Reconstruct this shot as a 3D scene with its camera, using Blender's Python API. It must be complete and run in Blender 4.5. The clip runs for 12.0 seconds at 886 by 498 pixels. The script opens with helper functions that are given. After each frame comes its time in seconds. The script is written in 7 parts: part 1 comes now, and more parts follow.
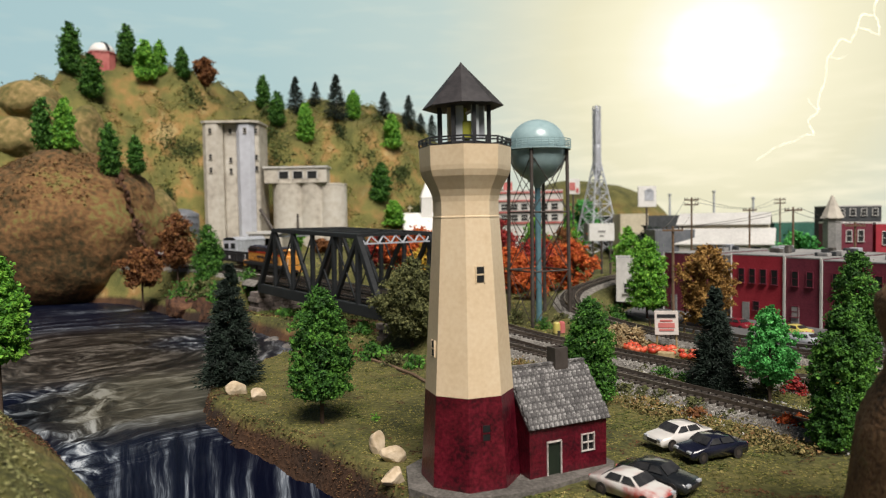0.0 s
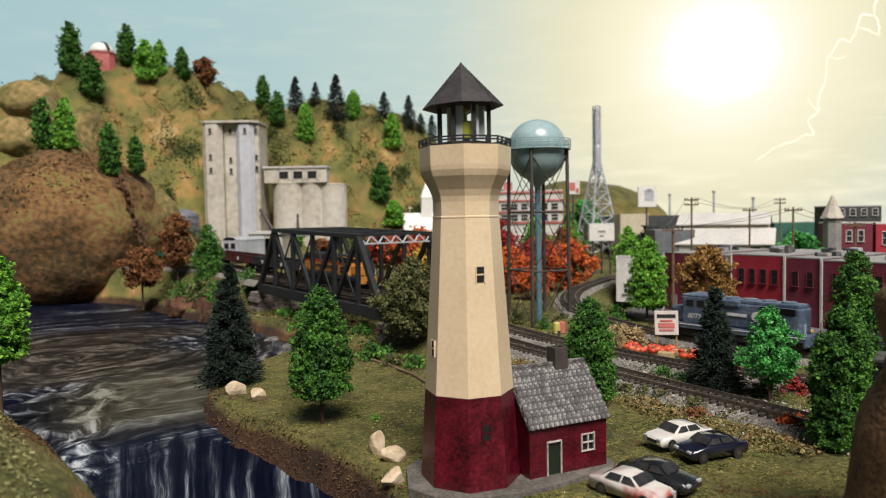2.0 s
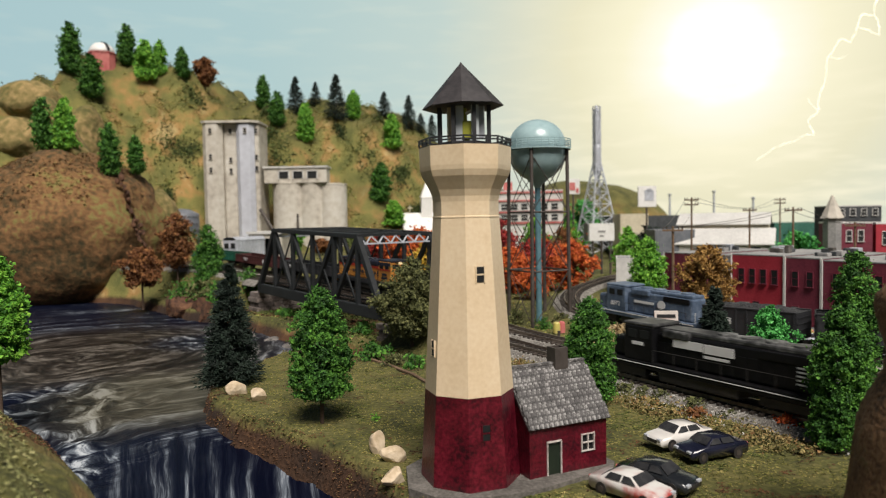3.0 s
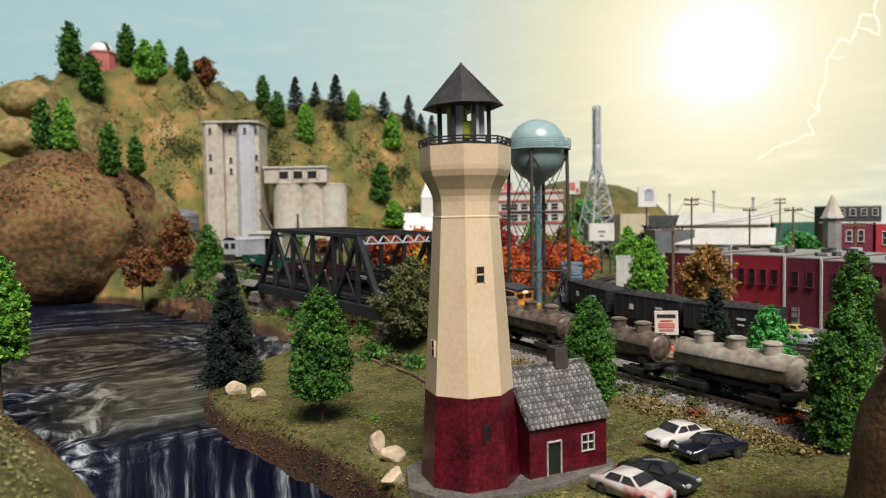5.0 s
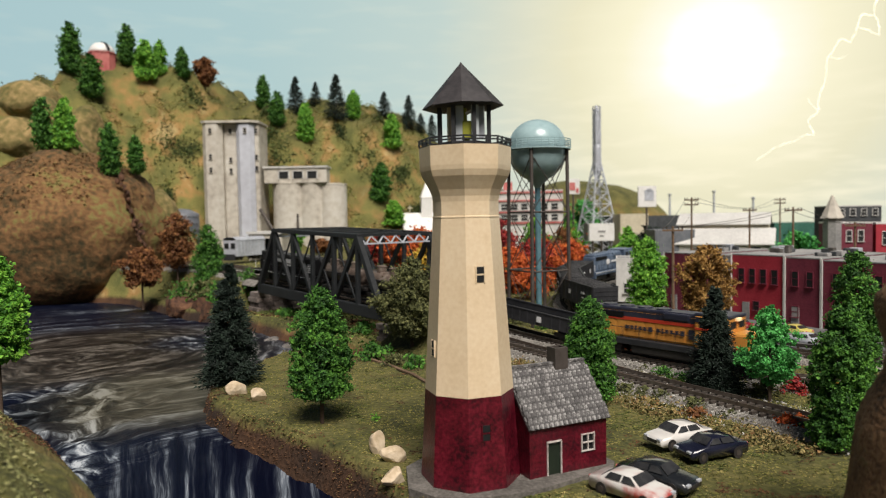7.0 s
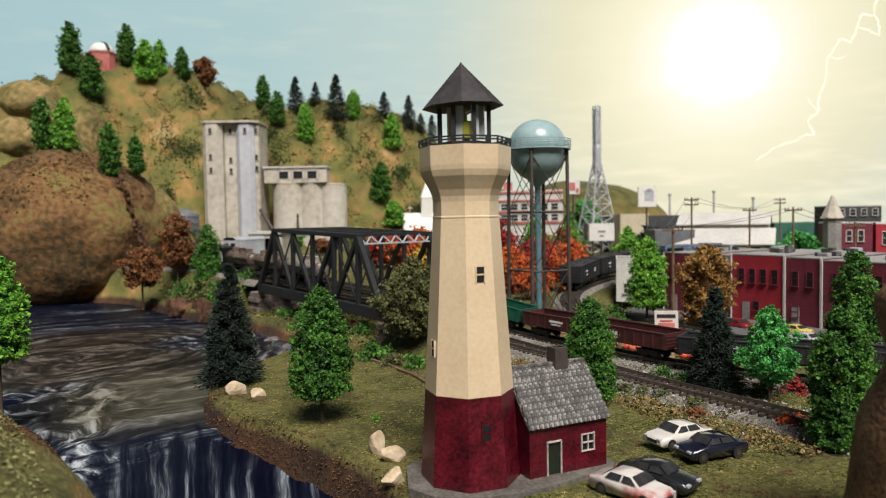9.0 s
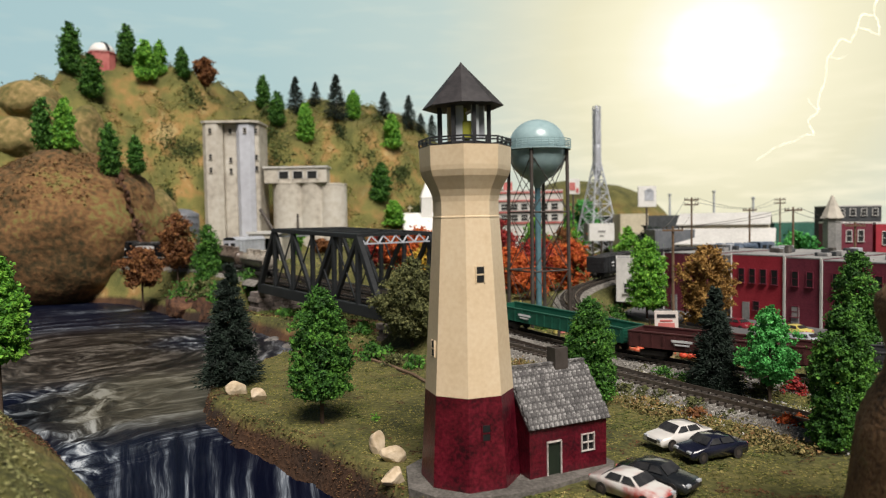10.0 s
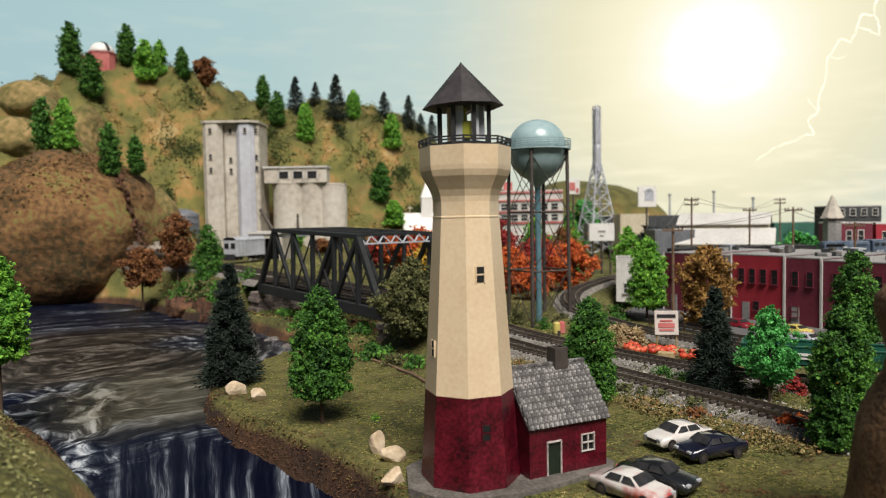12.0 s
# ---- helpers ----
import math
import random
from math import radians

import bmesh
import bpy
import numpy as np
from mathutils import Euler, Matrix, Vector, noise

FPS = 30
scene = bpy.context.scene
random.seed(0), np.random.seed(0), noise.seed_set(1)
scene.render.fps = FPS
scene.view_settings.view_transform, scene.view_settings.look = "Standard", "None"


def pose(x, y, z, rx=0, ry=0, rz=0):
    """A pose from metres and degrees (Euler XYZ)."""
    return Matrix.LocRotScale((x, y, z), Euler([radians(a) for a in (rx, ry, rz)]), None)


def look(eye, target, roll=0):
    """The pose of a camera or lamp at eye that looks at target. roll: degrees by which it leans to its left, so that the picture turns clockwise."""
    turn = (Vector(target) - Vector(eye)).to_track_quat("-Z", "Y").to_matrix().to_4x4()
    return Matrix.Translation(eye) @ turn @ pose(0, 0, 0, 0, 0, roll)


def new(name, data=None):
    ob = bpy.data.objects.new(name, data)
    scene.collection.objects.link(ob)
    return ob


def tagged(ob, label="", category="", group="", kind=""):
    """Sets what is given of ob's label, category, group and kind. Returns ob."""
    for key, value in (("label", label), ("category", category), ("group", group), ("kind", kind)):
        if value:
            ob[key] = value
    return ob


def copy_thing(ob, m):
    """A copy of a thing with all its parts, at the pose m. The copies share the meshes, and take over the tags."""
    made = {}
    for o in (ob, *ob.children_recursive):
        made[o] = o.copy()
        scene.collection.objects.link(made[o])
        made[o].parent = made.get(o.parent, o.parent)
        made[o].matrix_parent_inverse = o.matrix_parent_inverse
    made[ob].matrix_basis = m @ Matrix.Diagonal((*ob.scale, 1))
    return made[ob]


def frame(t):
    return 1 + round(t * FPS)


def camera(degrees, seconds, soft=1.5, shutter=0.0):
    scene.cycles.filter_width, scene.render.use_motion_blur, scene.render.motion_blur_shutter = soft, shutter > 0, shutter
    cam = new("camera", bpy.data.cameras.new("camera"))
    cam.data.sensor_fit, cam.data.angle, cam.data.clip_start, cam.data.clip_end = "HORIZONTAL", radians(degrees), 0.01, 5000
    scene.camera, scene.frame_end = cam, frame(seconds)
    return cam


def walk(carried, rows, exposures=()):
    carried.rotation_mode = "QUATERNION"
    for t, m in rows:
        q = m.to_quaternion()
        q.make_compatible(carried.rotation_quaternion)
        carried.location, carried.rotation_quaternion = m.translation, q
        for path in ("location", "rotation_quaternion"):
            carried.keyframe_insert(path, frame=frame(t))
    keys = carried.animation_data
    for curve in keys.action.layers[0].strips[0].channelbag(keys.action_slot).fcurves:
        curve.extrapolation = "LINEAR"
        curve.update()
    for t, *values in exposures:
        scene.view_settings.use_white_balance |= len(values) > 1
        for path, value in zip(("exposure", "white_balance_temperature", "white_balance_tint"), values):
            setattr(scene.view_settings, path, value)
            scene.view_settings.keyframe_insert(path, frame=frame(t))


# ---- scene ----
cam = camera(65, 12.0, soft=1.05, shutter=0.5)
cam.data.dof.use_dof = True
cam.data.dof.focus_distance, cam.data.dof.aperture_fstop = 0.52, 13.0
VIEW = pose(0, 0, 0.150, 87.4, 0, 0) @ pose(0, 0, 0, 0, 0, -1.0)
walk(cam, [(0.0, VIEW), (12.0, VIEW)], exposures=[(0.0, 0.06), (12.0, 0.06)])

# world, sun
world = bpy.data.worlds.new("room_light")
scene.world = world
world.use_nodes = True
wt = world.node_tree
sky = wt.nodes.new("ShaderNodeTexSky")
sky.sky_type = "NISHITA"
sky.sun_disc = False
sky.sun_elevation, sky.sun_rotation = radians(53), radians(166)
wt.nodes["Background"].inputs["Strength"].default_value = 0.014
wt.links.new(sky.outputs["Color"], wt.nodes["Background"].inputs["Color"])
lamp = bpy.data.lights.new("sun", "SUN")
lamp.energy, lamp.angle, lamp.color = 4.95, radians(30), (1.0, 0.93, 0.85)
sun = new("sun", lamp)
sun.matrix_world = look((0.20, -0.78, 1.10), (0, 0, 0))


# ---- materials ----
def mat(name, cols, rough=0.7, scale=300.0, bump=0.3, metal=0.0, vary="noise", coarse=30.0, coat=0.0, depth=0.0008, emit=0.0, spread=0.26):
    """A procedural surface: a ramp of colours through fine and coarse noise; vary: noise, island or object."""
    m = bpy.data.materials.new(name)
    m.use_nodes = True
    nt = m.node_tree
    b = nt.nodes["Principled BSDF"]
    b.inputs["Roughness"].default_value = rough
    b.inputs["Metallic"].default_value = metal
    b.inputs["Coat Weight"].default_value = coat
    tc = nt.nodes.new("ShaderNodeTexCoord")
    fine = nt.nodes.new("ShaderNodeTexNoise")
    fine.inputs["Scale"].default_value, fine.inputs["Detail"].default_value = scale, 3
    wide = nt.nodes.new("ShaderNodeTexNoise")
    wide.inputs["Scale"].default_value, wide.inputs["Detail"].default_value = coarse, 4
    for n in (fine, wide):
        nt.links.new(tc.outputs["Object"], n.inputs["Vector"])
    mix = nt.nodes.new("ShaderNodeMath")
    mix.operation = "MULTIPLY_ADD"
    mix.inputs[1].default_value = 0.5
    half = nt.nodes.new("ShaderNodeMath")
    half.operation = "MULTIPLY"
    half.inputs[1].default_value = 0.5
    nt.links.new(wide.outputs["Fac"], half.inputs[0])
    nt.links.new(fine.outputs["Fac"], mix.inputs[0])
    nt.links.new(half.outputs[0], mix.inputs[2])
    fac = mix.outputs[0]
    if vary != "noise":
        src = nt.nodes.new("ShaderNodeNewGeometry" if vary == "island" else "ShaderNodeObjectInfo")
        rnd = src.outputs["Random Per Island" if vary == "island" else "Random"]
        add = nt.nodes.new("ShaderNodeMath")
        add.operation = "MULTIPLY_ADD"
        add.inputs[1].default_value = spread
        sub = nt.nodes.new("ShaderNodeMath")
        sub.operation = "SUBTRACT"
        sub.inputs[1].default_value = spread / 2
        nt.links.new(rnd, add.inputs[0])
        nt.links.new(fac, sub.inputs[0])
        nt.links.new(sub.outputs[0], add.inputs[2])
        fac = add.outputs[0]
    ramp = nt.nodes.new("ShaderNodeValToRGB")
    ramp.color_ramp.elements.remove(ramp.color_ramp.elements[1])
    for k, c in enumerate(cols):
        at = 0.5 if len(cols) == 1 else 0.36 + 0.28 * k / (len(cols) - 1)
        e = ramp.color_ramp.elements[0] if k == 0 else ramp.color_ramp.elements.new(at)
        e.position, e.color = at, (*c, 1)
    nt.links.new(fac, ramp.inputs["Fac"])
    nt.links.new(ramp.outputs["Color"], b.inputs["Base Color"])
    if bump:
        bp = nt.nodes.new("ShaderNodeBump")
        bp.inputs["Strength"].default_value, bp.inputs["Distance"].default_value = bump, depth
        nt.links.new(fine.outputs["Fac"], bp.inputs["Height"])
        nt.links.new(bp.outputs["Normal"], b.inputs["Normal"])
    if emit:
        nt.links.new(ramp.outputs["Color"], b.inputs["Emission Color"])
        b.inputs["Emission Strength"].default_value = emit
    return m


M = {}
M["cream"] = mat("cream_paint", [(.66, .51, .33), (.71, .56, .375), (.75, .61, .425)], .34, 420, .04, coarse=38)
M["red_brick"] = mat("painted_red_brick", [(.022, .002, .005), (.082, .004, .011), (.14, .009, .020)], .36, 520, .3, coarse=90)
M["black"] = mat("black_paint", [(.012, .012, .014), (.03, .03, .033)], .45, 300, .15)
M["roofblack"] = mat("dark_slate_paint", [(.018, .016, .018), (.045, .04, .042)], .6, 300, .3)
M["white"] = mat("white_paint", [(.66, .65, .62), (.80, .79, .77)], .5, 200, .1)
M["door_green"] = mat("blackish_green_door", [(.006, .012, .006), (.014, .024, .012)], .6, 300, .1)
M["sash"] = mat("worn_white_sash", [(.30, .26, .24), (.52, .47, .44), (.62, .58, .55)], .6, 900, .2, coarse=300)
M["shingle"] = mat("grey_shingle", [(.040, .037, .037), (.070, .066, .066), (.105, .10, .098), (.28, .27, .265)], .7, 700, .8, vary="object", coarse=330, spread=.16)
M["concrete"] = mat("concrete", [(.060, .054, .047), (.105, .096, .086), (.17, .155, .14)], .85, 500, .4, coarse=60)
M["silo"] = mat("weathered_silo_wall", [(.38, .34, .29), (.52, .48, .41), (.60, .57, .51)], .8, 60, .15, coarse=9)
M["silo_blue"] = mat("bluish_silo_wall", [(.44, .45, .50), (.56, .58, .64)], .8, 60, .1, coarse=9)
M["darkglass"] = mat("dark_window_glass", [(.004, .005, .006), (.010, .011, .012)], .6, 100, 0)
M["steel_dark"] = mat("blackened_bridge_steel", [(.010, .011, .013), (.024, .027, .029)], .55, 300, .2)
M["rail"] = mat("weathered_rail", [(.10, .075, .06), (.24, .20, .17)], .38, 300, .1, metal=.7)
M["sleeper"] = mat("dark_wooden_sleeper", [(.025, .02, .016), (.07, .055, .045)], .85, 600, .4, vary="object")
M["ballast"] = mat("grey_ballast_bed", [(.09, .08, .07), (.20, .185, .165), (.33, .31, .28)], .95, 700, 1, coarse=120, depth=.002)
M["stone"] = mat("ballast_stone", [(.20, .19, .175), (.40, .38, .355), (.58, .56, .53)], .9, 500, .4, vary="island")
M["rock"] = mat("tan_rock", [(.42, .32, .20), (.58, .46, .32), (.66, .55, .41)], .85, 220, .5, coarse=40, depth=.002)
M["trunk"] = mat("brown_trunk", [(.05, .03, .02), (.10, .065, .045)], .9, 600, .5)
M["leaf_green"] = mat("mid_green_foliage", [(.010, .045, .005), (.038, .135, .012), (.115, .29, .030)], .8, 300, 0, vary="island", coarse=90, spread=.17)
M["leaf_bright"] = mat("bright_green_foliage", [(.03, .12, .012), (.12, .34, .025), (.28, .54, .06)], .8, 300, 0, vary="island", coarse=90, spread=.17)
M["leaf_emerald"] = mat("emerald_foliage", [(.018, .12, .018), (.055, .31, .055), (.14, .50, .13)], .75, 300, 0, vary="island", coarse=90, spread=.17)
M["leaf_pine"] = mat("dark_pine_needles", [(.003, .008, .005), (.008, .020, .012), (.022, .042, .026)], .8, 300, 0, vary="island", coarse=90, spread=.17)
M["leaf_olive"] = mat("olive_foliage", [(.03, .035, .010), (.085, .095, .028), (.19, .19, .07)], .85, 300, 0, vary="island", coarse=90, spread=.17)
M["leaf_rust"] = mat("rust_brown_foliage", [(.065, .023, .008), (.19, .072, .022), (.31, .14, .042)], .85, 300, 0, vary="island", coarse=90, spread=.17)
M["leaf_ochre"] = mat("ochre_foliage", [(.10, .05, .011), (.29, .155, .035), (.46, .28, .078)], .85, 300, 0, vary="island", coarse=90, spread=.17)
M["leaf_orange"] = mat("orange_red_foliage", [(.25, .03, .008), (.50, .09, .015), (.62, .17, .03)], .8, 300, 0, vary="island", coarse=90, spread=.17)
M["leaf_crimson"] = mat("crimson_foliage", [(.10, .006, .008), (.26, .015, .015), (.36, .04, .02)], .8, 300, 0, vary="island", coarse=90, spread=.17)
M["leaf_yellow"] = mat("yellow_foliage", [(.32, .20, .02), (.55, .36, .04)], .8, 300, 0, vary="island", coarse=90, spread=.17)
M["straw"] = mat("dry_straw", [(.26, .18, .08), (.48, .38, .22)], .9, 300, 0, vary="island")
M["turf"] = mat("olive_turf", [(.050, .058, .011), (.155, .155, .032), (.24, .21, .060), (.34, .28, .10)], .95, 300, 0, vary="island", coarse=40, spread=.17)
M["teal"] = mat("pale_teal_paint", [(.26, .38, .40), (.34, .47, .49)], .25, 120, .03, coarse=20)
M["legsteel"] = mat("weathered_leg_steel", [(.05, .04, .035), (.10, .085, .075)], .6, 200, .1, metal=.3)
M["silver"] = mat("silver_paint", [(.40, .42, .46), (.58, .60, .66)], .45, 200, .05, metal=.2)
M["asphalt"] = mat("grey_asphalt", [(.07, .07, .075), (.13, .13, .13)], .9, 600, .3)
M["lantern_glass"] = mat("dusty_pale_glass", [(.50, .55, .58), (.66, .70, .72)], .15, 60, 0)
M["gold"] = mat("gold_lamp", [(.34, .36, .03), (.46, .46, .06)], .4, 100, 0)


# ---- mesh helpers ----
def part(name, bm, material, parent, label="", smooth=False):
    me = bpy.data.meshes.new(name)
    bmesh.ops.recalc_face_normals(bm, faces=bm.faces[:])
    bm.to_mesh(me)
    bm.free()
    me.materials.append(material)
    if smooth:
        me.polygons.foreach_set("use_smooth", [True] * len(me.polygons))
    ob = new(name, me)
    ob.parent = parent
    if label:
        ob["label"] = label
    return ob


def soup(name, verts, faces, material, parent=None, label="", smooth=False):
    me = bpy.data.meshes.new(name)
    me.from_pydata(verts, [], faces)
    me.materials.append(material)
    if smooth:
        me.polygons.foreach_set("use_smooth", [True] * len(me.polygons))
    ob = new(name, me)
    ob.parent = parent
    if label:
        ob["label"] = label
    return ob


def thing(name, m, label, category, group="", kind=""):
    ob = new(name)
    ob.empty_display_size = 0.01
    ob.matrix_basis = m
    return tagged(ob, label, category, group, kind)


def box(bm, c, s, rz=0.0, bevel=0.0, taper=1.0, ry=0.0):
    """Adds a box centred at c of size s to bm."""
    r = bmesh.ops.create_cube(bm, size=1)
    for v in r["verts"]:
        k = taper if v.co.z > 0 else 1.0
        v.co = Vector((v.co.x * s[0] * k, v.co.y * s[1] * k, v.co.z * s[2]))
    if bevel:
        es = list({e for v in r["verts"] for e in v.link_edges})
        r = bmesh.ops.bevel(bm, geom=es, offset=bevel, segments=2, affect="EDGES", profile=0.5)
        vs = list({v for f in r["faces"] for v in f.verts})
    else:
        vs = r["verts"]
    m = Matrix.Translation(c) @ Matrix.Rotation(rz, 4, "Z") @ Matrix.Rotation(ry, 4, "Y")
    for v in vs:
        v.co = m @ v.co
    return vs


def rod(bm, a, b, r0, r1=None, seg=8):
    """Adds a tapered rod from a to b."""
    a, b = Vector(a), Vector(b)
    r1 = r0 if r1 is None else r1
    q = (b - a).to_track_quat("Z", "Y")
    rings = []
    for p, r in ((a, r0), (b, r1)):
        rings.append([bm.verts.new(p + q @ Vector((r * math.cos(k * math.tau / seg), r * math.sin(k * math.tau / seg), 0))) for k in range(seg)])
    for k in range(seg):
        bm.faces.new((rings[0][k], rings[0][(k + 1) % seg], rings[1][(k + 1) % seg], rings[1][k]))
    bm.faces.new(rings[0][::-1])
    bm.faces.new(rings[1])


def beam(bm, a, b, w, h):
    """Adds a square bar from a to b."""
    a, b = Vector(a), Vector(b)
    d = (b - a).normalized()
    up = Vector((0, 0, 1)) if abs(d.z) < 0.95 else Vector((0, 1, 0))
    x = d.cross(up).normalized() * w / 2
    y = x.normalized().cross(d).normalized() * h / 2
    vs = [bm.verts.new(p + i * x + j * y) for p in (a, b) for i, j in ((-1, -1), (1, -1), (1, 1), (-1, 1))]
    for f in ((0, 1, 2, 3), (4, 7, 6, 5), (0, 4, 5, 1), (1, 5, 6, 2), (2, 6, 7, 3), (3, 7, 4, 0)):
        bm.faces.new([vs[k] for k in f])


def lathe(bm, prof, seg=24, turn=0.0, cap=True):
    """Adds a body of revolution; prof: (radius, z) from below."""
    rings = []
    for r, z in prof:
        rings.append([bm.verts.new((r * math.cos(turn + k * math.tau / seg), r * math.sin(turn + k * math.tau / seg), z)) for k in range(seg)])
    for p, q in zip(rings, rings[1:]):
        for k in range(seg):
            bm.faces.new((p[k], p[(k + 1) % seg], q[(k + 1) % seg], q[k]))
    if cap:
        bm.faces.new(rings[0][::-1])
        bm.faces.new(rings[-1])


def prism(bm, outline, z0, z1):
    lo = [bm.verts.new((x, y, z0)) for x, y in outline]
    hi = [bm.verts.new((x, y, z1)) for x, y in outline]
    n = len(lo)
    for k in range(n):
        bm.faces.new((lo[k], lo[(k + 1) % n], hi[(k + 1) % n], hi[k]))
    bm.faces.new(lo[::-1])
    bm.faces.new(hi)


def smooth01(a, b, x):
    t = np.clip((x - a) / (b - a), 0, 1)
    return t * t * (3 - 2 * t)


def wobble(x, y, seed=0.0, octaves=4):
    """Cheap smooth noise on arrays, about -1 to 1."""
    v, amp = 0, 0.5
    for k in range(octaves):
        f = 2.0 ** k
        v = v + amp * np.sin(f * x * 1.7 + 1.3 * np.sin(f * y * 1.1 + seed + k) + seed * 3.1) * np.cos(f * y * 1.9 + 1.7 * np.sin(f * x * 0.9 - seed) + k * 2.3)
        amp *= 0.55
    return v * 1.4


# ---- paths of the three tracks ----
def smooth_path(pts, step=0.004):
    """A dense path through the points, even in arc length."""
    p = np.array(pts, float)
    p = np.vstack([2 * p[0] - p[1], p, 2 * p[-1] - p[-2]])
    out = []
    for i in range(1, len(p) - 2):
        t = np.linspace(0, 1, 40, endpoint=False)[:, None]
        a, b, c, d = p[i - 1:i + 3]
        out.append(0.5 * (2 * b + (c - a) * t + (2 * a - 5 * b + 4 * c - d) * t ** 2 + (3 * b - a - 3 * c + d) * t ** 3))
    q = np.vstack(out + [p[-2:-1]])
    s = np.concatenate([[0], np.cumsum(np.linalg.norm(np.diff(q, axis=0), axis=1))])
    n = int(s[-1] / step)
    g = np.linspace(0, s[-1], n)
    return np.stack([np.interp(g, s, q[:, k]) for k in range(3)], 1), s[-1]


NEAR = [(-1.0, 1.66, .062), (-0.85, 1.585, .062), (-0.70, 1.525, .062), (-0.59, 1.47, .062), (-0.50, 1.41, .060), (-0.432, 1.346, .058), (-0.376, 1.281, .055), (-0.275, 1.157, .051), (-0.161, 1.017, .046), (-0.047, .877, .038), (.071, .737, .018),
        (.118, .676, .014), (.157, .612, .012), (.188, .557, .012), (.215, .513, .012), (.246, .462, .012), (.29, .395, .012), (.37, .32, .012), (.55, .25, .012), (.9, .2, .012), (1.6, .2, .012)]
MID = [(-.95, 1.72, .062), (-0.80, 1.645, .062), (-0.65, 1.585, .062), (-0.54, 1.522, .062), (-0.455, 1.45, .060), (-0.391, 1.38, .058), (-0.337, 1.313, .055), (-0.236, 1.189, .051), (-0.122, 1.049, .046), (-0.008, .909, .038), (.080, .815, .020),
       (.132, .757, .014), (.172, .702, .013), (.222, .640, .012), (.258, .606, .012), (.299, .578, .012), (.37, .54, .012), (.52, .48, .012), (.9, .4, .012), (1.6, .36, .012)]
FAR = [(1.7, .56, .014), (1.0, .57, .014), (.6, .595, .014), (.44, .625, .014), (.353, .67, .014), (.305, .717, .014), (.268, .778, .014), (.230, .838, .016), (.199, .905, .020), (.186, .970, .023), (.191, 1.049, .027), (.215, 1.128, .031),
       (.257, 1.193, .036), (.317, 1.262, .040), (.40, 1.325, .042), (.52, 1.37, .042), (.75, 1.40, .042), (1.5, 1.40, .042)]
TRACKS = {}
for key, pts in (("near", NEAR), ("mid", MID), ("far", FAR)):
    TRACKS[key] = smooth_path(pts)


def on_track(key, s):
    p, total = TRACKS[key]
    f = s / total * (len(p) - 1)
    i = int(min(max(f, 0), len(p) - 2))
    return Vector(p[i] + (p[i + 1] - p[i]) * (f - i))


def near_track(x, y):
    """Distance of points to the closest track and its height there."""
    best, hz = np.full(x.shape, 9.0), np.zeros(x.shape)
    for key in TRACKS:
        p = TRACKS[key][0][::5]
        for q in p:
            d = np.hypot(x - q[0], y - q[1])
            m = d < best
            best[m], hz[m] = d[m], q[2]
    return best, hz


# ---- ground ----
BANK = np.array([(-.62, 1.40), (-.44, 1.19), (-.345, 1.13), (-.235, .985), (-.12, .845), (-.03, .75), (-.09, .765), (-.19, .80), (-.205, .71), (-.216, .62), (-.199, .575), (-.165, .528), (-.137, .506), (-.104, .474), (-.078, .450), (-.045, .40), (-.02, .357), (.06, .31), (.12, .27), (.12, .1), (-.17, .1),
                 (-.22, .37), (-.33, .50), (-.355, .56), (-.43, .62), (-.60, .80), (-.9, .95), (-1.6, 1.2), (-1.6, 1.6), (-.9, 1.56), (-.68, 1.50)])


def in_river(x, y):
    """Signed distance to the river's bank line, positive in the water."""
    inside = np.zeros(x.shape, bool)
    dist = np.full(x.shape, 9.0)
    n = len(BANK)
    for i in range(n):
        (x0, y0), (x1, y1) = BANK[i], BANK[(i + 1) % n]
        cross = ((y0 > y) != (y1 > y)) & (x < (x1 - x0) * (y - y0) / (y1 - y0 + 1e-12) + x0)
        inside ^= cross
        t = np.clip(((x - x0) * (x1 - x0) + (y - y0) * (y1 - y0)) / ((x1 - x0) ** 2 + (y1 - y0) ** 2), 0, 1)
        dist = np.minimum(dist, np.hypot(x - x0 - t * (x1 - x0), y - y0 - t * (y1 - y0)))
    return np.where(inside, dist, -dist)


def bump(x, y, cx, cy, rx, ry, p=2.0):
    d = np.sqrt(((x - cx) / rx) ** 2 + ((y - cy) / ry) ** 2)
    return np.clip(1 - d ** p, 0, 1)


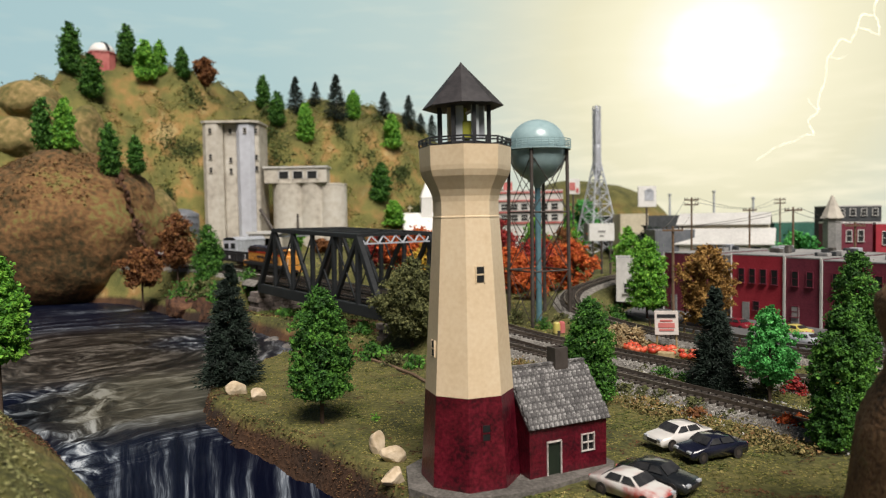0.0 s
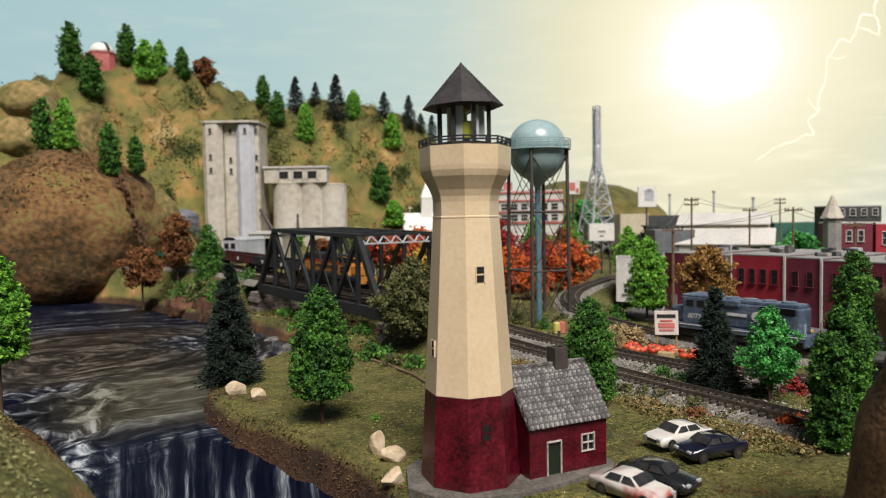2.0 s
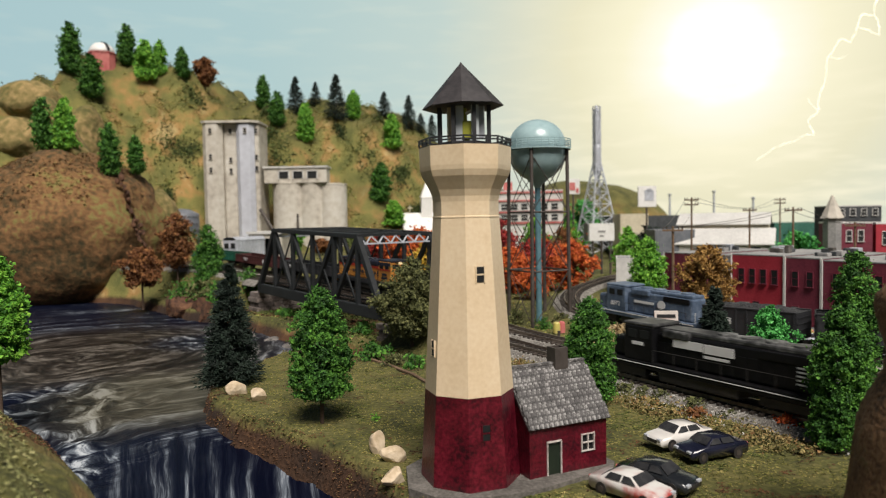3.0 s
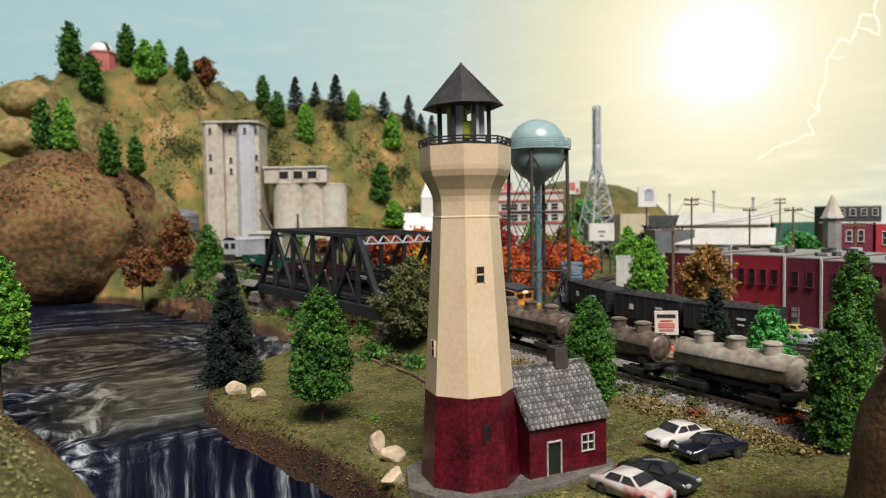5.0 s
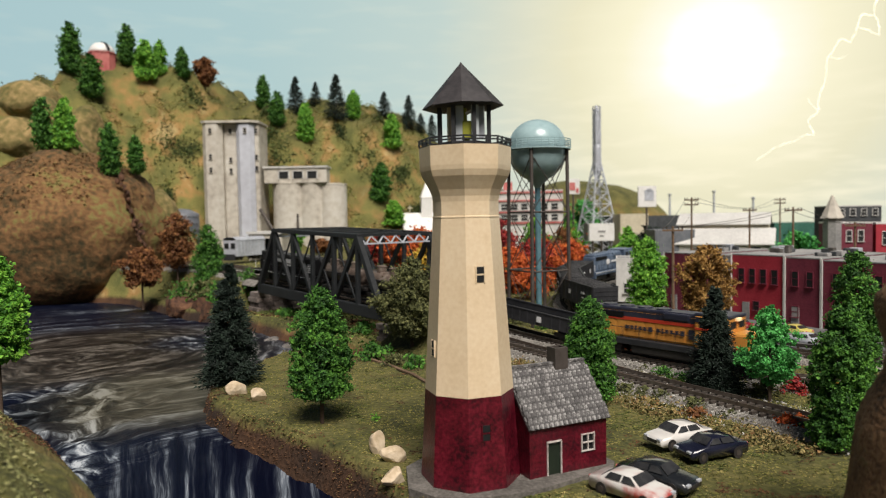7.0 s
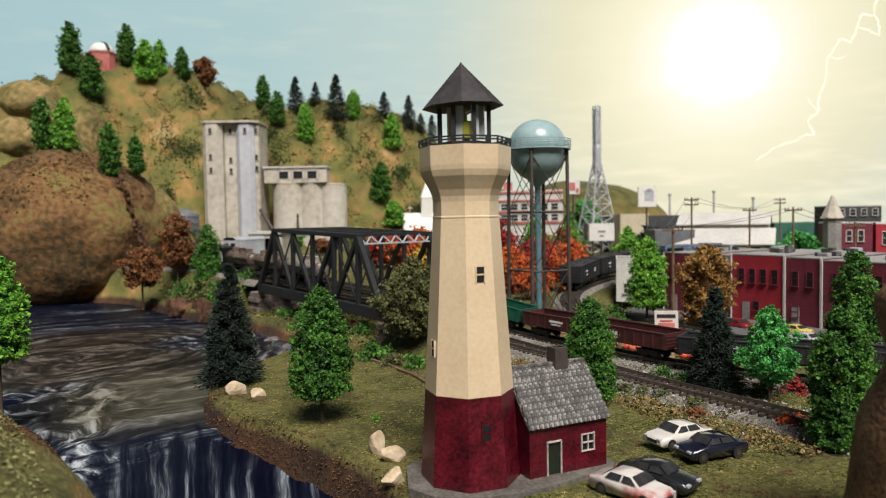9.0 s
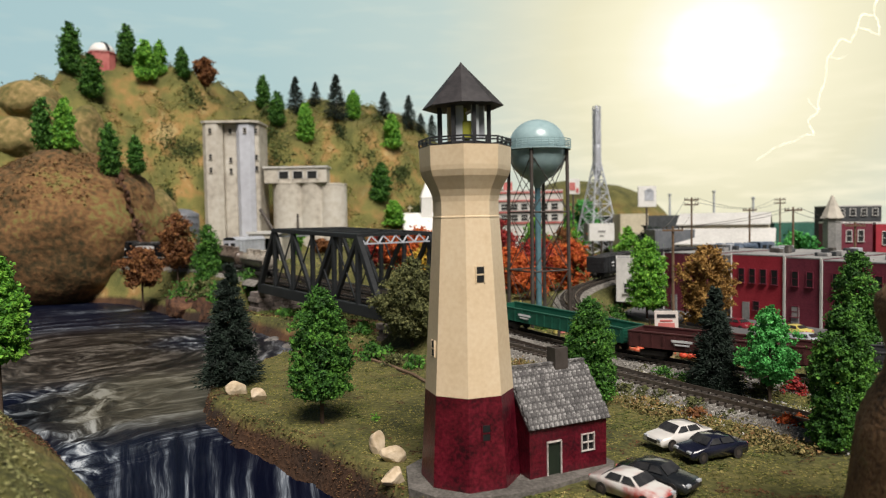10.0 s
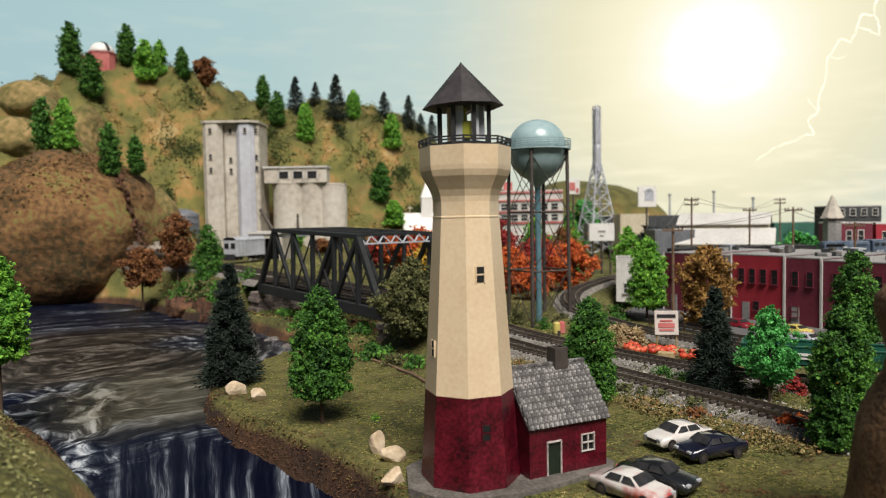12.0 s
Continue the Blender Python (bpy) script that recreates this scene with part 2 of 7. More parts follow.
def height(x, y):
    x, y = np.asarray(x, float), np.asarray(y, float)
    z = 0.0025 * wobble(x * 22, y * 22, 1.0) + 0.0006 * wobble(x * 160, y * 160, 4.0, 2)
    # the wooded ridge behind the silos
    edge = np.interp(x, [-3, -1.9, -1.3, -.95, -.55, -.2, .2, .6, 1.2, 3], [1.5, 1.62, 1.78, 1.9, 2.02, 2.06, 2.2, 2.5, 2.9, 3.2])
    top = np.interp(x, [-3, -1.62, -1.47, -1.36, -1.2, -1.0, -.82, -.70, -.62, -.45, -.3, -.12, .0, .2, .5, 1.0, 3], [.10, .18, .30, .58, .70, .67, .63, .56, .55, .575, .54, .48, .40, .26, .12, .05, .02])
    rise = smooth01(0, 1, (y - edge) / 0.52)
    z = z + top * (0.75 * rise + 0.25 * rise ** 0.6) * (1 + 0.08 * wobble(x * 7, y * 7, 2.0)) + 0.035 * wobble(x * 11, y * 9, 7.0) * smooth01(0.05, 0.4, rise) * (top > .15)
    # the rounded bluff over the pool and its shoulders
    for cx, cy, rx, ry, hz, p in ((-.86, 1.66, .17, .14, .26, 2.6), (-1.20, 1.70, .22, .20, .28, 2.4), (-.70, 1.74, .10, .11, .15, 2.4), (-1.25, 1.98, .20, .22, .50, 3.0)):
        b = bump(x, y, cx, cy, rx, ry, p) ** 0.55
        z = np.maximum(z, hz * b * (1 + 0.05 * wobble(x * 14, y * 14, 3.0)))
    # shelf for silos and the line to the tunnel
    z = z + 0.052 * smooth01(.03, .14, y - np.interp(x, [-2, -.62, -.36, -.1, .1, .3], [1.44, 1.42, 1.26, 1.15, 1.3, 1.6])) * smooth01(.35, -.05, x) * (z < .03)
    # near mossy bank
    z = z + 0.120 * bump(x, y, .80, 3.7, .42, .5, 3.0) ** .8 * 2.0
    # river bed
    r = in_river(x, y)
    fall = smooth01(.60, .40, y) * smooth01(-.5, -.3, x)
    bed = -.045 - .020 * fall
    w = smooth01(-.009, .012, r + .004 * wobble(x * 60, y * 60, 5.0, 3))
    z = z * (1 - w) + bed * w
    kx, ky = x + .30, y - .20
    knoll = np.clip(1 - (np.abs(.809 * kx + .588 * ky) / .203) ** 5 - (np.abs(.588 * kx - .809 * ky) / .30) ** 2.2, 0, 1) ** .7
    z = np.maximum(z, -.06 + .138 * knoll * (1 + .05 * wobble(x * 45, y * 45, 6.0)))
    return z


NV, NU = 330, 300
ys = 0.12 * (7.0 / 0.12) ** (np.linspace(0, 1, NV))
ys[:4] = (-.6, -.3, 0, .10)
us = np.linspace(-1, 1, NU)
us = np.sign(us) * (0.72 * np.abs(us) + 0.28 * np.abs(us) ** 3)
X = us[None, :] * (0.30 + 1.05 * np.maximum(ys[:, None], .1))
X = np.where(np.abs(us[None, :]) > .93, X * 1.0 + np.sign(X) * (np.abs(us[None, :]) - .93) * 25, X)
Y = np.repeat(ys[:, None], NU, 1)
Z = height(X, Y)
td, tz = near_track(X.ravel(), Y.ravel())
td, tz = td.reshape(X.shape), tz.reshape(X.shape)
onbridge = (X > -.345) & (X < -.02) & (Y > .83) & (Y < 1.23)
lay = smooth01(.062, .030, td) * ~onbridge
Z = np.where(Z < .12, Z * (1 - lay) + (tz - .0095) * lay, Z)
verts = np.stack([X, Y, Z], 2).reshape(-1, 3)
idx = np.arange(NV * NU).reshape(NV, NU)
faces = np.stack([idx[:-1, :-1], idx[:-1, 1:], idx[1:, 1:], idx[1:, :-1]], 2).reshape(-1, 4)


def ground_mat():
    """Turf, soil and bare rock by slope and noise."""
    m = mat("scenic_turf_and_earth", [(.030, .033, .008), (.085, .083, .020), (.15, .13, .042)], .95, 260, 1.0, coarse=16, depth=.002)
    nt = m.node_tree
    b = nt.nodes["Principled BSDF"]
    green = b.inputs["Base Color"].links[0].from_socket
    geo = nt.nodes.new("ShaderNodeNewGeometry")
    sep = nt.nodes.new("ShaderNodeSeparateXYZ")
    nt.links.new(geo.outputs["Normal"], sep.inputs[0])
    tc = nt.nodes.new("ShaderNodeTexCoord")
    n1 = nt.nodes.new("ShaderNodeTexNoise")
    n1.inputs["Scale"].default_value, n1.inputs["Detail"].default_value = 14, 6
    nt.links.new(tc.outputs["Object"], n1.inputs["Vector"])
    rock = nt.nodes.new("ShaderNodeValToRGB")
    rock.color_ramp.elements[0].position, rock.color_ramp.elements[0].color = .32, (.085, .095, .024, 1)
    rock.color_ramp.elements[1].position, rock.color_ramp.elements[1].color = .68, (.50, .37, .165, 1)
    e = rock.color_ramp.elements.new(.49)
    e.color = (.20, .185, .052, 1)
    e = rock.color_ramp.elements.new(.60)
    e.color = (.38, .215, .076, 1)
    nt.links.new(n1.outputs["Fac"], rock.inputs["Fac"])
    add = nt.nodes.new("ShaderNodeMath")
    add.operation = "MULTIPLY_ADD"
    add.inputs[1].default_value = 0.22
    nt.links.new(n1.outputs["Fac"], add.inputs[0])
    nt.links.new(sep.outputs["Z"], add.inputs[2])
    st = nt.nodes.new("ShaderNodeMapRange")
    st.inputs["From Min"].default_value, st.inputs["From Max"].default_value = 0.50, 0.90
    nt.links.new(add.outputs[0], st.inputs["Value"])
    mx = nt.nodes.new("ShaderNodeMix")
    mx.data_type = "RGBA"
    nt.links.new(st.outputs["Result"], mx.inputs["Factor"])
    nt.links.new(rock.outputs["Color"], mx.inputs["A"])
    nt.links.new(green, mx.inputs["B"])
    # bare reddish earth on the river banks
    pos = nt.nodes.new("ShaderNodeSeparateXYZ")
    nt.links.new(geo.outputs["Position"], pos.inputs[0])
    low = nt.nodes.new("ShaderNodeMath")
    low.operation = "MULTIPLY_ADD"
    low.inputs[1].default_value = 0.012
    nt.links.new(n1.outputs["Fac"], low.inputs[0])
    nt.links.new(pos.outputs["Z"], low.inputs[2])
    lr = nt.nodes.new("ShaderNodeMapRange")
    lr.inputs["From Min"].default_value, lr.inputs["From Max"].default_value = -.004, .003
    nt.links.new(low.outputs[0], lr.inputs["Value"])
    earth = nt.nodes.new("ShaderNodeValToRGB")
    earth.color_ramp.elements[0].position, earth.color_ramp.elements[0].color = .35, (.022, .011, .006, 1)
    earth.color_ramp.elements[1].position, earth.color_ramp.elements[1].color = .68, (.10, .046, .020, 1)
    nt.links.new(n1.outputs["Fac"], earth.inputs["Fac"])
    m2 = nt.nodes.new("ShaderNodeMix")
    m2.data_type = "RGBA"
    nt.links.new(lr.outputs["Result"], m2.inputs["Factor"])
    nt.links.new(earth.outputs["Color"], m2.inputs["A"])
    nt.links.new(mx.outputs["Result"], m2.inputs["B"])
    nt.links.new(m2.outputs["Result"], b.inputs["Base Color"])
    return m


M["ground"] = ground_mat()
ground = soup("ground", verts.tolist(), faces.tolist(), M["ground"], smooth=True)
tagged(ground, "olive turf and brown earth scenery with a steep wooded hill", "ground", kind="structure")


def water_mat():
    """Painted resin water: streaks ringing an eddy, choppy rapids, a silt shoal and a streaked fall."""
    m = bpy.data.materials.new("painted_swirling_water")
    m.use_nodes = True
    nt = m.node_tree
    b = nt.nodes["Principled BSDF"]
    b.inputs["Roughness"].default_value = 0.40
    b.inputs["IOR"].default_value = 1.14

    def put(sock, v):
        if isinstance(v, bpy.types.NodeSocket):
            nt.links.new(v, sock)
        else:
            sock.default_value = v

    def calc(op, a, b=0.0, c=0.0):
        n = nt.nodes.new("ShaderNodeMath")
        n.operation = op
        for k, v in enumerate((a, b, c)):
            put(n.inputs[k], v)
        return n.outputs[0]

    def vec(op, a, b=(0, 0, 0), c=(0, 0, 0), out=0):
        n = nt.nodes.new("ShaderNodeVectorMath")
        n.operation = op
        for k, v in enumerate((a, b, c)):
            put(n.inputs[k], v)
        return n.outputs[out]

    def grain(v, scale, detail, rough, warp=0.0, out=0):
        n = nt.nodes.new("ShaderNodeTexNoise")
        put(n.inputs["Vector"], v)
        n.inputs["Scale"].default_value, n.inputs["Detail"].default_value = scale, detail
        n.inputs["Roughness"].default_value, n.inputs["Distortion"].default_value = rough, warp
        return n.outputs[out]

    def ease(v, lo, hi, a=0.0, z=1.0):
        n = nt.nodes.new("ShaderNodeMapRange")
        n.interpolation_type = "SMOOTHSTEP"
        put(n.inputs["Value"], v)
        for k, q in (("From Min", lo), ("From Max", hi), ("To Min", a), ("To Max", z)):
            n.inputs[k].default_value = q
        return n.outputs[0]

    def blend(f, a, z, colour=False):
        n = nt.nodes.new("ShaderNodeMix")
        n.data_type = "RGBA" if colour else "FLOAT"
        put(n.inputs["Factor"], f)
        put(n.inputs["A"], a)
        put(n.inputs["B"], z)
        return n.outputs["Result"]

    def ramp(v, stops):
        n = nt.nodes.new("ShaderNodeValToRGB")
        for k, (p, c) in enumerate(stops):
            e = n.color_ramp.elements[k] if k < 2 else n.color_ramp.elements.new(p)
            e.position, e.color = p, (*c, 1)
        put(n.inputs["Fac"], v)
        return n.outputs["Color"]

    def polar(v, turn, reach):
        """Seamless coordinates round the origin: the heading, and the distance on a third axis."""
        r = vec("LENGTH", v, out=1)
        n = nt.nodes.new("ShaderNodeCombineXYZ")
        put(n.inputs[2], calc("MULTIPLY", r, reach))
        return vec("MULTIPLY_ADD", vec("NORMALIZE", v), (turn, turn, 0), n.outputs[0]), r

    tc = nt.nodes.new("ShaderNodeTexCoord")
    flat = vec("MULTIPLY", tc.outputs["Object"], (1, 1, 0))
    drift = vec("SUBTRACT", grain(flat, 6, 3, .5, out=1), (.5, .5, .5))
    drift = vec("MULTIPLY", drift, (1, 1, 0))
    bent = vec("MULTIPLY_ADD", drift, (.10, .10, 0), flat)
    around, r = polar(vec("SUBTRACT", bent, (-.455, .875, 0)), 1.5, 62.0)
    swirl = calc("MULTIPLY_ADD", grain(around, 1.0, 6, .70), 1.45, -.215)
    along, _ = polar(vec("MULTIPLY_ADD", drift, (.030, .030, 0), flat), 46.0, 4.0)
    run = calc("MULTIPLY_ADD", grain(along, 1.0, 5, .66), 1.3, -.165)
    chop = calc("MULTIPLY_ADD", grain(bent, 32, 6, .62, 1.6), 1.55, -.265)
    xyz = nt.nodes.new("ShaderNodeSeparateXYZ")
    put(xyz.inputs[0], bent)
    edge = calc("MULTIPLY_ADD", chop, .12, calc("MULTIPLY_ADD", run, .10, xyz.outputs["Y"]))
    fall = ease(edge, .675, .615)
    rapid = ease(vec("DISTANCE", bent, (-.345, .575, 0), out=1), .21, .12)
    rapid = calc("MULTIPLY", rapid, ease(calc("DIVIDE", xyz.outputs["X"], xyz.outputs["Y"]), -.43, -.50))
    froth = ease(vec("DISTANCE", bent, (-.335, .975, 0), out=1), .11, .03, 0.0, .85)
    rapid = calc("MAXIMUM", rapid, froth)
    shoal = ease(vec("DISTANCE", bent, (-.275, .68, 0), out=1), .15, .06)
    fall = calc("MULTIPLY", fall, calc("SUBTRACT", 1.0, rapid))
    s = blend(.22, swirl, chop)
    s = blend(rapid, s, chop)
    s = blend(fall, s, run)
    # far water painted darker, standing for the bluff's dark reflection
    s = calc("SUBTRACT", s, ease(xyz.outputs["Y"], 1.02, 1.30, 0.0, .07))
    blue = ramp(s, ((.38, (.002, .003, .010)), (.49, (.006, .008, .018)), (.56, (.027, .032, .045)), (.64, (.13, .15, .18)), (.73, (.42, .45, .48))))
    silt = ramp(s, ((.37, (.005, .0045, .0045)), (.48, (.017, .0145, .013)), (.55, (.042, .036, .031)), (.66, (.15, .135, .115))))
    pale = ramp(s, ((.36, (.026, .024, .017)), (.50, (.070, .064, .046)), (.66, (.19, .18, .14))))
    brown = calc("MULTIPLY", ease(r, .30, .16), calc("SUBTRACT", 1.0, rapid))
    col = blend(brown, blue, silt, True)
    col = blend(calc("MULTIPLY", calc("MULTIPLY", shoal, .85), calc("SUBTRACT", 1.0, fall)), col, pale, True)
    put(b.inputs["Base Color"], col)
    bp = nt.nodes.new("ShaderNodeBump")
    bp.inputs["Strength"].default_value, bp.inputs["Distance"].default_value = .45, .003
    put(bp.inputs["Height"], s)
    put(b.inputs["Normal"], bp.outputs[0])
    return m


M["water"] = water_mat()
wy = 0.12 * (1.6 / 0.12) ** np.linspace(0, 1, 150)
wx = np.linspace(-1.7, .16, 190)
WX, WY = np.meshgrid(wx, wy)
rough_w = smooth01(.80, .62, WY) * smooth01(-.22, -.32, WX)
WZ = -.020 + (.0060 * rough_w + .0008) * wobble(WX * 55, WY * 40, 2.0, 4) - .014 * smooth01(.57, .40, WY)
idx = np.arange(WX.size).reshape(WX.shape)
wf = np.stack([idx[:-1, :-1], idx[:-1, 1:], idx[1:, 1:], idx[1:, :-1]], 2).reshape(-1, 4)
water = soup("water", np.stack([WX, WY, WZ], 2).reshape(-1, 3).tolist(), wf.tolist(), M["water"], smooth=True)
tagged(water, "dark blue swirling river with white rapids and a fall", "water", kind="structure")


def spot(x, y):
    """Ground height at one place."""
    return float(height(np.array([x]), np.array([y]))[0])


# ---- backdrop ----
def backdrop_mat():
    m = bpy.data.materials.new("painted_sky")
    m.use_nodes = True
    nt = m.node_tree
    nt.nodes.remove(nt.nodes["Principled BSDF"])
    em = nt.nodes.new("ShaderNodeEmission")
    tc = nt.nodes.new("ShaderNodeTexCoord")
    d = nt.nodes.new("ShaderNodeVectorMath")
    d.operation = "DISTANCE"
    d.inputs[1].default_value = SUN_AT
    nt.links.new(tc.outputs["Object"], d.inputs[0])
    cl = nt.nodes.new("ShaderNodeTexNoise")
    cl.inputs["Scale"].default_value, cl.inputs["Detail"].default_value = 1.6, 5
    mp = nt.nodes.new("ShaderNodeMapping")
    mp.inputs["Scale"].default_value = (.7, .7, 2.6)
    nt.links.new(tc.outputs["Object"], mp.inputs["Vector"])
    nt.links.new(mp.outputs[0], cl.inputs["Vector"])
    ad = nt.nodes.new("ShaderNodeMath")
    ad.operation = "MULTIPLY_ADD"
    ad.inputs[1].default_value = 0.22
    off = nt.nodes.new("ShaderNodeMath")
    off.operation = "SUBTRACT"
    off.inputs[1].default_value = 0.11
    nt.links.new(d.outputs["Value"], off.inputs[0])
    nt.links.new(cl.outputs["Fac"], ad.inputs[0])
    nt.links.new(off.outputs[0], ad.inputs[2])
    sc = nt.nodes.new("ShaderNodeMath")
    sc.operation = "DIVIDE"
    sc.inputs[1].default_value = 6.5
    nt.links.new(ad.outputs[0], sc.inputs[0])
    rp = nt.nodes.new("ShaderNodeValToRGB")
    stops = ((.0, (1, 1, 1)), (.060, (1, 1, .97)), (.073, (1, .97, .82)), (.115, (.93, .88, .64)), (.18, (.81, .77, .55)), (.26, (.68, .70, .57)), (.36, (.53, .64, .60)), (.58, (.42, .58, .59)), (1.0, (.37, .54, .58)))
    for k, (p, c) in enumerate(stops):
        e = rp.color_ramp.elements[k] if k < 2 else rp.color_ramp.elements.new(p)
        e.position, e.color = p, (*c, 1)
    nt.links.new(sc.outputs[0], rp.inputs["Fac"])
    streak = nt.nodes.new("ShaderNodeTexNoise")
    streak.inputs["Scale"].default_value, streak.inputs["Detail"].default_value = 2.3, 7
    sm = nt.nodes.new("ShaderNodeMapping")
    sm.inputs["Scale"].default_value = (.8, .8, 4.2)
    nt.links.new(tc.outputs["Object"], sm.inputs["Vector"])
    nt.links.new(sm.outputs[0], streak.inputs["Vector"])
    puff = nt.nodes.new("ShaderNodeMapRange")
    puff.inputs["From Min"].default_value, puff.inputs["From Max"].default_value = .50, .72
    nt.links.new(streak.outputs["Fac"], puff.inputs["Value"])
    up = nt.nodes.new("ShaderNodeSeparateXYZ")
    nt.links.new(tc.outputs["Object"], up.inputs[0])
    band = nt.nodes.new("ShaderNodeMapRange")
    band.inputs["From Min"].default_value, band.inputs["From Max"].default_value = 1.30, .55
    band.inputs["To Min"].default_value, band.inputs["To Max"].default_value = .10, .60
    nt.links.new(up.outputs["Z"], band.inputs["Value"])
    amt = nt.nodes.new("ShaderNodeMath")
    amt.operation = "MULTIPLY"
    nt.links.new(puff.outputs[0], amt.inputs[0])
    nt.links.new(band.outputs[0], amt.inputs[1])
    cloud = nt.nodes.new("ShaderNodeMix")
    cloud.data_type = "RGBA"
    cloud.inputs["B"].default_value = (1, .93, .70, 1)
    nt.links.new(amt.outputs[0], cloud.inputs["Factor"])
    nt.links.new(rp.outputs["Color"], cloud.inputs["A"])
    nt.links.new(cloud.outputs["Result"], em.inputs["Color"])
    nt.links.new(em.outputs[0], nt.nodes["Material Output"].inputs["Surface"])
    return m


SUN_AT = (2.22, 5.57, 1.42)
M["sky"] = backdrop_mat()
bv, bf = [], []
for k in range(73):
    a = radians(25 + 130 * k / 72)
    for z in (-.6, 2.7):
        bv.append((6 * math.cos(a), 6 * math.sin(a), z))
for k in range(72):
    bf.append((2 * k, 2 * k + 1, 2 * k + 3, 2 * k + 2))
backdrop = soup("backdrop", bv, bf, M["sky"], smooth=True)
tagged(backdrop, "pale teal painted sky with a blazing yellow sun", "sky backdrop", kind="structure")


# ---- tracks ----
def lay_track(key, label, single, span):
    p, total = TRACKS[key]
    tr = thing("railway_track", pose(0, 0, 0), label, "railway track", "railway tracks", "structure")
    n = len(p)
    tan = np.gradient(p, axis=0)
    tan /= np.linalg.norm(tan, axis=1)[:, None]
    side = np.stack([-tan[:, 1], tan[:, 0], np.zeros(n)], 1)
    side /= np.linalg.norm(side, axis=1)[:, None]
    # p is the rail head's height
    for sgn in (-1, 1):
        v, f = [], []
        for i in range(0, n, 2):
            c = p[i] + side[i] * sgn * .00825
            for dx, dz in ((-.0009, -.0026), (-.0006, 0), (.0006, 0), (.0009, -.0026)):
                v.append(tuple(c + side[i] * dx + np.array([0, 0, dz])))
        for i in range(len(v) // 4 - 1):
            for a in range(3):
                f.append((4 * i + a, 4 * i + a + 1, 4 * i + a + 5, 4 * i + a + 4))
        soup("rail", v, f, M["rail"], tr)
    # roadbed, left out on the bridge
    v, f = [], []
    prev = False
    for i in range(0, n, 3):
        out = not (key != "far" and -.29 < p[i][0] < -.03 and p[i][1] > .84)
        if out:
            for w, dz in ((-.030, -.013), (-.019, -.0046), (.019, -.0046), (.030, -.013)):
                jit = .0012 * math.sin(i * 1.7 + w * 900)
                v.append(tuple(p[i] + side[i] * (w + jit) + np.array([0, 0, dz])))
            if prev:
                k = len(v) // 4 - 2
                for a in range(3):
                    f.append((4 * k + a, 4 * k + a + 1, 4 * k + a + 5, 4 * k + a + 4))
        prev = out
    soup("roadbed", v, f, M["ballast"], tr, "grey ballast roadbed", smooth=True)
    # sleepers
    bm = bmesh.new()
    box(bm, (0, 0, -.0036), (.0026, .030, .0020))
    me = bpy.data.meshes.new("sleeper")
    bm.to_mesh(me)
    bm.free()
    me.materials.append(M["sleeper"])
    base = [tuple(vv.co) for vv in me.vertices]
    bfc = [tuple(q.vertices) for q in me.polygons]
    jv, jf = [], []
    s = 0.003
    while s < total - .01:
        a, b = on_track(key, s - .003), on_track(key, s + .003)
        c = (a + b) / 2
        d = b - a
        m = Matrix.Translation(c) @ Matrix.Rotation(math.atan2(d.y, d.x), 4, "Z") @ Matrix.Rotation(-math.asin(d.z / d.length), 4, "Y")
        if single and span[0] < c.x < span[1]:
            o = new("sleeper", me)
            o.parent = tr
            o.matrix_basis = m
        else:
            k = len(jv)
            jv += [tuple(m @ Vector(q)) for q in base]
            jf += [tuple(k + j for j in q) for q in bfc]
        s += .0068
    o = soup("sleeper_run", jv, jf, M["sleeper"], tr)
    o["kind"] = "stuff"
    return tr


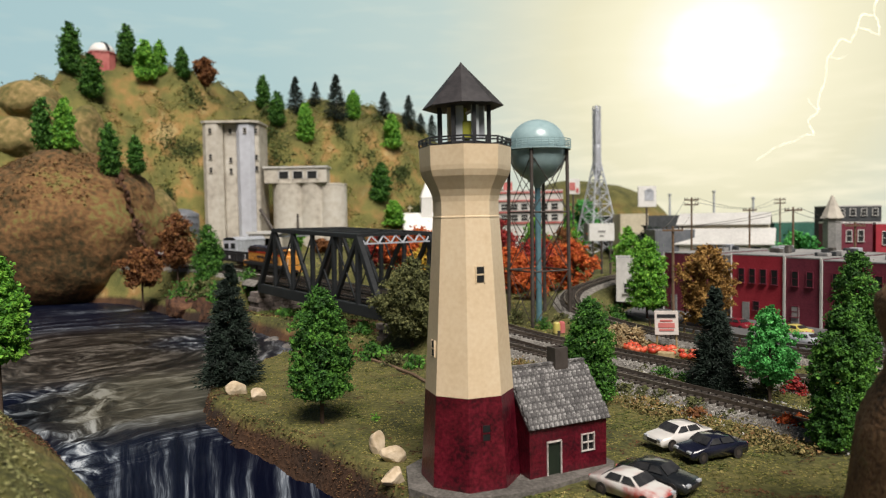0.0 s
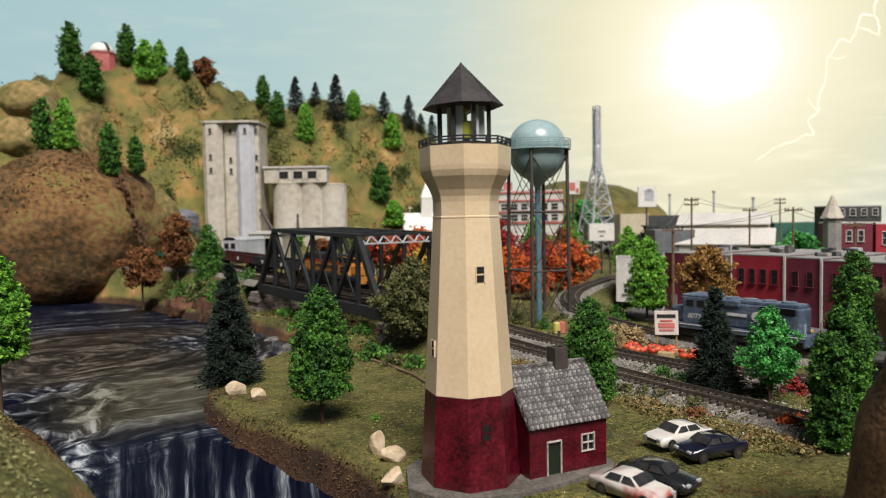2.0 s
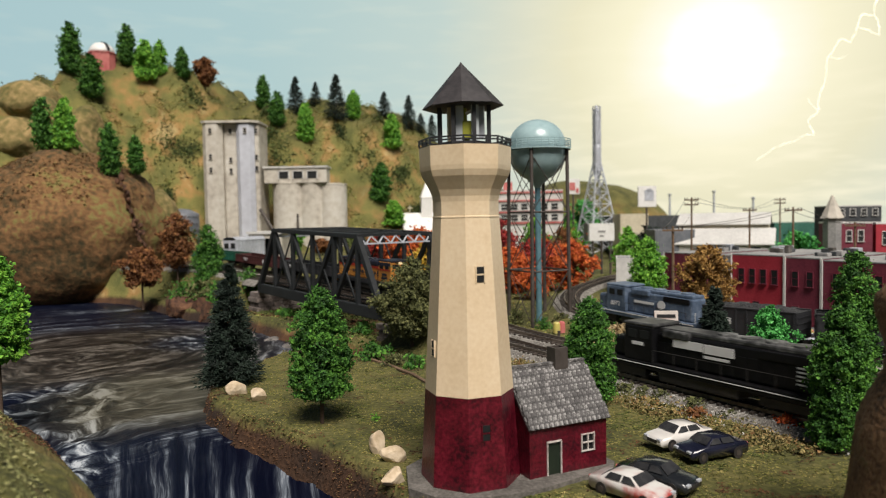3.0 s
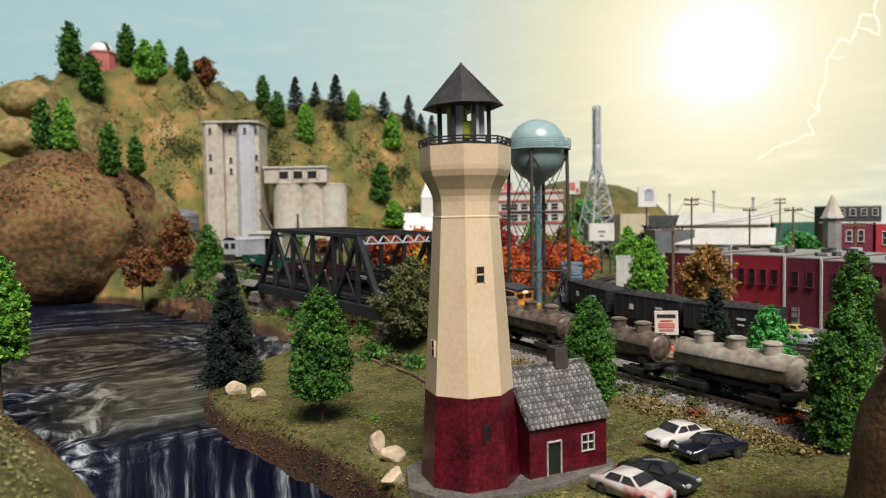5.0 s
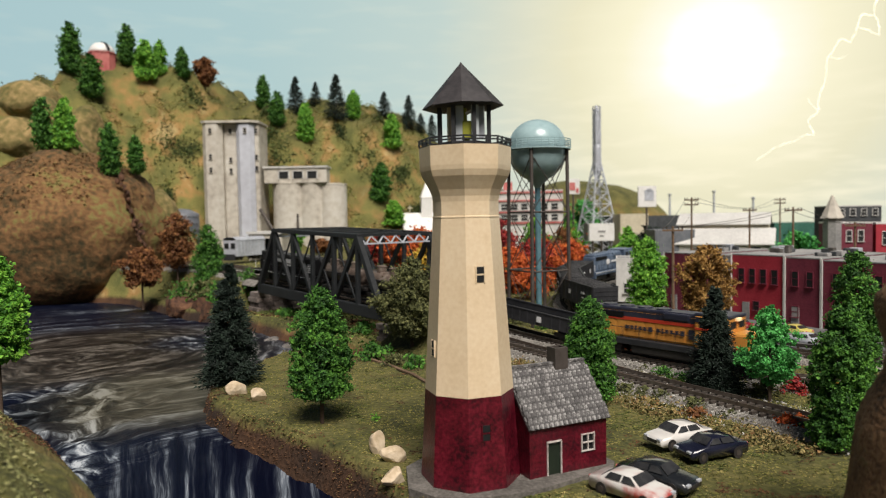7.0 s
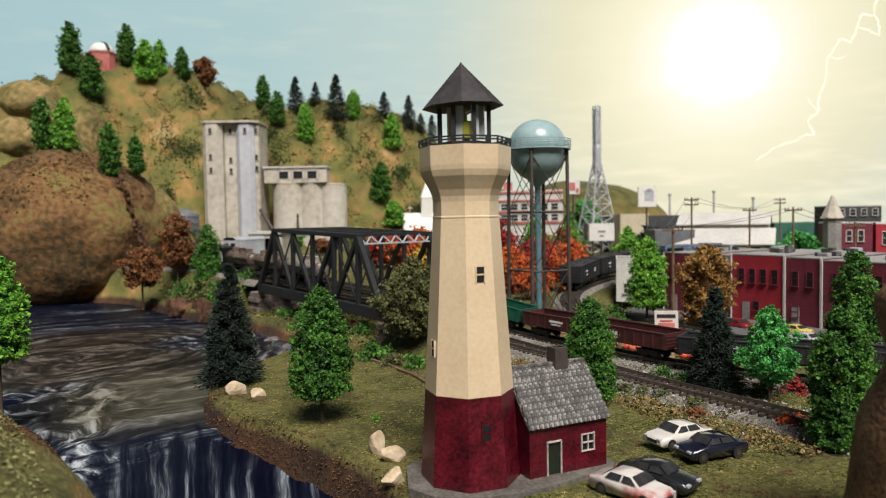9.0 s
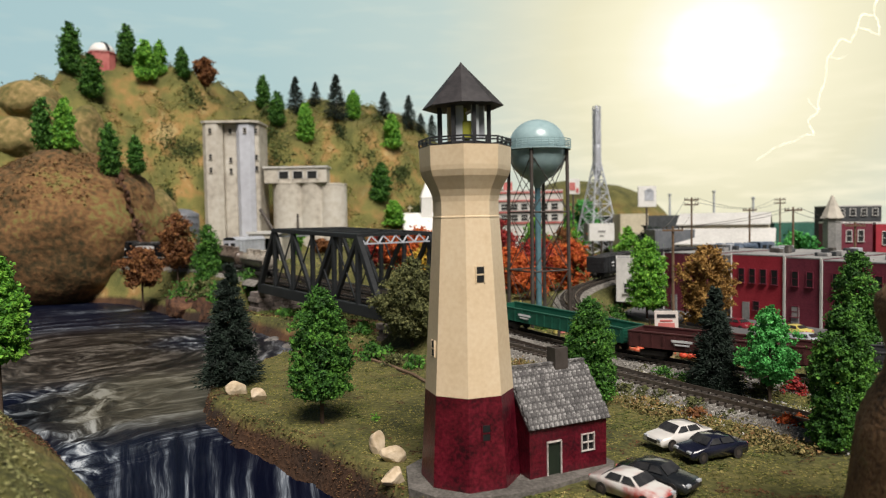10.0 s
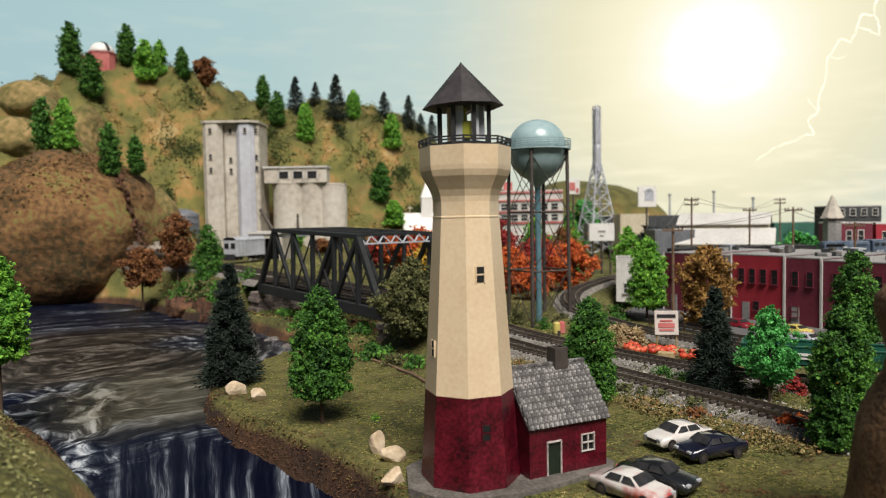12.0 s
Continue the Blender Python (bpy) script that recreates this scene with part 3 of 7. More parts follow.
# ---- lighthouse ----
def lighthouse():
    t = thing("lighthouse", pose(.0136, .391, 0, 0, -.15, 0), "tall octagonal lighthouse, cream above a dark red base, black lantern roof", "lighthouse")
    turn = -math.pi / 2 - .055
    bm = bmesh.new()
    lathe(bm, [(.0282, .003), (.0250, .053)], 8, turn)
    part("base", bm, M["red_brick"], t, "dark red painted brick base")
    bm = bmesh.new()
    lathe(bm, [(.0250, .0531), (.0248, .056), (.0187, .1495), (.0189, .1497), (.0189, .1504), (.0184, .1507), (.0184, .1585), (.0188, .1615), (.0200, .1650), (.0222, .1690), (.0241, .1722), (.0252, .1755), (.0255, .1780), (.0258, .1885), (.0235, .1888)], 8, turn)
    part("shaft", bm, M["cream"], t, "cream painted shaft flaring at the top")
    bm = bmesh.new()
    lathe(bm, [(.0250, .1882), (.0256, .1888), (.0256, .1892), (.0240, .1893)], 8, turn)
    part("gallery", bm, M["black"], t)
    for k in range(8):
        a, b = turn + k * math.tau / 8, turn + (k + 1) * math.tau / 8
        for z in (.1928, .1912):
            bm = bmesh.new()
            beam(bm, (.0255 * math.cos(a), .0255 * math.sin(a), z), (.0255 * math.cos(b), .0255 * math.sin(b), z), .0007, .0008)
            part("rail", bm, M["black"], t)
        for q in range(3):
            u = q / 3
            x, y = .0255 * (math.cos(a) * (1 - u) + math.cos(b) * u), .0255 * (math.sin(a) * (1 - u) + math.sin(b) * u)
            bm = bmesh.new()
            rod(bm, (x, y, .1890), (x, y, .1932), .0006, seg=6)
            part("baluster", bm, M["black"], t)
        bm = bmesh.new()
        x, y = .0148 * math.cos(a + .39), .0148 * math.sin(a + .39)
        beam(bm, (x, y, .1890), (x, y, .2125), .0021, .0021)
        part("lantern_post", bm, M["black"], t)
    bm = bmesh.new()
    lathe(bm, [(.0150, .1890), (.0150, .1912)], 8, turn + .39)
    part("lantern_sill", bm, M["black"], t)
    bm = bmesh.new()
    lathe(bm, [(.0222, .2106), (.0229, .2110), (.0010, .2348), (.0003, .2360)], 8, turn)
    bm.transform(Matrix.Translation((-.0006, 0, .21)) @ Matrix.Rotation(radians(-1.6), 4, "Y") @ Matrix.Translation((0, 0, -.21)))
    part("roof", bm, M["roofblack"], t, "black pointed octagonal roof")
    bm = bmesh.new()
    lathe(bm, [(.0035, .1905), (.0035, .200), (.002, .2015), (.0014, .211)], 10)
    part("lamp", bm, M["gold"], t, "dull gold lantern lamp")
    bm = bmesh.new()
    box(bm, (-.0078, -.004, .2015), (.0032, .0022, .021), .3)
    part("lens_panel", bm, M["cream"], t, "pale lens panel")
    for dx, dy in ((-.0028, -.010), (.0055, -.0105)):
        bm = bmesh.new()
        box(bm, (dx, dy, .2015), (.0042, .0006, .020), .12 * (1 if dx > 0 else -1))
        part("glazing", bm, M["lantern_glass"], t, "clear lantern pane")
    bm = bmesh.new()
    box(bm, (.0010, -.0085, .1975), (.0052, .004, .0095), .1, bevel=.0004)
    part("lamp_box", bm, M["gold"], t, "yellow green lamp box")
    bm = bmesh.new()
    beam(bm, (.0008, -.0100, .2060), (.0052, -.0095, .2085), .0022, .0016)
    part("bracket", bm, M["white"], t, "small white bracket")
    bm = bmesh.new()
    box(bm, (.0092, -.005, .2020), (.0034, .002, .018), -.3)
    part("lens_panel", bm, M["silver"], t, "silver lens panel")

    def slot(face, z, r, side=0.0):
        """A narrow two-pane window on one face of the octagon."""
        mid = turn + (face + .5) * math.tau / 8
        rr = r * math.cos(math.pi / 8)
        c = Vector((rr * math.cos(mid), rr * math.sin(mid), z)) + Vector((-math.sin(mid), math.cos(mid), 0)) * side
        w = part("window", bmesh.new(), M["cream"], t)
        for dz in (-.0023, .0023):
            bm = bmesh.new()
            box(bm, c + Vector((0, 0, dz)), (.0012, .0042, .0036), mid)
            part("pane", bm, M["darkglass"], w, "dark window pane")
        bm = bmesh.new()
        for s in (-1, 1):
            box(bm, c + Vector((-math.sin(mid), math.cos(mid), 0)) * s * .0025, (.0016, .0006, .0092), mid)
        box(bm, c, (.0016, .0050, .0008), mid)
        part("frame", bm, M["cream"] if z > .055 else M["red_brick"], w)
    slot(0, .034, .0260)
    slot(0, .119, .0207)
    slot(6, .078, .0234, .003)
    return t


def keepers_house():
    w, dpt, eave, ridge = .0530, .047, .0311, .0578
    ang = 25.2
    t = thing("keepers_house", pose(.0462, .3811, .003, 0, 0, ang), "small dark red house with grey shingle roof joined to lighthouse", "house")
    th = .002
    # local x along the front, y to the back
    bm = bmesh.new()
    dx0, dx1, dz1 = .0115, .0208, .0190
    wx0, wx1, wz0, wz1 = .0350, .0438, .0108, .0205
    for x0, x1, z0, z1 in ((0, dx0, 0, eave), (dx0, dx1, dz1, eave), (dx1, wx0, 0, eave), (wx0, wx1, 0, wz0), (wx0, wx1, wz1, eave), (wx1, w, 0, eave)):
        box(bm, ((x0 + x1) / 2, th / 2, (z0 + z1) / 2), (x1 - x0, th, z1 - z0))
    part("front_wall", bm, M["red_brick"], t)
    for x in (th / 2, w - th / 2):
        bm = bmesh.new()
        vs = []
        for xx in (x - th / 2, x + th / 2):
            vs.append([bm.verts.new((xx, yy, zz)) for yy, zz in ((th, 0), (dpt - th, 0), (dpt - th, eave), (dpt / 2, ridge - .001), (th, eave))])
        bm.faces.new(vs[0])
        bm.faces.new(vs[1][::-1])
        for k in range(5):
            bm.faces.new((vs[0][k], vs[0][(k + 1) % 5], vs[1][(k + 1) % 5], vs[1][k]))
        part("gable_wall", bm, M["red_brick"], t)
    bm = bmesh.new()
    box(bm, (w / 2, dpt - th / 2, eave / 2), (w, th, eave))
    part("back_wall", bm, M["red_brick"], t)
    # roof slopes
    slope = math.atan2(ridge - eave, dpt / 2)
    run = math.hypot(ridge - eave, dpt / 2) + .003
    roof = thing("roof", pose(0, 0, 0), "", "")
    roof.parent = t
    roof["label"] = "weathered grey shingle roof"
    over = .0010
    rows, colsn = 9, 17
    shm = []
    rng = random.Random(5)
    for k in range(6):
        bm = bmesh.new()
        box(bm, (0, 0, 0), ((w + 2 * over) / colsn * rng.uniform(.93, .985), run / rows * 1.30, .0006))
        for v in bm.verts:
            v.co += Vector((rng.uniform(-.0002, .0002), rng.uniform(-.0003, .0003), rng.uniform(-.0001, .0002)))
        me = bpy.data.meshes.new("shingle")
        bm.to_mesh(me)
        bm.free()
        me.materials.append(M["shingle"])
        shm.append(me)
    for sgn in (0, 1):
        m = Matrix.Translation((w / 2, dpt / 2, ridge)) @ Matrix.Rotation(math.pi * sgn, 4, "Z") @ Matrix.Rotation(slope, 4, "X")
        bm = bmesh.new()
        box(bm, (0, -run / 2, -.0012), (w + 2 * over, run, .0014))
        for v in bm.verts:
            v.co = m @ v.co
        part("roof_slope", bm, M["shingle"], roof)
        for r in range(rows):
            for c in range(colsn):
                o = new("shingle", shm[rng.randrange(6)])
                o.parent = roof
                off = .5 if r % 2 else 0
                x = -(w + 2 * over) / 2 + (c + .5 + off * .5) * (w + 2 * over) / colsn
                if x > (w + 2 * over) / 2:
                    continue
                o.matrix_basis = m @ pose(x, -(r + .5) * run / rows, .0003 + rng.uniform(0, .0003), 3.2, rng.uniform(-.6, .6), rng.uniform(-1.2, 1.2))
    bm = bmesh.new()
    beam(bm, (-over, dpt / 2, ridge + .0007), (w + over, dpt / 2, ridge + .0007), .0035, .0012)
    part("ridge_cap", bm, M["shingle"], roof)
    bm = bmesh.new()
    ch = (w * .67, dpt / 2 + .0005, ridge + .0034)
    for sx, sy, cx, cy in ((.009, .0014, 0, -.0038), (.009, .0014, 0, .0038), (.0014, .0062, -.0038, 0), (.0014, .0062, .0038, 0)):
        box(bm, (ch[0] + cx, ch[1] + cy, ch[2]), (sx, sy, .013))
    part("chimney", bm, M["legsteel"], t, "dark square chimney")
    # door and window
    door = part("door", bmesh.new(), M["white"], t)
    bm = bmesh.new()
    box(bm, ((dx0 + dx1) / 2, .0012, dz1 / 2), (dx1 - dx0, .001, dz1))
    part("leaf", bm, M["door_green"], door, "dark green door leaf")
    bm = bmesh.new()
    for x in (dx0, dx1):
        box(bm, (x, -.0003, dz1 / 2 + .0005), (.0006, .0012, dz1))
    box(bm, ((dx0 + dx1) / 2, -.0003, dz1 + .0004), (dx1 - dx0 + .0008, .0012, .0008))
    part("frame", bm, M["sash"], door, "thin white door frame")
    win = part("window", bmesh.new(), M["white"], t)
    for i in range(2):
        for j in range(2):
            bm = bmesh.new()
            box(bm, (wx0 + (wx1 - wx0) * (.25 + .5 * i), .001, wz0 + (wz1 - wz0) * (.25 + .5 * j)), ((wx1 - wx0) / 2, .0006, (wz1 - wz0) / 2))
            part("pane", bm, M["darkglass"], win)
    bm = bmesh.new()
    for k in range(3):
        box(bm, (wx0 + (wx1 - wx0) * k / 2, -.0003, (wz0 + wz1) / 2), (.0006, .0012, wz1 - wz0 + .001))
        box(bm, ((wx0 + wx1) / 2, -.0004, wz0 + (wz1 - wz0) * k / 2), (wx1 - wx0, .0012, .0006))
    part("frame", bm, M["sash"], win, "white cross-barred window frame")
    return t


# ---- trees ----
def foliage(name, prof, h0, h1, rmax, n, size, material, parent, seed, lump=.22, needle=False, shell=.72, airy=1.0):
    """A crown between h0 and h1 of leaf sprays (or tiers of needled boughs); prof(t) gives the relative radius."""
    rng = np.random.default_rng(seed)
    H = h1 - h0
    if needle:
        tiers, arms = 17, 13
        k = rng.integers(0, tiers * arms, n)
        bt = (np.arange(tiers * arms) // arms + rng.random(tiers * arms) * .8) / tiers
        ba = rng.random(tiers * arms) * math.tau
        reach = prof(bt) * rmax * (.78 + .40 * rng.random(tiers * arms))
        u = rng.random(n) ** .65
        a, q = ba[k], reach[k] * u
        spread = rmax * (.05 + .10 * u) * prof(bt)[k]
        c = np.stack([q * np.cos(a), q * np.sin(a), h0 + bt[k] * H - q * .22 + rmax * .06 * u * u], 1) + rng.normal(0, 1, (n, 3)) * spread[:, None]
        out = np.stack([np.cos(a), np.sin(a), np.full(n, -.05)], 1) + rng.normal(0, .45, (n, 3))
        out /= np.linalg.norm(out, axis=1)[:, None]
        w = np.cross(out, rng.normal(0, 1, (n, 3)))
        w /= np.linalg.norm(w, axis=1)[:, None]
        L = size * (1.0 + rng.random(n))[:, None]
        p = np.cross(out, w)
        v = np.stack([c - w * size * .28, c + w * size * .28, c + p * size * .28, c + out * L], 1)
    else:
        m = max(60, n // 32)
        t = rng.random(m * 6)
        t = t[rng.random(m * 6) < np.maximum(prof(t), .12)][:m]
        m = len(t)
        a = rng.random(m) * math.tau
        lob = 1 + lump * np.sin(a * 3 + seed) * np.sin(t * 11 + a * 2 + seed) + lump * .7 * np.sin(a * 5 + t * 17 + seed * 2)
        sig = airy * .40 * math.sqrt(4.4 * rmax * H / m)
        rr = np.maximum(prof(t) * rmax * lob * (shell + (1 - shell) * rng.random(m)) - sig * .7, 0)
        hub = np.stack([rr * np.cos(a), rr * np.sin(a), h0 + t * H], 1)
        k = rng.integers(0, m, n)
        off = rng.normal(0, 1, (n, 3)) * sig * (.55 + .9 * rng.random(m))[k][:, None]
        off[:, 2] *= .75
        c = hub[k] + off
        inner = rng.random(n) < .16
        c[inner, :2] *= .55
        e = rng.normal(0, 1, (n, 4, 3))
        e /= np.linalg.norm(e, axis=2)[:, :, None]
        v = c[:, None, :] + e * (size * (.5 + .7 * rng.random((n, 1, 1))) * np.where(inner, 1.7, 1.0)[:, None, None])
    b = (np.arange(n) * 4)[:, None]
    f = np.concatenate([b + np.array(q) for q in ((0, 1, 2), (0, 3, 1), (1, 3, 2), (2, 3, 0))])
    return soup(name, v.reshape(-1, 3).tolist(), f.tolist(), material, parent)


PROF = {
    "column": lambda t: np.clip(t / .08, 0, 1) ** .45 * np.clip((1.02 - t) / .42, 0, 1) ** .5 * (1 - .12 * t),
    "cone": lambda t: np.clip(1.02 - t, 0, 1) ** .85 * np.clip(t / .05, .5, 1),
    "round": lambda t: np.sqrt(np.clip(1 - (2 * t - .9) ** 2 / 1.21, 0, 1)),
    "shaggy": lambda t: np.clip(t / .22, 0, 1) ** .6 * np.clip((1 - t) / .75, 0, 1) ** .65,
    "oak": lambda t: np.clip(t / .3, 0, 1) ** .7 * np.clip((1 - t) / .55, 0, 1) ** .6,
}
TREES = {}


def tree(style, leaf, x, y, h, r, label, trunk=.16, n=1500, size=None, z=None, name="tree", share=""):
    """A model tree; far trees of one look share their meshes by scale."""
    z = spot(x, y) if z is None else z
    rng = random.Random(int(x * 7919) + int(y * 104729))
    if share and share in TREES:
        src, hh = TREES[share]
        k = h / hh
        o = copy_thing(src, pose(x, y, z - .001, 0, 0, rng.uniform(0, 360)))
        o.scale = (k * r / h * hh / src["r0"], k * r / h * hh / src["r0"], k)
        return tagged(o, label)
    t = thing(name, pose(x, y, z - .001, 0, 0, rng.uniform(0, 360)), label, "tree", "trees")
    seed = rng.randrange(10000)
    size = size or r * .085
    bm = bmesh.new()
    rt = max(r * .065, .0008)
    rod(bm, (0, 0, 0), (0, 0, h * .55), rt, rt * .6, 7)
    rod(bm, (0, 0, h * .55), (0, 0, h * .93), rt * .6, rt * .15, 5)
    for k in range(14 if style != "cone" else 20):
        a, u = rng.uniform(0, math.tau), trunk + (.9 - trunk) * (k + .5) / 16
        u = min(u, .9)
        q = r * (.75 if style != 'cone' else .45) * float(PROF[style](np.array([(u - trunk) / (1 - trunk)]))[0])
        up = .5 if style != "cone" else -.05
        rod(bm, (0, 0, u * h), (q * math.cos(a), q * math.sin(a), u * h + q * up), rt * .35, rt * .1, 4)
    part("trunk", bm, M["trunk"], t, "thin brown trunk with limbs")
    foliage("crown", PROF[style], h * trunk, h, r, n, size, M[leaf], t, seed, needle=style == "cone", lump={'cone': .12, 'column': .08, 'shaggy': .38}.get(style, .28), airy=.72 if style == 'shaggy' else 1.0)
    if share:
        t["r0"] = r
        TREES[share] = (t, h)
    return t


# ---- truss bridge ----
def truss_bridge():
    L, W, H = .361, .118, .106
    t = thing("truss_bridge", pose(-.302, 1.135, .033, 0, 1.6, -50.8), "black steel double-track through truss railway bridge", "bridge")
    n = 6
    S = M["steel_dark"]
    dxn = L / n
    for y in (0, W):
        bm = bmesh.new()
        box(bm, (L / 2, y, .0075), (L, .006, .015), bevel=.0008)
        part("bottom_chord", bm, S, t)
        bm = bmesh.new()
        box(bm, (L / 2, y, H - .003), (L - 2 * dxn + .008, .007, .006), bevel=.0006)
        part("top_chord", bm, S, t)
        for x0, x1 in ((.004, dxn), (L - .004, L - dxn)):
            bm = bmesh.new()
            beam(bm, (x0, y, .008), (x1, y, H - .003), .0075, .0065)
            part("end_post", bm, S, t)
        for k in range(1, n):
            bm = bmesh.new()
            beam(bm, (k * dxn, y, .010), (k * dxn, y, H - .004), .0052, .0052)
            part("vertical", bm, S, t)
        for k in range(1, n - 1):
            bm = bmesh.new()
            a, b = (k * dxn, (k + 1) * dxn) if k < n / 2 else ((k + 1) * dxn, k * dxn)
            beam(bm, (a, y, H - .004), (b, y, .010), .0050, .0056)
            part("diagonal", bm, S, t)
            bm = bmesh.new()
            beam(bm, (b, y, H - .004), (a, y, .010), .0018, .0018)
            part("counter", bm, S, t)
    for k in range(1, n):
        bm = bmesh.new()
        beam(bm, (k * dxn, 0, H - .002), (k * dxn, W, H - .002), .004, .004)
        part("top_strut", bm, S, t)
        if k < n - 1:
            for a, b in ((0, W), (W, 0)):
                bm = bmesh.new()
                beam(bm, (k * dxn, a, H - .002), ((k + 1) * dxn, b, H - .002), .0022, .0022)
                part("top_brace", bm, S, t)
    for x, sg in ((dxn, -1), (L - dxn, 1)):
        bm = bmesh.new()
        beam(bm, (x + sg * .005, 0, H - .013), (x + sg * .005, W, H - .013), .002, .002)
        for k in range(12):
            a, b = W * k / 12, W * (k + 1) / 12
            za, zb = (H - .013, H - .003) if k % 2 else (H - .003, H - .013)
            beam(bm, (x + sg * (.005 if za < H - .01 else .001), a, za), (x + sg * (.005 if zb < H - .01 else .001), b, zb), .0016, .0016)
        part("portal_lattice", bm, M["silver"], t, "grey lattice portal brace")
    for k in range(n + 1):
        bm = bmesh.new()
        box(bm, (min(max(k * dxn, .004), L - .004), W / 2, .006), (.004, W - .006, .009))
        part("floor_beam", bm, S, t)
    for y in (.027, .043, .077, .093):
        bm = bmesh.new()
        box(bm, (L / 2, y, .0128), (L, .003, .0045))
        part("stringer", bm, S, t)
    for y0 in (.035, .085):
        for sg in (-1, 1):
            bm = bmesh.new()
            box(bm, (L / 2, y0 + sg * .011, .0160), (L, .0016, .0016))
            part("walkway_rail", bm, S, t)
    return t


def pier(x, y, sx, sy, z0, z1, rz):
    t = thing("bridge_pier", pose(x, y, z0, 0, 0, rz), "weathered grey cut-stone bridge abutment", "bridge abutment", "abutments")
    rng = random.Random(3)
    rows = max(3, round((z1 - z0) / .008))
    for r in range(rows):
        nb = 5
        for k in range(nb):
            for q in (-1, 1):
                bm = bmesh.new()
                dx = (k + .5 - nb / 2) * sx / nb + (.003 if r % 2 else 0)
                box(bm, (dx, q * sy / 4, (r + .5) * (z1 - z0) / rows), (sx / nb - .0008, sy / 2 - .0004 + rng.uniform(0, .0012), (z1 - z0) / rows - .0006), bevel=.0006)
                part("stone", bm, M["concrete_dark"], t)
    return t


M["concrete_dark"] = mat("weathered_pier_stone", [(.07, .055, .05), (.15, .12, .105), (.22, .19, .17)], .9, 300, .6, vary="object", coarse=60)


# ---- rolling stock ----
M["loco_black"] = mat("glossy_black_engine_paint", [(.004, .004, .005), (.009, .009, .010)], .5, 200, .05)
M["loco_black"].node_tree.nodes["Principled BSDF"].inputs["Specular IOR Level"].default_value = 0.2
# pale greys in this roof colour paint the light reflected off black paint
M["roof_sheen"] = mat("black_engine_roof_painted_sheen", [(.012, .012, .013), (.05, .05, .05), (.20, .20, .20)], .5, 200, .1, coarse=30)
M["loco_blue"] = mat("faded_blue_engine_paint", [(.05, .075, .12), (.085, .12, .18), (.16, .20, .26)], .5, 200, .1, coarse=40)
M["loco_orange"] = mat("yellow_orange_engine_paint", [(.52, .21, .04), (.62, .29, .06)], .4, 200, .05)
M["loco_vermilion"] = mat("vermilion_stripe_paint", [(.42, .035, .018), (.50, .05, .022)], .4, 200, .05)
M["loco_navy"] = mat("dark_blue_roof_paint", [(.012, .014, .028), (.03, .032, .05)], .45, 200, .05)
M["gon_maroon"] = mat("maroon_gondola_paint", [(.045, .012, .012), (.085, .022, .022)], .6, 200, .2, coarse=60)
M["gon_green"] = mat("green_gondola_paint", [(.008, .07, .045), (.015, .11, .07)], .5, 200, .2, coarse=60)
M["gon_black"] = mat("black_gondola_paint", [(.012, .013, .016), (.03, .03, .034)], .6, 200, .2)
M["coal"] = mat("coal_load", [(.01, .01, .011), (.05, .05, .052)], .7, 500, 1, depth=.003)
M["tank_grey"] = mat("dusty_grey_tank_paint", [(.20, .17, .14), (.36, .32, .27), (.50, .46, .41)], .32, 200, .1, coarse=30)
M["tank_brown"] = mat("weathered_brown_tank_paint", [(.06, .042, .032), (.14, .105, .085), (.26, .22, .19)], .34, 200, .1, coarse=30)
M["truck"] = mat("black_wheel_truck", [(.01, .01, .01), (.035, .03, .028)], .6, 300, .2)
M["mark_white"] = mat("white_lettering", [(.62, .62, .62), (.72, .72, .72)], .5, 100, 0)
M["headlamp"] = mat("lit_headlamp", [(1, .75, .4), (1, .85, .55)], .3, 100, 0, emit=.4)


def trucks(t, half, axles=3, r=.0055):
    """Two wheel trucks under a car."""
    for sg in (-1, 1):
        tk = part("wheel_truck", bmesh.new(), M["truck"], t)
        bm = bmesh.new()
        span = .013 * (axles - 1)
        for y in (-.0105, .0105):
            box(bm, (sg * half, y * 1.2, .0072), (span + .012, .0026, .0075 if axles > 2 else .0050), bevel=.0006)
        box(bm, (sg * half, 0, .008), (.008, .020, .004))
        part("side_frame", bm, M["truck"], tk)
        for k in range(axles):
            bm = bmesh.new()
            x = sg * half + (k - (axles - 1) / 2) * .013
            for y in (-.0082, .0082):
                rod(bm, (x, y - .0012, r), (x, y + .0012, r), r, seg=14)
            rod(bm, (x, -.008, r), (x, .008, r), .0012, seg=6)
            part("wheelset", bm, M["truck"], tk)


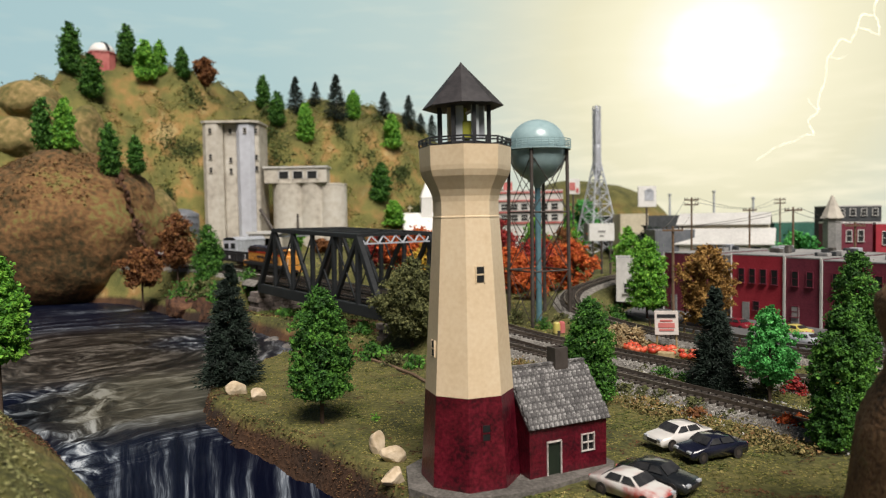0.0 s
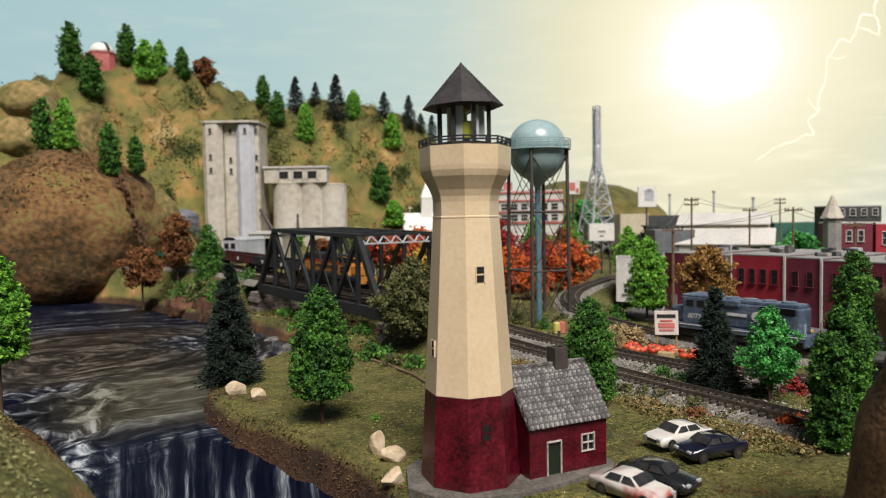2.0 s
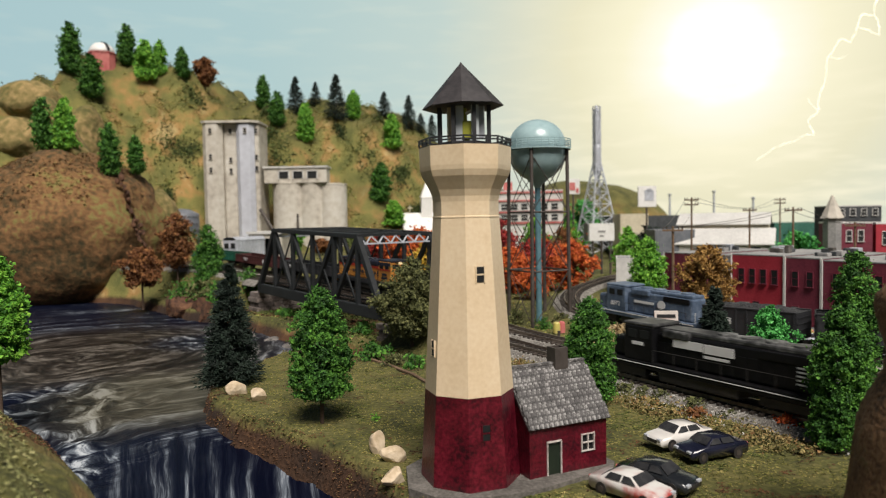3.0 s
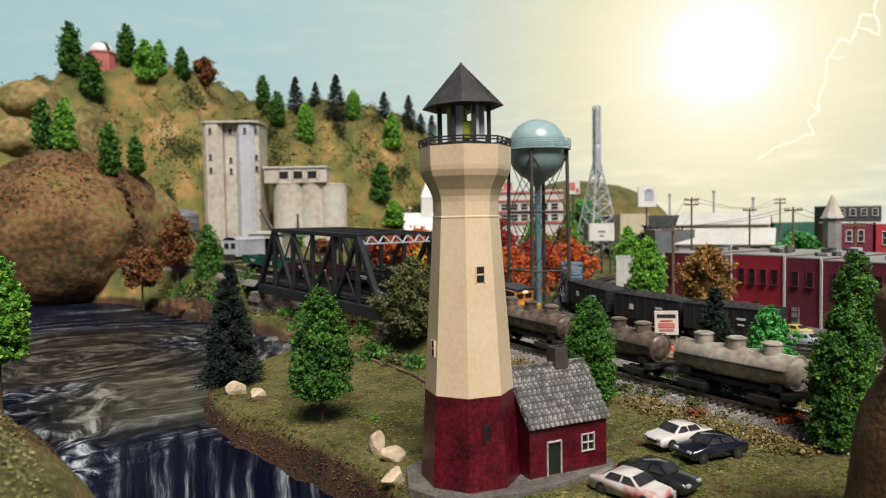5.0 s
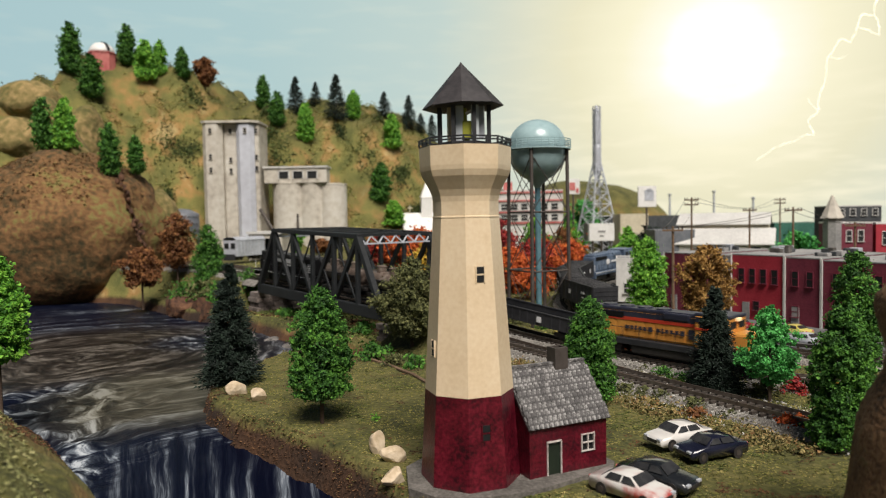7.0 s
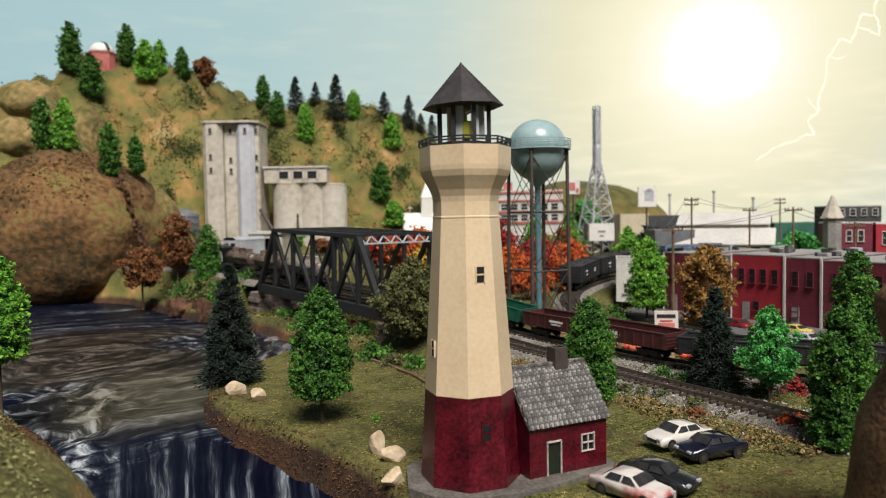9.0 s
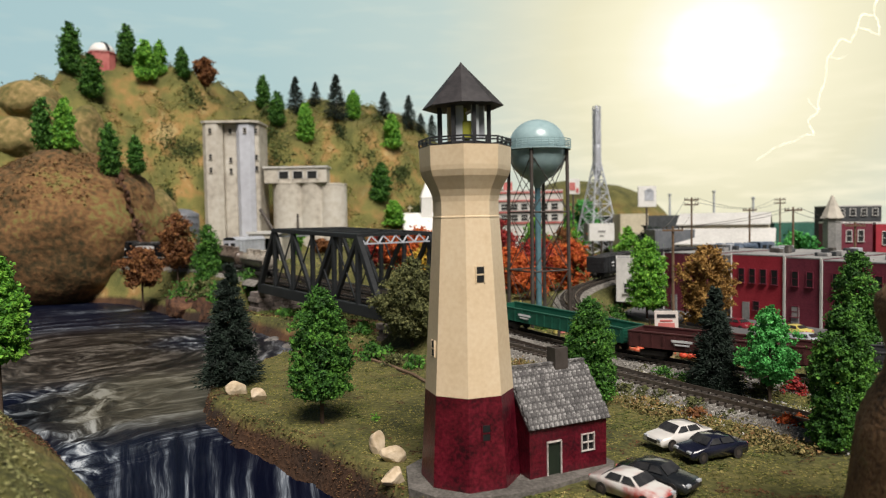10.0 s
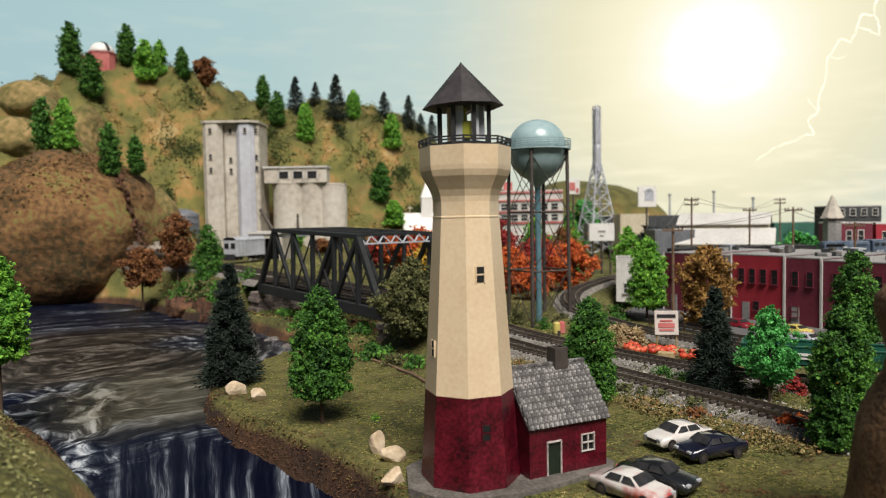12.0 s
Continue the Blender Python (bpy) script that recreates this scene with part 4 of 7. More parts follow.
def diesel(name, label, L, body, roof, cabx, nose, stripes=(), text="", marks=None):
    """A hood-unit diesel engine, nose towards +x."""
    t = thing(name, pose(0, 0, 0), label, "locomotive")
    t.scale = (1, 1, .92)
    W = .0355
    bm = bmesh.new()
    box(bm, (0, 0, .0152), (L - .004, W, .0062), bevel=.0005)
    part("frame", bm, M["gon_black"] if marks else body, t)
    bm = bmesh.new()
    box(bm, (0, 0, .0095), (L * .36, W * .90, .0125), bevel=.002)
    part("fuel_tank", bm, M["truck"], t)
    trucks(t, L * .345)
    x1 = L / 2 - .012
    hood0, hood1 = -L / 2 + .010, cabx - .016
    hw = .0235
    bm = bmesh.new()
    box(bm, ((hood0 + hood1) / 2, 0, .0320), (hood1 - hood0, hw, .0280), bevel=.0022)
    h = part("long_hood", bm, body, t)
    bm = bmesh.new()
    box(bm, ((hood0 + hood1) / 2, 0, .0476), (hood1 - hood0 - .003, hw * .86, .0048), bevel=.0014)
    part("hood_roof", bm, roof, t)
    # doors and grilles on the hood
    nd = int((hood1 - hood0) / .010)
    for k in range(nd):
        x = hood0 + (k + .5) * (hood1 - hood0) / nd
        bm = bmesh.new()
        for y in (-1, 1):
            box(bm, (x, y * hw / 2, .0290), (.0082, .0007, .0170), bevel=.0002)
        part("hood_door", bm, body, h)
    for k in range(4):
        bm = bmesh.new()
        rod(bm, (hood0 + .016 + k * .020, 0, .0495), (hood0 + .016 + k * .020, 0, .0515), .0075, .0070, 18)
        part("radiator_fan", bm, roof, t)
    bm = bmesh.new()
    box(bm, (hood0 + .022, 0, .0420), (.036, hw + .0022, .0065), bevel=.0005)
    part("radiator_grille", bm, M["loco_black"], t)
    bm = bmesh.new()
    box(bm, (hood1 - .020, 0, .0455), (.026, hw + .004, .0070), bevel=.0012)
    part("blower_housing", bm, roof, t)
    # cab
    cab = part("cab", bmesh.new(), body, t)
    bm = bmesh.new()
    box(bm, (cabx, 0, .0340), (.031, .0335, .0320), bevel=.0012)
    part("cab_body", bm, body, cab)
    bm = bmesh.new()
    box(bm, (cabx, 0, .0510), (.033, .0330, .0034), bevel=.0014)
    part("cab_roof", bm, roof, cab)
    for y in (-1, 1):
        for dx in (-.007, .006):
            bm = bmesh.new()
            box(bm, (cabx + dx, y * .0168, .0425), (.0090, .0006, .0075), bevel=.0002)
            part("side_window", bm, M["darkglass"], cab)
        bm = bmesh.new()
        box(bm, (cabx + .0156, y * .0080, .0432), (.0006, .0110, .0065), bevel=.0002)
        part("windshield", bm, M["darkglass"], cab)
    bm = bmesh.new()
    box(bm, ((cabx + .0150 + x1) / 2, 0, .0275), (x1 - cabx - .0150, .0250, .0190), bevel=.0030)
    part("nose", bm, nose, t)
    bm = bmesh.new()
    box(bm, (cabx + .0165, 0, .0482), (.003, .007, .0035), bevel=.0008)
    part("headlight", bm, M["headlamp"], t, "glowing twin headlight")
    for x, sg in ((L / 2 - .003, 1), (-L / 2 + .003, -1)):
        bm = bmesh.new()
        box(bm, (x, 0, .0130), (.0025, W, .0120), bevel=.0004)
        part("pilot", bm, nose if sg > 0 else body, t)
        bm = bmesh.new()
        box(bm, (x + sg * .004, 0, .0100), (.006, .004, .004), bevel=.0008)
        part("coupler", bm, M["truck"], t)
        for y in (-.0155, .0155):
            bm = bmesh.new()
            rod(bm, (x, y, .018), (x, y, .032), .0004, seg=5)
            part("stanchion", bm, M["mark_white"], t)
    for y in (-.0172, .0172):
        hr = part("handrail", bmesh.new(), body, t)
        bm = bmesh.new()
        rod(bm, (hood0 + .004, y, .0300), (hood1, y, .0300), .00035, seg=5)
        part("rail_bar", bm, M["truck"], hr)
        for k in range(7):
            x = hood0 + .004 + k * (hood1 - hood0 - .004) / 6
            bm = bmesh.new()
            rod(bm, (x, y, .0180), (x, y, .0300), .0003, seg=5)
            part("post", bm, M["truck"], hr)
    # bands of colour
    for x0, x1b, z0, z1, key in stripes:
        for y in (-1, 1):
            bm = bmesh.new()
            yy = y * (hw / 2 + .0006) if x1b <= hood1 + .001 else y * .0170
            if key == "sill":
                yy = y * (W / 2 + .0002)
            box(bm, ((x0 + x1b) / 2, yy, (z0 + z1) / 2), (x1b - x0, .0006, z1 - z0))
            part("paint_band", bm, M["mark_white"] if key == "sill" else M[key], t)
    if text:
        for y, rz in ((-1, 0), (1, 180)):
            cu = bpy.data.curves.new("number", "FONT")
            cu.body, cu.size, cu.align_x, cu.extrude = text, .0080, "CENTER", .0001
            o = new("number", cu)
            o.parent = t
            o.data.materials.append(M["mark_white"])
            o.matrix_basis = pose(cabx, y * .0171, .0250, 90, 0, rz)
    return t


def marking(t, x, y, z, sx, sz, key="mark_white", name="lettering_bar"):
    bm = bmesh.new()
    box(bm, (x, y, z), (sx, .0005, sz))
    return part(name, bm, M[key], t)


def gondola(label, L, key, H=.0145, load=None, cat="gondola car"):
    t = thing("gondola_car", pose(0, 0, 0), label, cat, "freight cars")
    W = .034
    z0 = .0125
    bm = bmesh.new()
    box(bm, (0, 0, z0 + .001), (L, W, .002))
    part("floor", bm, M[key], t)
    for y in (-1, 1):
        bm = bmesh.new()
        box(bm, (0, y * W / 2, z0 + H / 2), (L, .0012, H))
        box(bm, (0, y * W / 2, z0 + H), (L, .0024, .0016), bevel=.0003)
        part("side", bm, M[key], t)
        n = max(8, int(L / .011))
        for k in range(n + 1):
            bm = bmesh.new()
            box(bm, (-L / 2 + .002 + k * (L - .004) / n, y * (W / 2 + .0009), z0 + H / 2 - .0006), (.0014, .0012, H - .002))
            part("rib", bm, M[key], t)
        marking(t, -L * .22, y * (W / 2 + .0020), z0 + H * .60, L * .10, .0022)
        marking(t, -L * .22, y * (W / 2 + .0020), z0 + H * .38, L * .07, .0014)
        marking(t, L * .20, y * (W / 2 + .0020), z0 + H * .5, .0060, .0060, name="emblem")
    for x in (-1, 1):
        bm = bmesh.new()
        box(bm, (x * L / 2, 0, z0 + H / 2), (.0012, W, H))
        for k in range(4):
            box(bm, (x * (L / 2 + .0006), 0, z0 + H * (.15 + .22 * k)), (.0010, W - .002, .0012))
        part("end", bm, M[key], t)
        bm = bmesh.new()
        box(bm, (x * (L / 2 + .003), 0, .0100), (.006, .004, .004), bevel=.0008)
        part("coupler", bm, M["truck"], t)
    bm = bmesh.new()
    box(bm, (0, 0, z0 - .002), (L * .9, .008, .004))
    part("centre_sill", bm, M["truck"], t)
    if load:
        nx, ny = 36, 8
        v, f = [], []
        for i in range(nx + 1):
            for j in range(ny + 1):
                x, y = (i / nx - .5) * (L - .003), (j / ny - .5) * (W - .002)
                e = min(1, 4 * min(i / nx, 1 - i / nx, j / ny, 1 - j / ny))
                v.append((x, y, z0 + H - .0015 + .0045 * e + .0009 * math.sin(i * 2.1 + j * 3.3) + .0006 * math.cos(i * 5.1 - j)))
        for i in range(nx):
            for j in range(ny):
                a = i * (ny + 1) + j
                f.append((a, a + 1, a + ny + 2, a + ny + 1))
        soup("load", v, f, M[load], t, "heaped black coal load")
    trucks(t, L / 2 - (.022 if L > .1 else .015), 2)
    return t


def hopper(label, L):
    t = gondola(label, L, "gon_black", .0265, "coal", "hopper car")
    t.name = "hopper_car"
    for x in (-.30, -.1, .1, .30):
        bm = bmesh.new()
        box(bm, (x * L, 0, .0100), (L * .14, .022, .008), taper=1.5)
        part("discharge_bay", bm, M["gon_black"], t)
    return t


def tank_car(label, L, key):
    t = thing("tank_car", pose(0, 0, 0), label, "tank car", "freight cars")
    R = .0116
    zc = .0158 + R
    bm = bmesh.new()
    pr = [(.002, -L / 2 + .002), (R * .6, -L / 2 + .0028), (R * .9, -L / 2 + .005), (R, -L / 2 + .008), (R, L / 2 - .008), (R * .9, L / 2 - .005), (R * .6, L / 2 - .0028), (.002, L / 2 - .002)]
    lathe(bm, pr, 28)
    for v in bm.verts:
        v.co = Vector((v.co.z, v.co.y, v.co.x + zc))
    part("tank", bm, M[key], t, "", True)
    for k in (-1, 0, 1):
        bm = bmesh.new()
        lathe(bm, [(.0066, 0), (.0066, .0085), (.0072, .0087), (.0072, .0096), (.005, .0106), (.001, .0109)], 18)
        for v in bm.verts:
            v.co += Vector((k * L * .27, 0, zc + R - .003))
        part("dome", bm, M[key], t, "round capped dome")
    for k in (-.45, -.14, .14, .45):
        bm = bmesh.new()
        ring = [(math.cos(a) * (R + .0004), math.sin(a) * (R + .0004)) for a in np.linspace(0, math.tau, 25)[:-1]]
        for i in range(24):
            (y0, z0), (y1, z1) = ring[i], ring[(i + 1) % 24]
            beam(bm, (k * L, y0, zc + z0), (k * L, y1, zc + z1), .0018, .0006)
        part("band", bm, M[key], t)
    for y in (-1, 1):
        bm = bmesh.new()
        box(bm, (0, y * (R + .0006), zc + .0015), (L * .86, .0035, .0010))
        part("running_board", bm, M["truck"], t)
    bm = bmesh.new()
    box(bm, (0, 0, .0130), (L, .012, .004), bevel=.0006)
    for x in (-1, 1):
        box(bm, (x * (L / 2 - .004), 0, .0130), (.008, .032, .004), bevel=.0006)
        box(bm, (x * L * .36, 0, .0165), (.008, .022, .005))
    part("underframe", bm, M["truck"], t, "black underframe")
    for x in (-1, 1):
        bm = bmesh.new()
        box(bm, (x * (L / 2 + .003), 0, .0100), (.006, .004, .004), bevel=.0008)
        part("coupler", bm, M["truck"], t)
    trucks(t, L / 2 - .022, 2)
    return t


def station(key, x, y):
    p, total = TRACKS[key]
    i = int(np.argmin(np.hypot(p[:, 0] - x, p[:, 1] - y)))
    return total * i / (len(p) - 1)


TRAINS = []


def travel(t, v1, v2, ts):
    """Way gone by t at v1, passing smoothly to v2 about ts."""
    r = min(max(t - ts + .75, 0), 1.5)
    return v1 * t + (v2 - v1) * (r * r / 3 + max(t - ts - .75, 0))


def make_train(key, sense, front, t0, speed, cars):
    """cars: (object, length); front: where the first car's leading end is at t0, along the track."""
    s = front
    for ob, L, flip in cars:
        c = s - sense * L / 2
        TRAINS.append((ob, key, c, L, sense, t0, speed, flip))
        s -= sense * (L + .009)


def motions():
    for ob, key, c, L, sense, t0, speed, flip in TRAINS:
        rows = []
        hb = L / 2 - .030
        for k in range(0, 49):
            t = k * .25
            s = c + sense * (travel(t, *speed) - travel(t0, *speed))
            a, b = on_track(key, s - sense * hb), on_track(key, s + sense * hb)
            m = (a + b) / 2
            d = (b - a) * (-1 if flip else 1)
            rows.append((t, pose(m.x, m.y, m.z, 0, -math.degrees(math.asin(d.z / d.length)), math.degrees(math.atan2(d.y, d.x)))))
        walk(ob, rows)


# near line, running towards the bridge
LB = .205
eng_black = diesel("diesel_locomotive", "black diesel freight locomotive with white lettering and stripe", LB, M["loco_black"], M["roof_sheen"], LB / 2 - .045, M["loco_black"],
                   stripes=((-LB / 2 + .003, LB / 2 - .003, .0158, .0164, "sill"),))
for y in (-1, 1):
    marking(eng_black, .010, y * .0128, .0390, .028, .0070)
    marking(eng_black, -.018, y * .0128, .0385, .026, .0075)
    marking(eng_black, -.016, y * .0128, .0318, .022, .0022)
    for k in range(5):
        marking(eng_black, -LB / 2 + .016, y * .0128, .0250 + k * .0030, .014, .0012)
    marking(eng_black, LB / 2 - .045, y * .0171, .034, .012, .0030)
tanks = [tank_car("weathered brown three-dome railway tank car", .106, "tank_brown"), tank_car("dusty grey three-dome railway tank car", .106, "tank_brown"), tank_car("pale dusty grey three-dome railway tank car", .106, "tank_grey")]
make_train("near", -1, station("near", .220, .5045), 2.3, (.194, .179, 5.0), [(eng_black, LB, False)] + [(o, .112, False) for o in tanks])

# middle line, running off the bridge
LO = .187
h0, h1, cx = -LO / 2 + .010, LO / 2 - .045 - .016, LO / 2 - .045
eng_orange = diesel("diesel_locomotive", "yellow orange diesel locomotive with vermilion band and dark blue roof", LO, M["loco_orange"], M["loco_navy"], cx, M["loco_orange"],
                    stripes=((h0 + .001, h1 - .001, .0372, .0408, "loco_vermilion"), (h0 + .001, h1 - .001, .0408, .0462, "loco_navy"), (cx - .0150, cx + .0150, .0440, .0490, "loco_navy"), (cx - .0150, cx + .0150, .0365, .0385, "loco_vermilion")), marks="navy")
for y in (-1, 1):
    for k, (dx, w, hh) in enumerate(((.040, .010, .0095), (.029, .0042, .0050), (.0232, .0036, .0038), (.0182, .0032, .0038), (.0134, .0032, .0038), (.0090, .0020, .0048), (.0044, .0038, .0038), (-.004, .0046, .0050), (-.0100, .0036, .0038), (-.0150, .0032, .0038), (-.0196, .0024, .0046), (-.0240, .0034, .0038), (-.0294, .0046, .0038))):
        marking(eng_orange, dx - .01 if y < 0 else -dx - .02, y * .0131, .0300, w, hh, "loco_navy")
    marking(eng_orange, cx, y * .0171, .0305, .012, .004, "loco_navy")
    marking(eng_orange, cx, y * .0171, .0250, .014, .004, "loco_navy")
g1 = gondola("black open gondola car with white emblem", .175, "gon_black")
g3 = gondola("maroon open gondola car with white lettering", .187, "gon_maroon")
g5 = gondola("green open gondola car with ribbed sides", .183, "gon_green")
make_train("mid", 1, station("mid", .1835, .689), 6.0, (.1134, .147, 6.0), [(eng_orange, LO, False), (g1, .175, False), (g3, .187, False), (g5, .183, False)])

# far line, curving away behind the white building
LC = .165
eng_blue = diesel("diesel_locomotive", "faded blue diesel locomotive with white numbers and emblem", LC, M["loco_blue"], M["loco_blue"], LC / 2 - .045, M["loco_blue"],
                  stripes=((-LC / 2 + .003, LC / 2 - .003, .0165, .0174, "sill"),), text="8072")
for y in (-1, 1):
    marking(eng_blue, -.004, y * .0128, .0335, .030, .0032)
    bm = bmesh.new()
    rod(bm, (-.030, y * .0124, .0335), (-.030, y * .0131, .0335), .0055, seg=20)
    part("emblem", bm, M["mark_white"], eng_blue, "round white emblem")
hops = [hopper("black hopper car heaped with coal", .095) for k in range(3)]
make_train("far", 1, 1.437, 1.3, (.116, .116, 5.0), [(eng_blue, LC, False)] + [(o, .095, False) for o in hops])


# ---- buildings ----
M["bldg_red"] = mat("bright_red_brick_wall", [(.30, .016, .03), (.42, .03, .05)], .7, 400, .3, coarse=40)
M["bldg_maroon"] = mat("dark_maroon_brick_wall", [(.11, .013, .028), (.19, .026, .048)], .7, 400, .3, coarse=40)
M["bldg_white"] = mat("dull_white_wall", [(.48, .47, .45), (.62, .61, .58)], .7, 150, .1, coarse=20)
M["bldg_grey"] = mat("grey_flat_roof", [(.20, .20, .20), (.34, .33, .32)], .85, 200, .3, coarse=20)
M["bldg_dark"] = mat("dark_factory_wall", [(.03, .035, .04), (.07, .075, .08)], .8, 100, .1)
M["bldg_cream"] = mat("cream_factory_wall", [(.50, .44, .32), (.62, .56, .42)], .75, 120, .1, coarse=15)
M["pink"] = mat("faded_red_trim", [(.45, .10, .10), (.58, .2, .18)], .7, 100, 0)
M["green_roof"] = mat("green_metal_roof", [(.02, .09, .07), (.05, .16, .12)], .5, 100, .1)
M["pole"] = mat("brown_pole_wood", [(.10, .06, .035), (.20, .13, .08)], .85, 300, .3)
M["tank_slate"] = mat("slate_blue_tank", [(.10, .11, .13), (.18, .19, .21)], .5, 100, .1)


def facade_window(t, c, w, h, rz, frame_mat, depth=.002, nrm=(0, -1)):
    """A recessed dark pane with frame and sill on a wall; rz turns the wall's normal from -y."""
    wdw = part("window", bmesh.new(), frame_mat, t)
    R = Matrix.Translation(c) @ Matrix.Rotation(rz, 4, "Z")

    def put(nm, m, *boxes):
        bm = bmesh.new()
        for cc, ss in boxes:
            box(bm, cc, ss)
        for v in bm.verts:
            v.co = R @ v.co
        part(nm, bm, m, wdw)
    put("pane", M["darkglass"], ((0, -.0004, 0), (w, .0010, h)))
    f = w * .10
    put("frame", frame_mat, ((-w / 2, -.0006, 0), (f, .0014, h + f)), ((w / 2, -.0006, 0), (f, .0014, h + f)), ((0, -.0006, h / 2), (w, .0014, f)), ((0, -.0008, 0), (w, .0012, f * .7)))
    put("sill", frame_mat, ((0, -.0014, -h / 2 - f * .4), (w * 1.25, .0036, f)))
    return wdw


def block(name, m, label, cat, sx, sy, sz, wall, roof, wins=(), trim=None, parapet=.003, group=""):
    """A flat-roofed building; origin at the front's left foot, front on -y. wins: (x, z, w, h)."""
    t = thing(name, m, label, cat, group)
    bm = bmesh.new()
    box(bm, (sx / 2, sy / 2, sz / 2), (sx, sy, sz))
    part("wall", bm, wall, t)
    bm = bmesh.new()
    box(bm, (sx / 2, sy / 2, sz + .0006), (sx - .004, sy - .004, .0012))
    part("roof", bm, roof, t)
    if parapet:
        bm = bmesh.new()
        for c, s in (((sx / 2, .0008, sz + parapet / 2), (sx + .001, .0022, parapet)), ((sx / 2, sy - .0008, sz + parapet / 2), (sx + .001, .0022, parapet)), ((.0008, sy / 2, sz + parapet / 2), (.0022, sy - .004, parapet)), ((sx - .0008, sy / 2, sz + parapet / 2), (.0022, sy - .004, parapet))):
            box(bm, c, s)
        part("parapet", bm, M["bldg_grey"] if group else trim or wall, t)
    for x, z, w, h in wins:
        facade_window(t, (x, 0, z), w, h, 0, trim or wall)
    return t


def gable_house(name, m, label, cat, sx, sy, eave, ridge, wall, roof, wins=(), along="x", trim=None):
    """A gabled building; origin at the front's left foot; ridge runs along x or y."""
    t = thing(name, m, label, cat)
    bm = bmesh.new()
    box(bm, (sx / 2, sy / 2, eave / 2), (sx, sy, eave))
    part("wall", bm, wall, t)
    bm = bmesh.new()
    if along == "x":
        a = [(0, 0, eave), (0, sy, eave), (0, sy / 2, ridge)]
        b = [(sx, y, z) for x, y, z in a]
    else:
        a = [(0, 0, eave), (sx, 0, eave), (sx / 2, 0, ridge)]
        b = [(x, sy, z) for x, y, z in a]
    va, vb = [bm.verts.new(p) for p in a], [bm.verts.new(p) for p in b]
    bm.faces.new(va)
    bm.faces.new(vb[::-1])
    for k in range(3):
        bm.faces.new((va[k], va[(k + 1) % 3], vb[(k + 1) % 3], vb[k]))
    part("gable", bm, wall, t)
    o = .006
    for sg in (0, 1):
        bm = bmesh.new()
        if along == "x":
            y0 = -o if sg == 0 else sy + o
            k = (ridge - eave) / (sy / 2)
            pts = [(-o, y0, eave - o * k), (sx + o, y0, eave - o * k), (sx + o, sy / 2, ridge), (-o, sy / 2, ridge)]
        else:
            x0 = -o if sg == 0 else sx + o
            k = (ridge - eave) / (sx / 2)
            pts = [(x0, -o, eave - o * k), (x0, sy + o, eave - o * k), (sx / 2, sy + o, ridge), (sx / 2, -o, ridge)]
        lo = [bm.verts.new(Vector(p) + Vector((0, 0, .0012))) for p in pts]
        hi = [bm.verts.new(Vector(p) + Vector((0, 0, .0036))) for p in pts]
        bm.faces.new(lo)
        bm.faces.new(hi[::-1])
        for k in range(4):
            bm.faces.new((lo[k], lo[(k + 1) % 4], hi[(k + 1) % 4], hi[k]))
        part("roof", bm, roof, t)
    for x, z, w, h in wins:
        facade_window(t, (x, 0, z), w, h, 0, trim or wall)
    return t


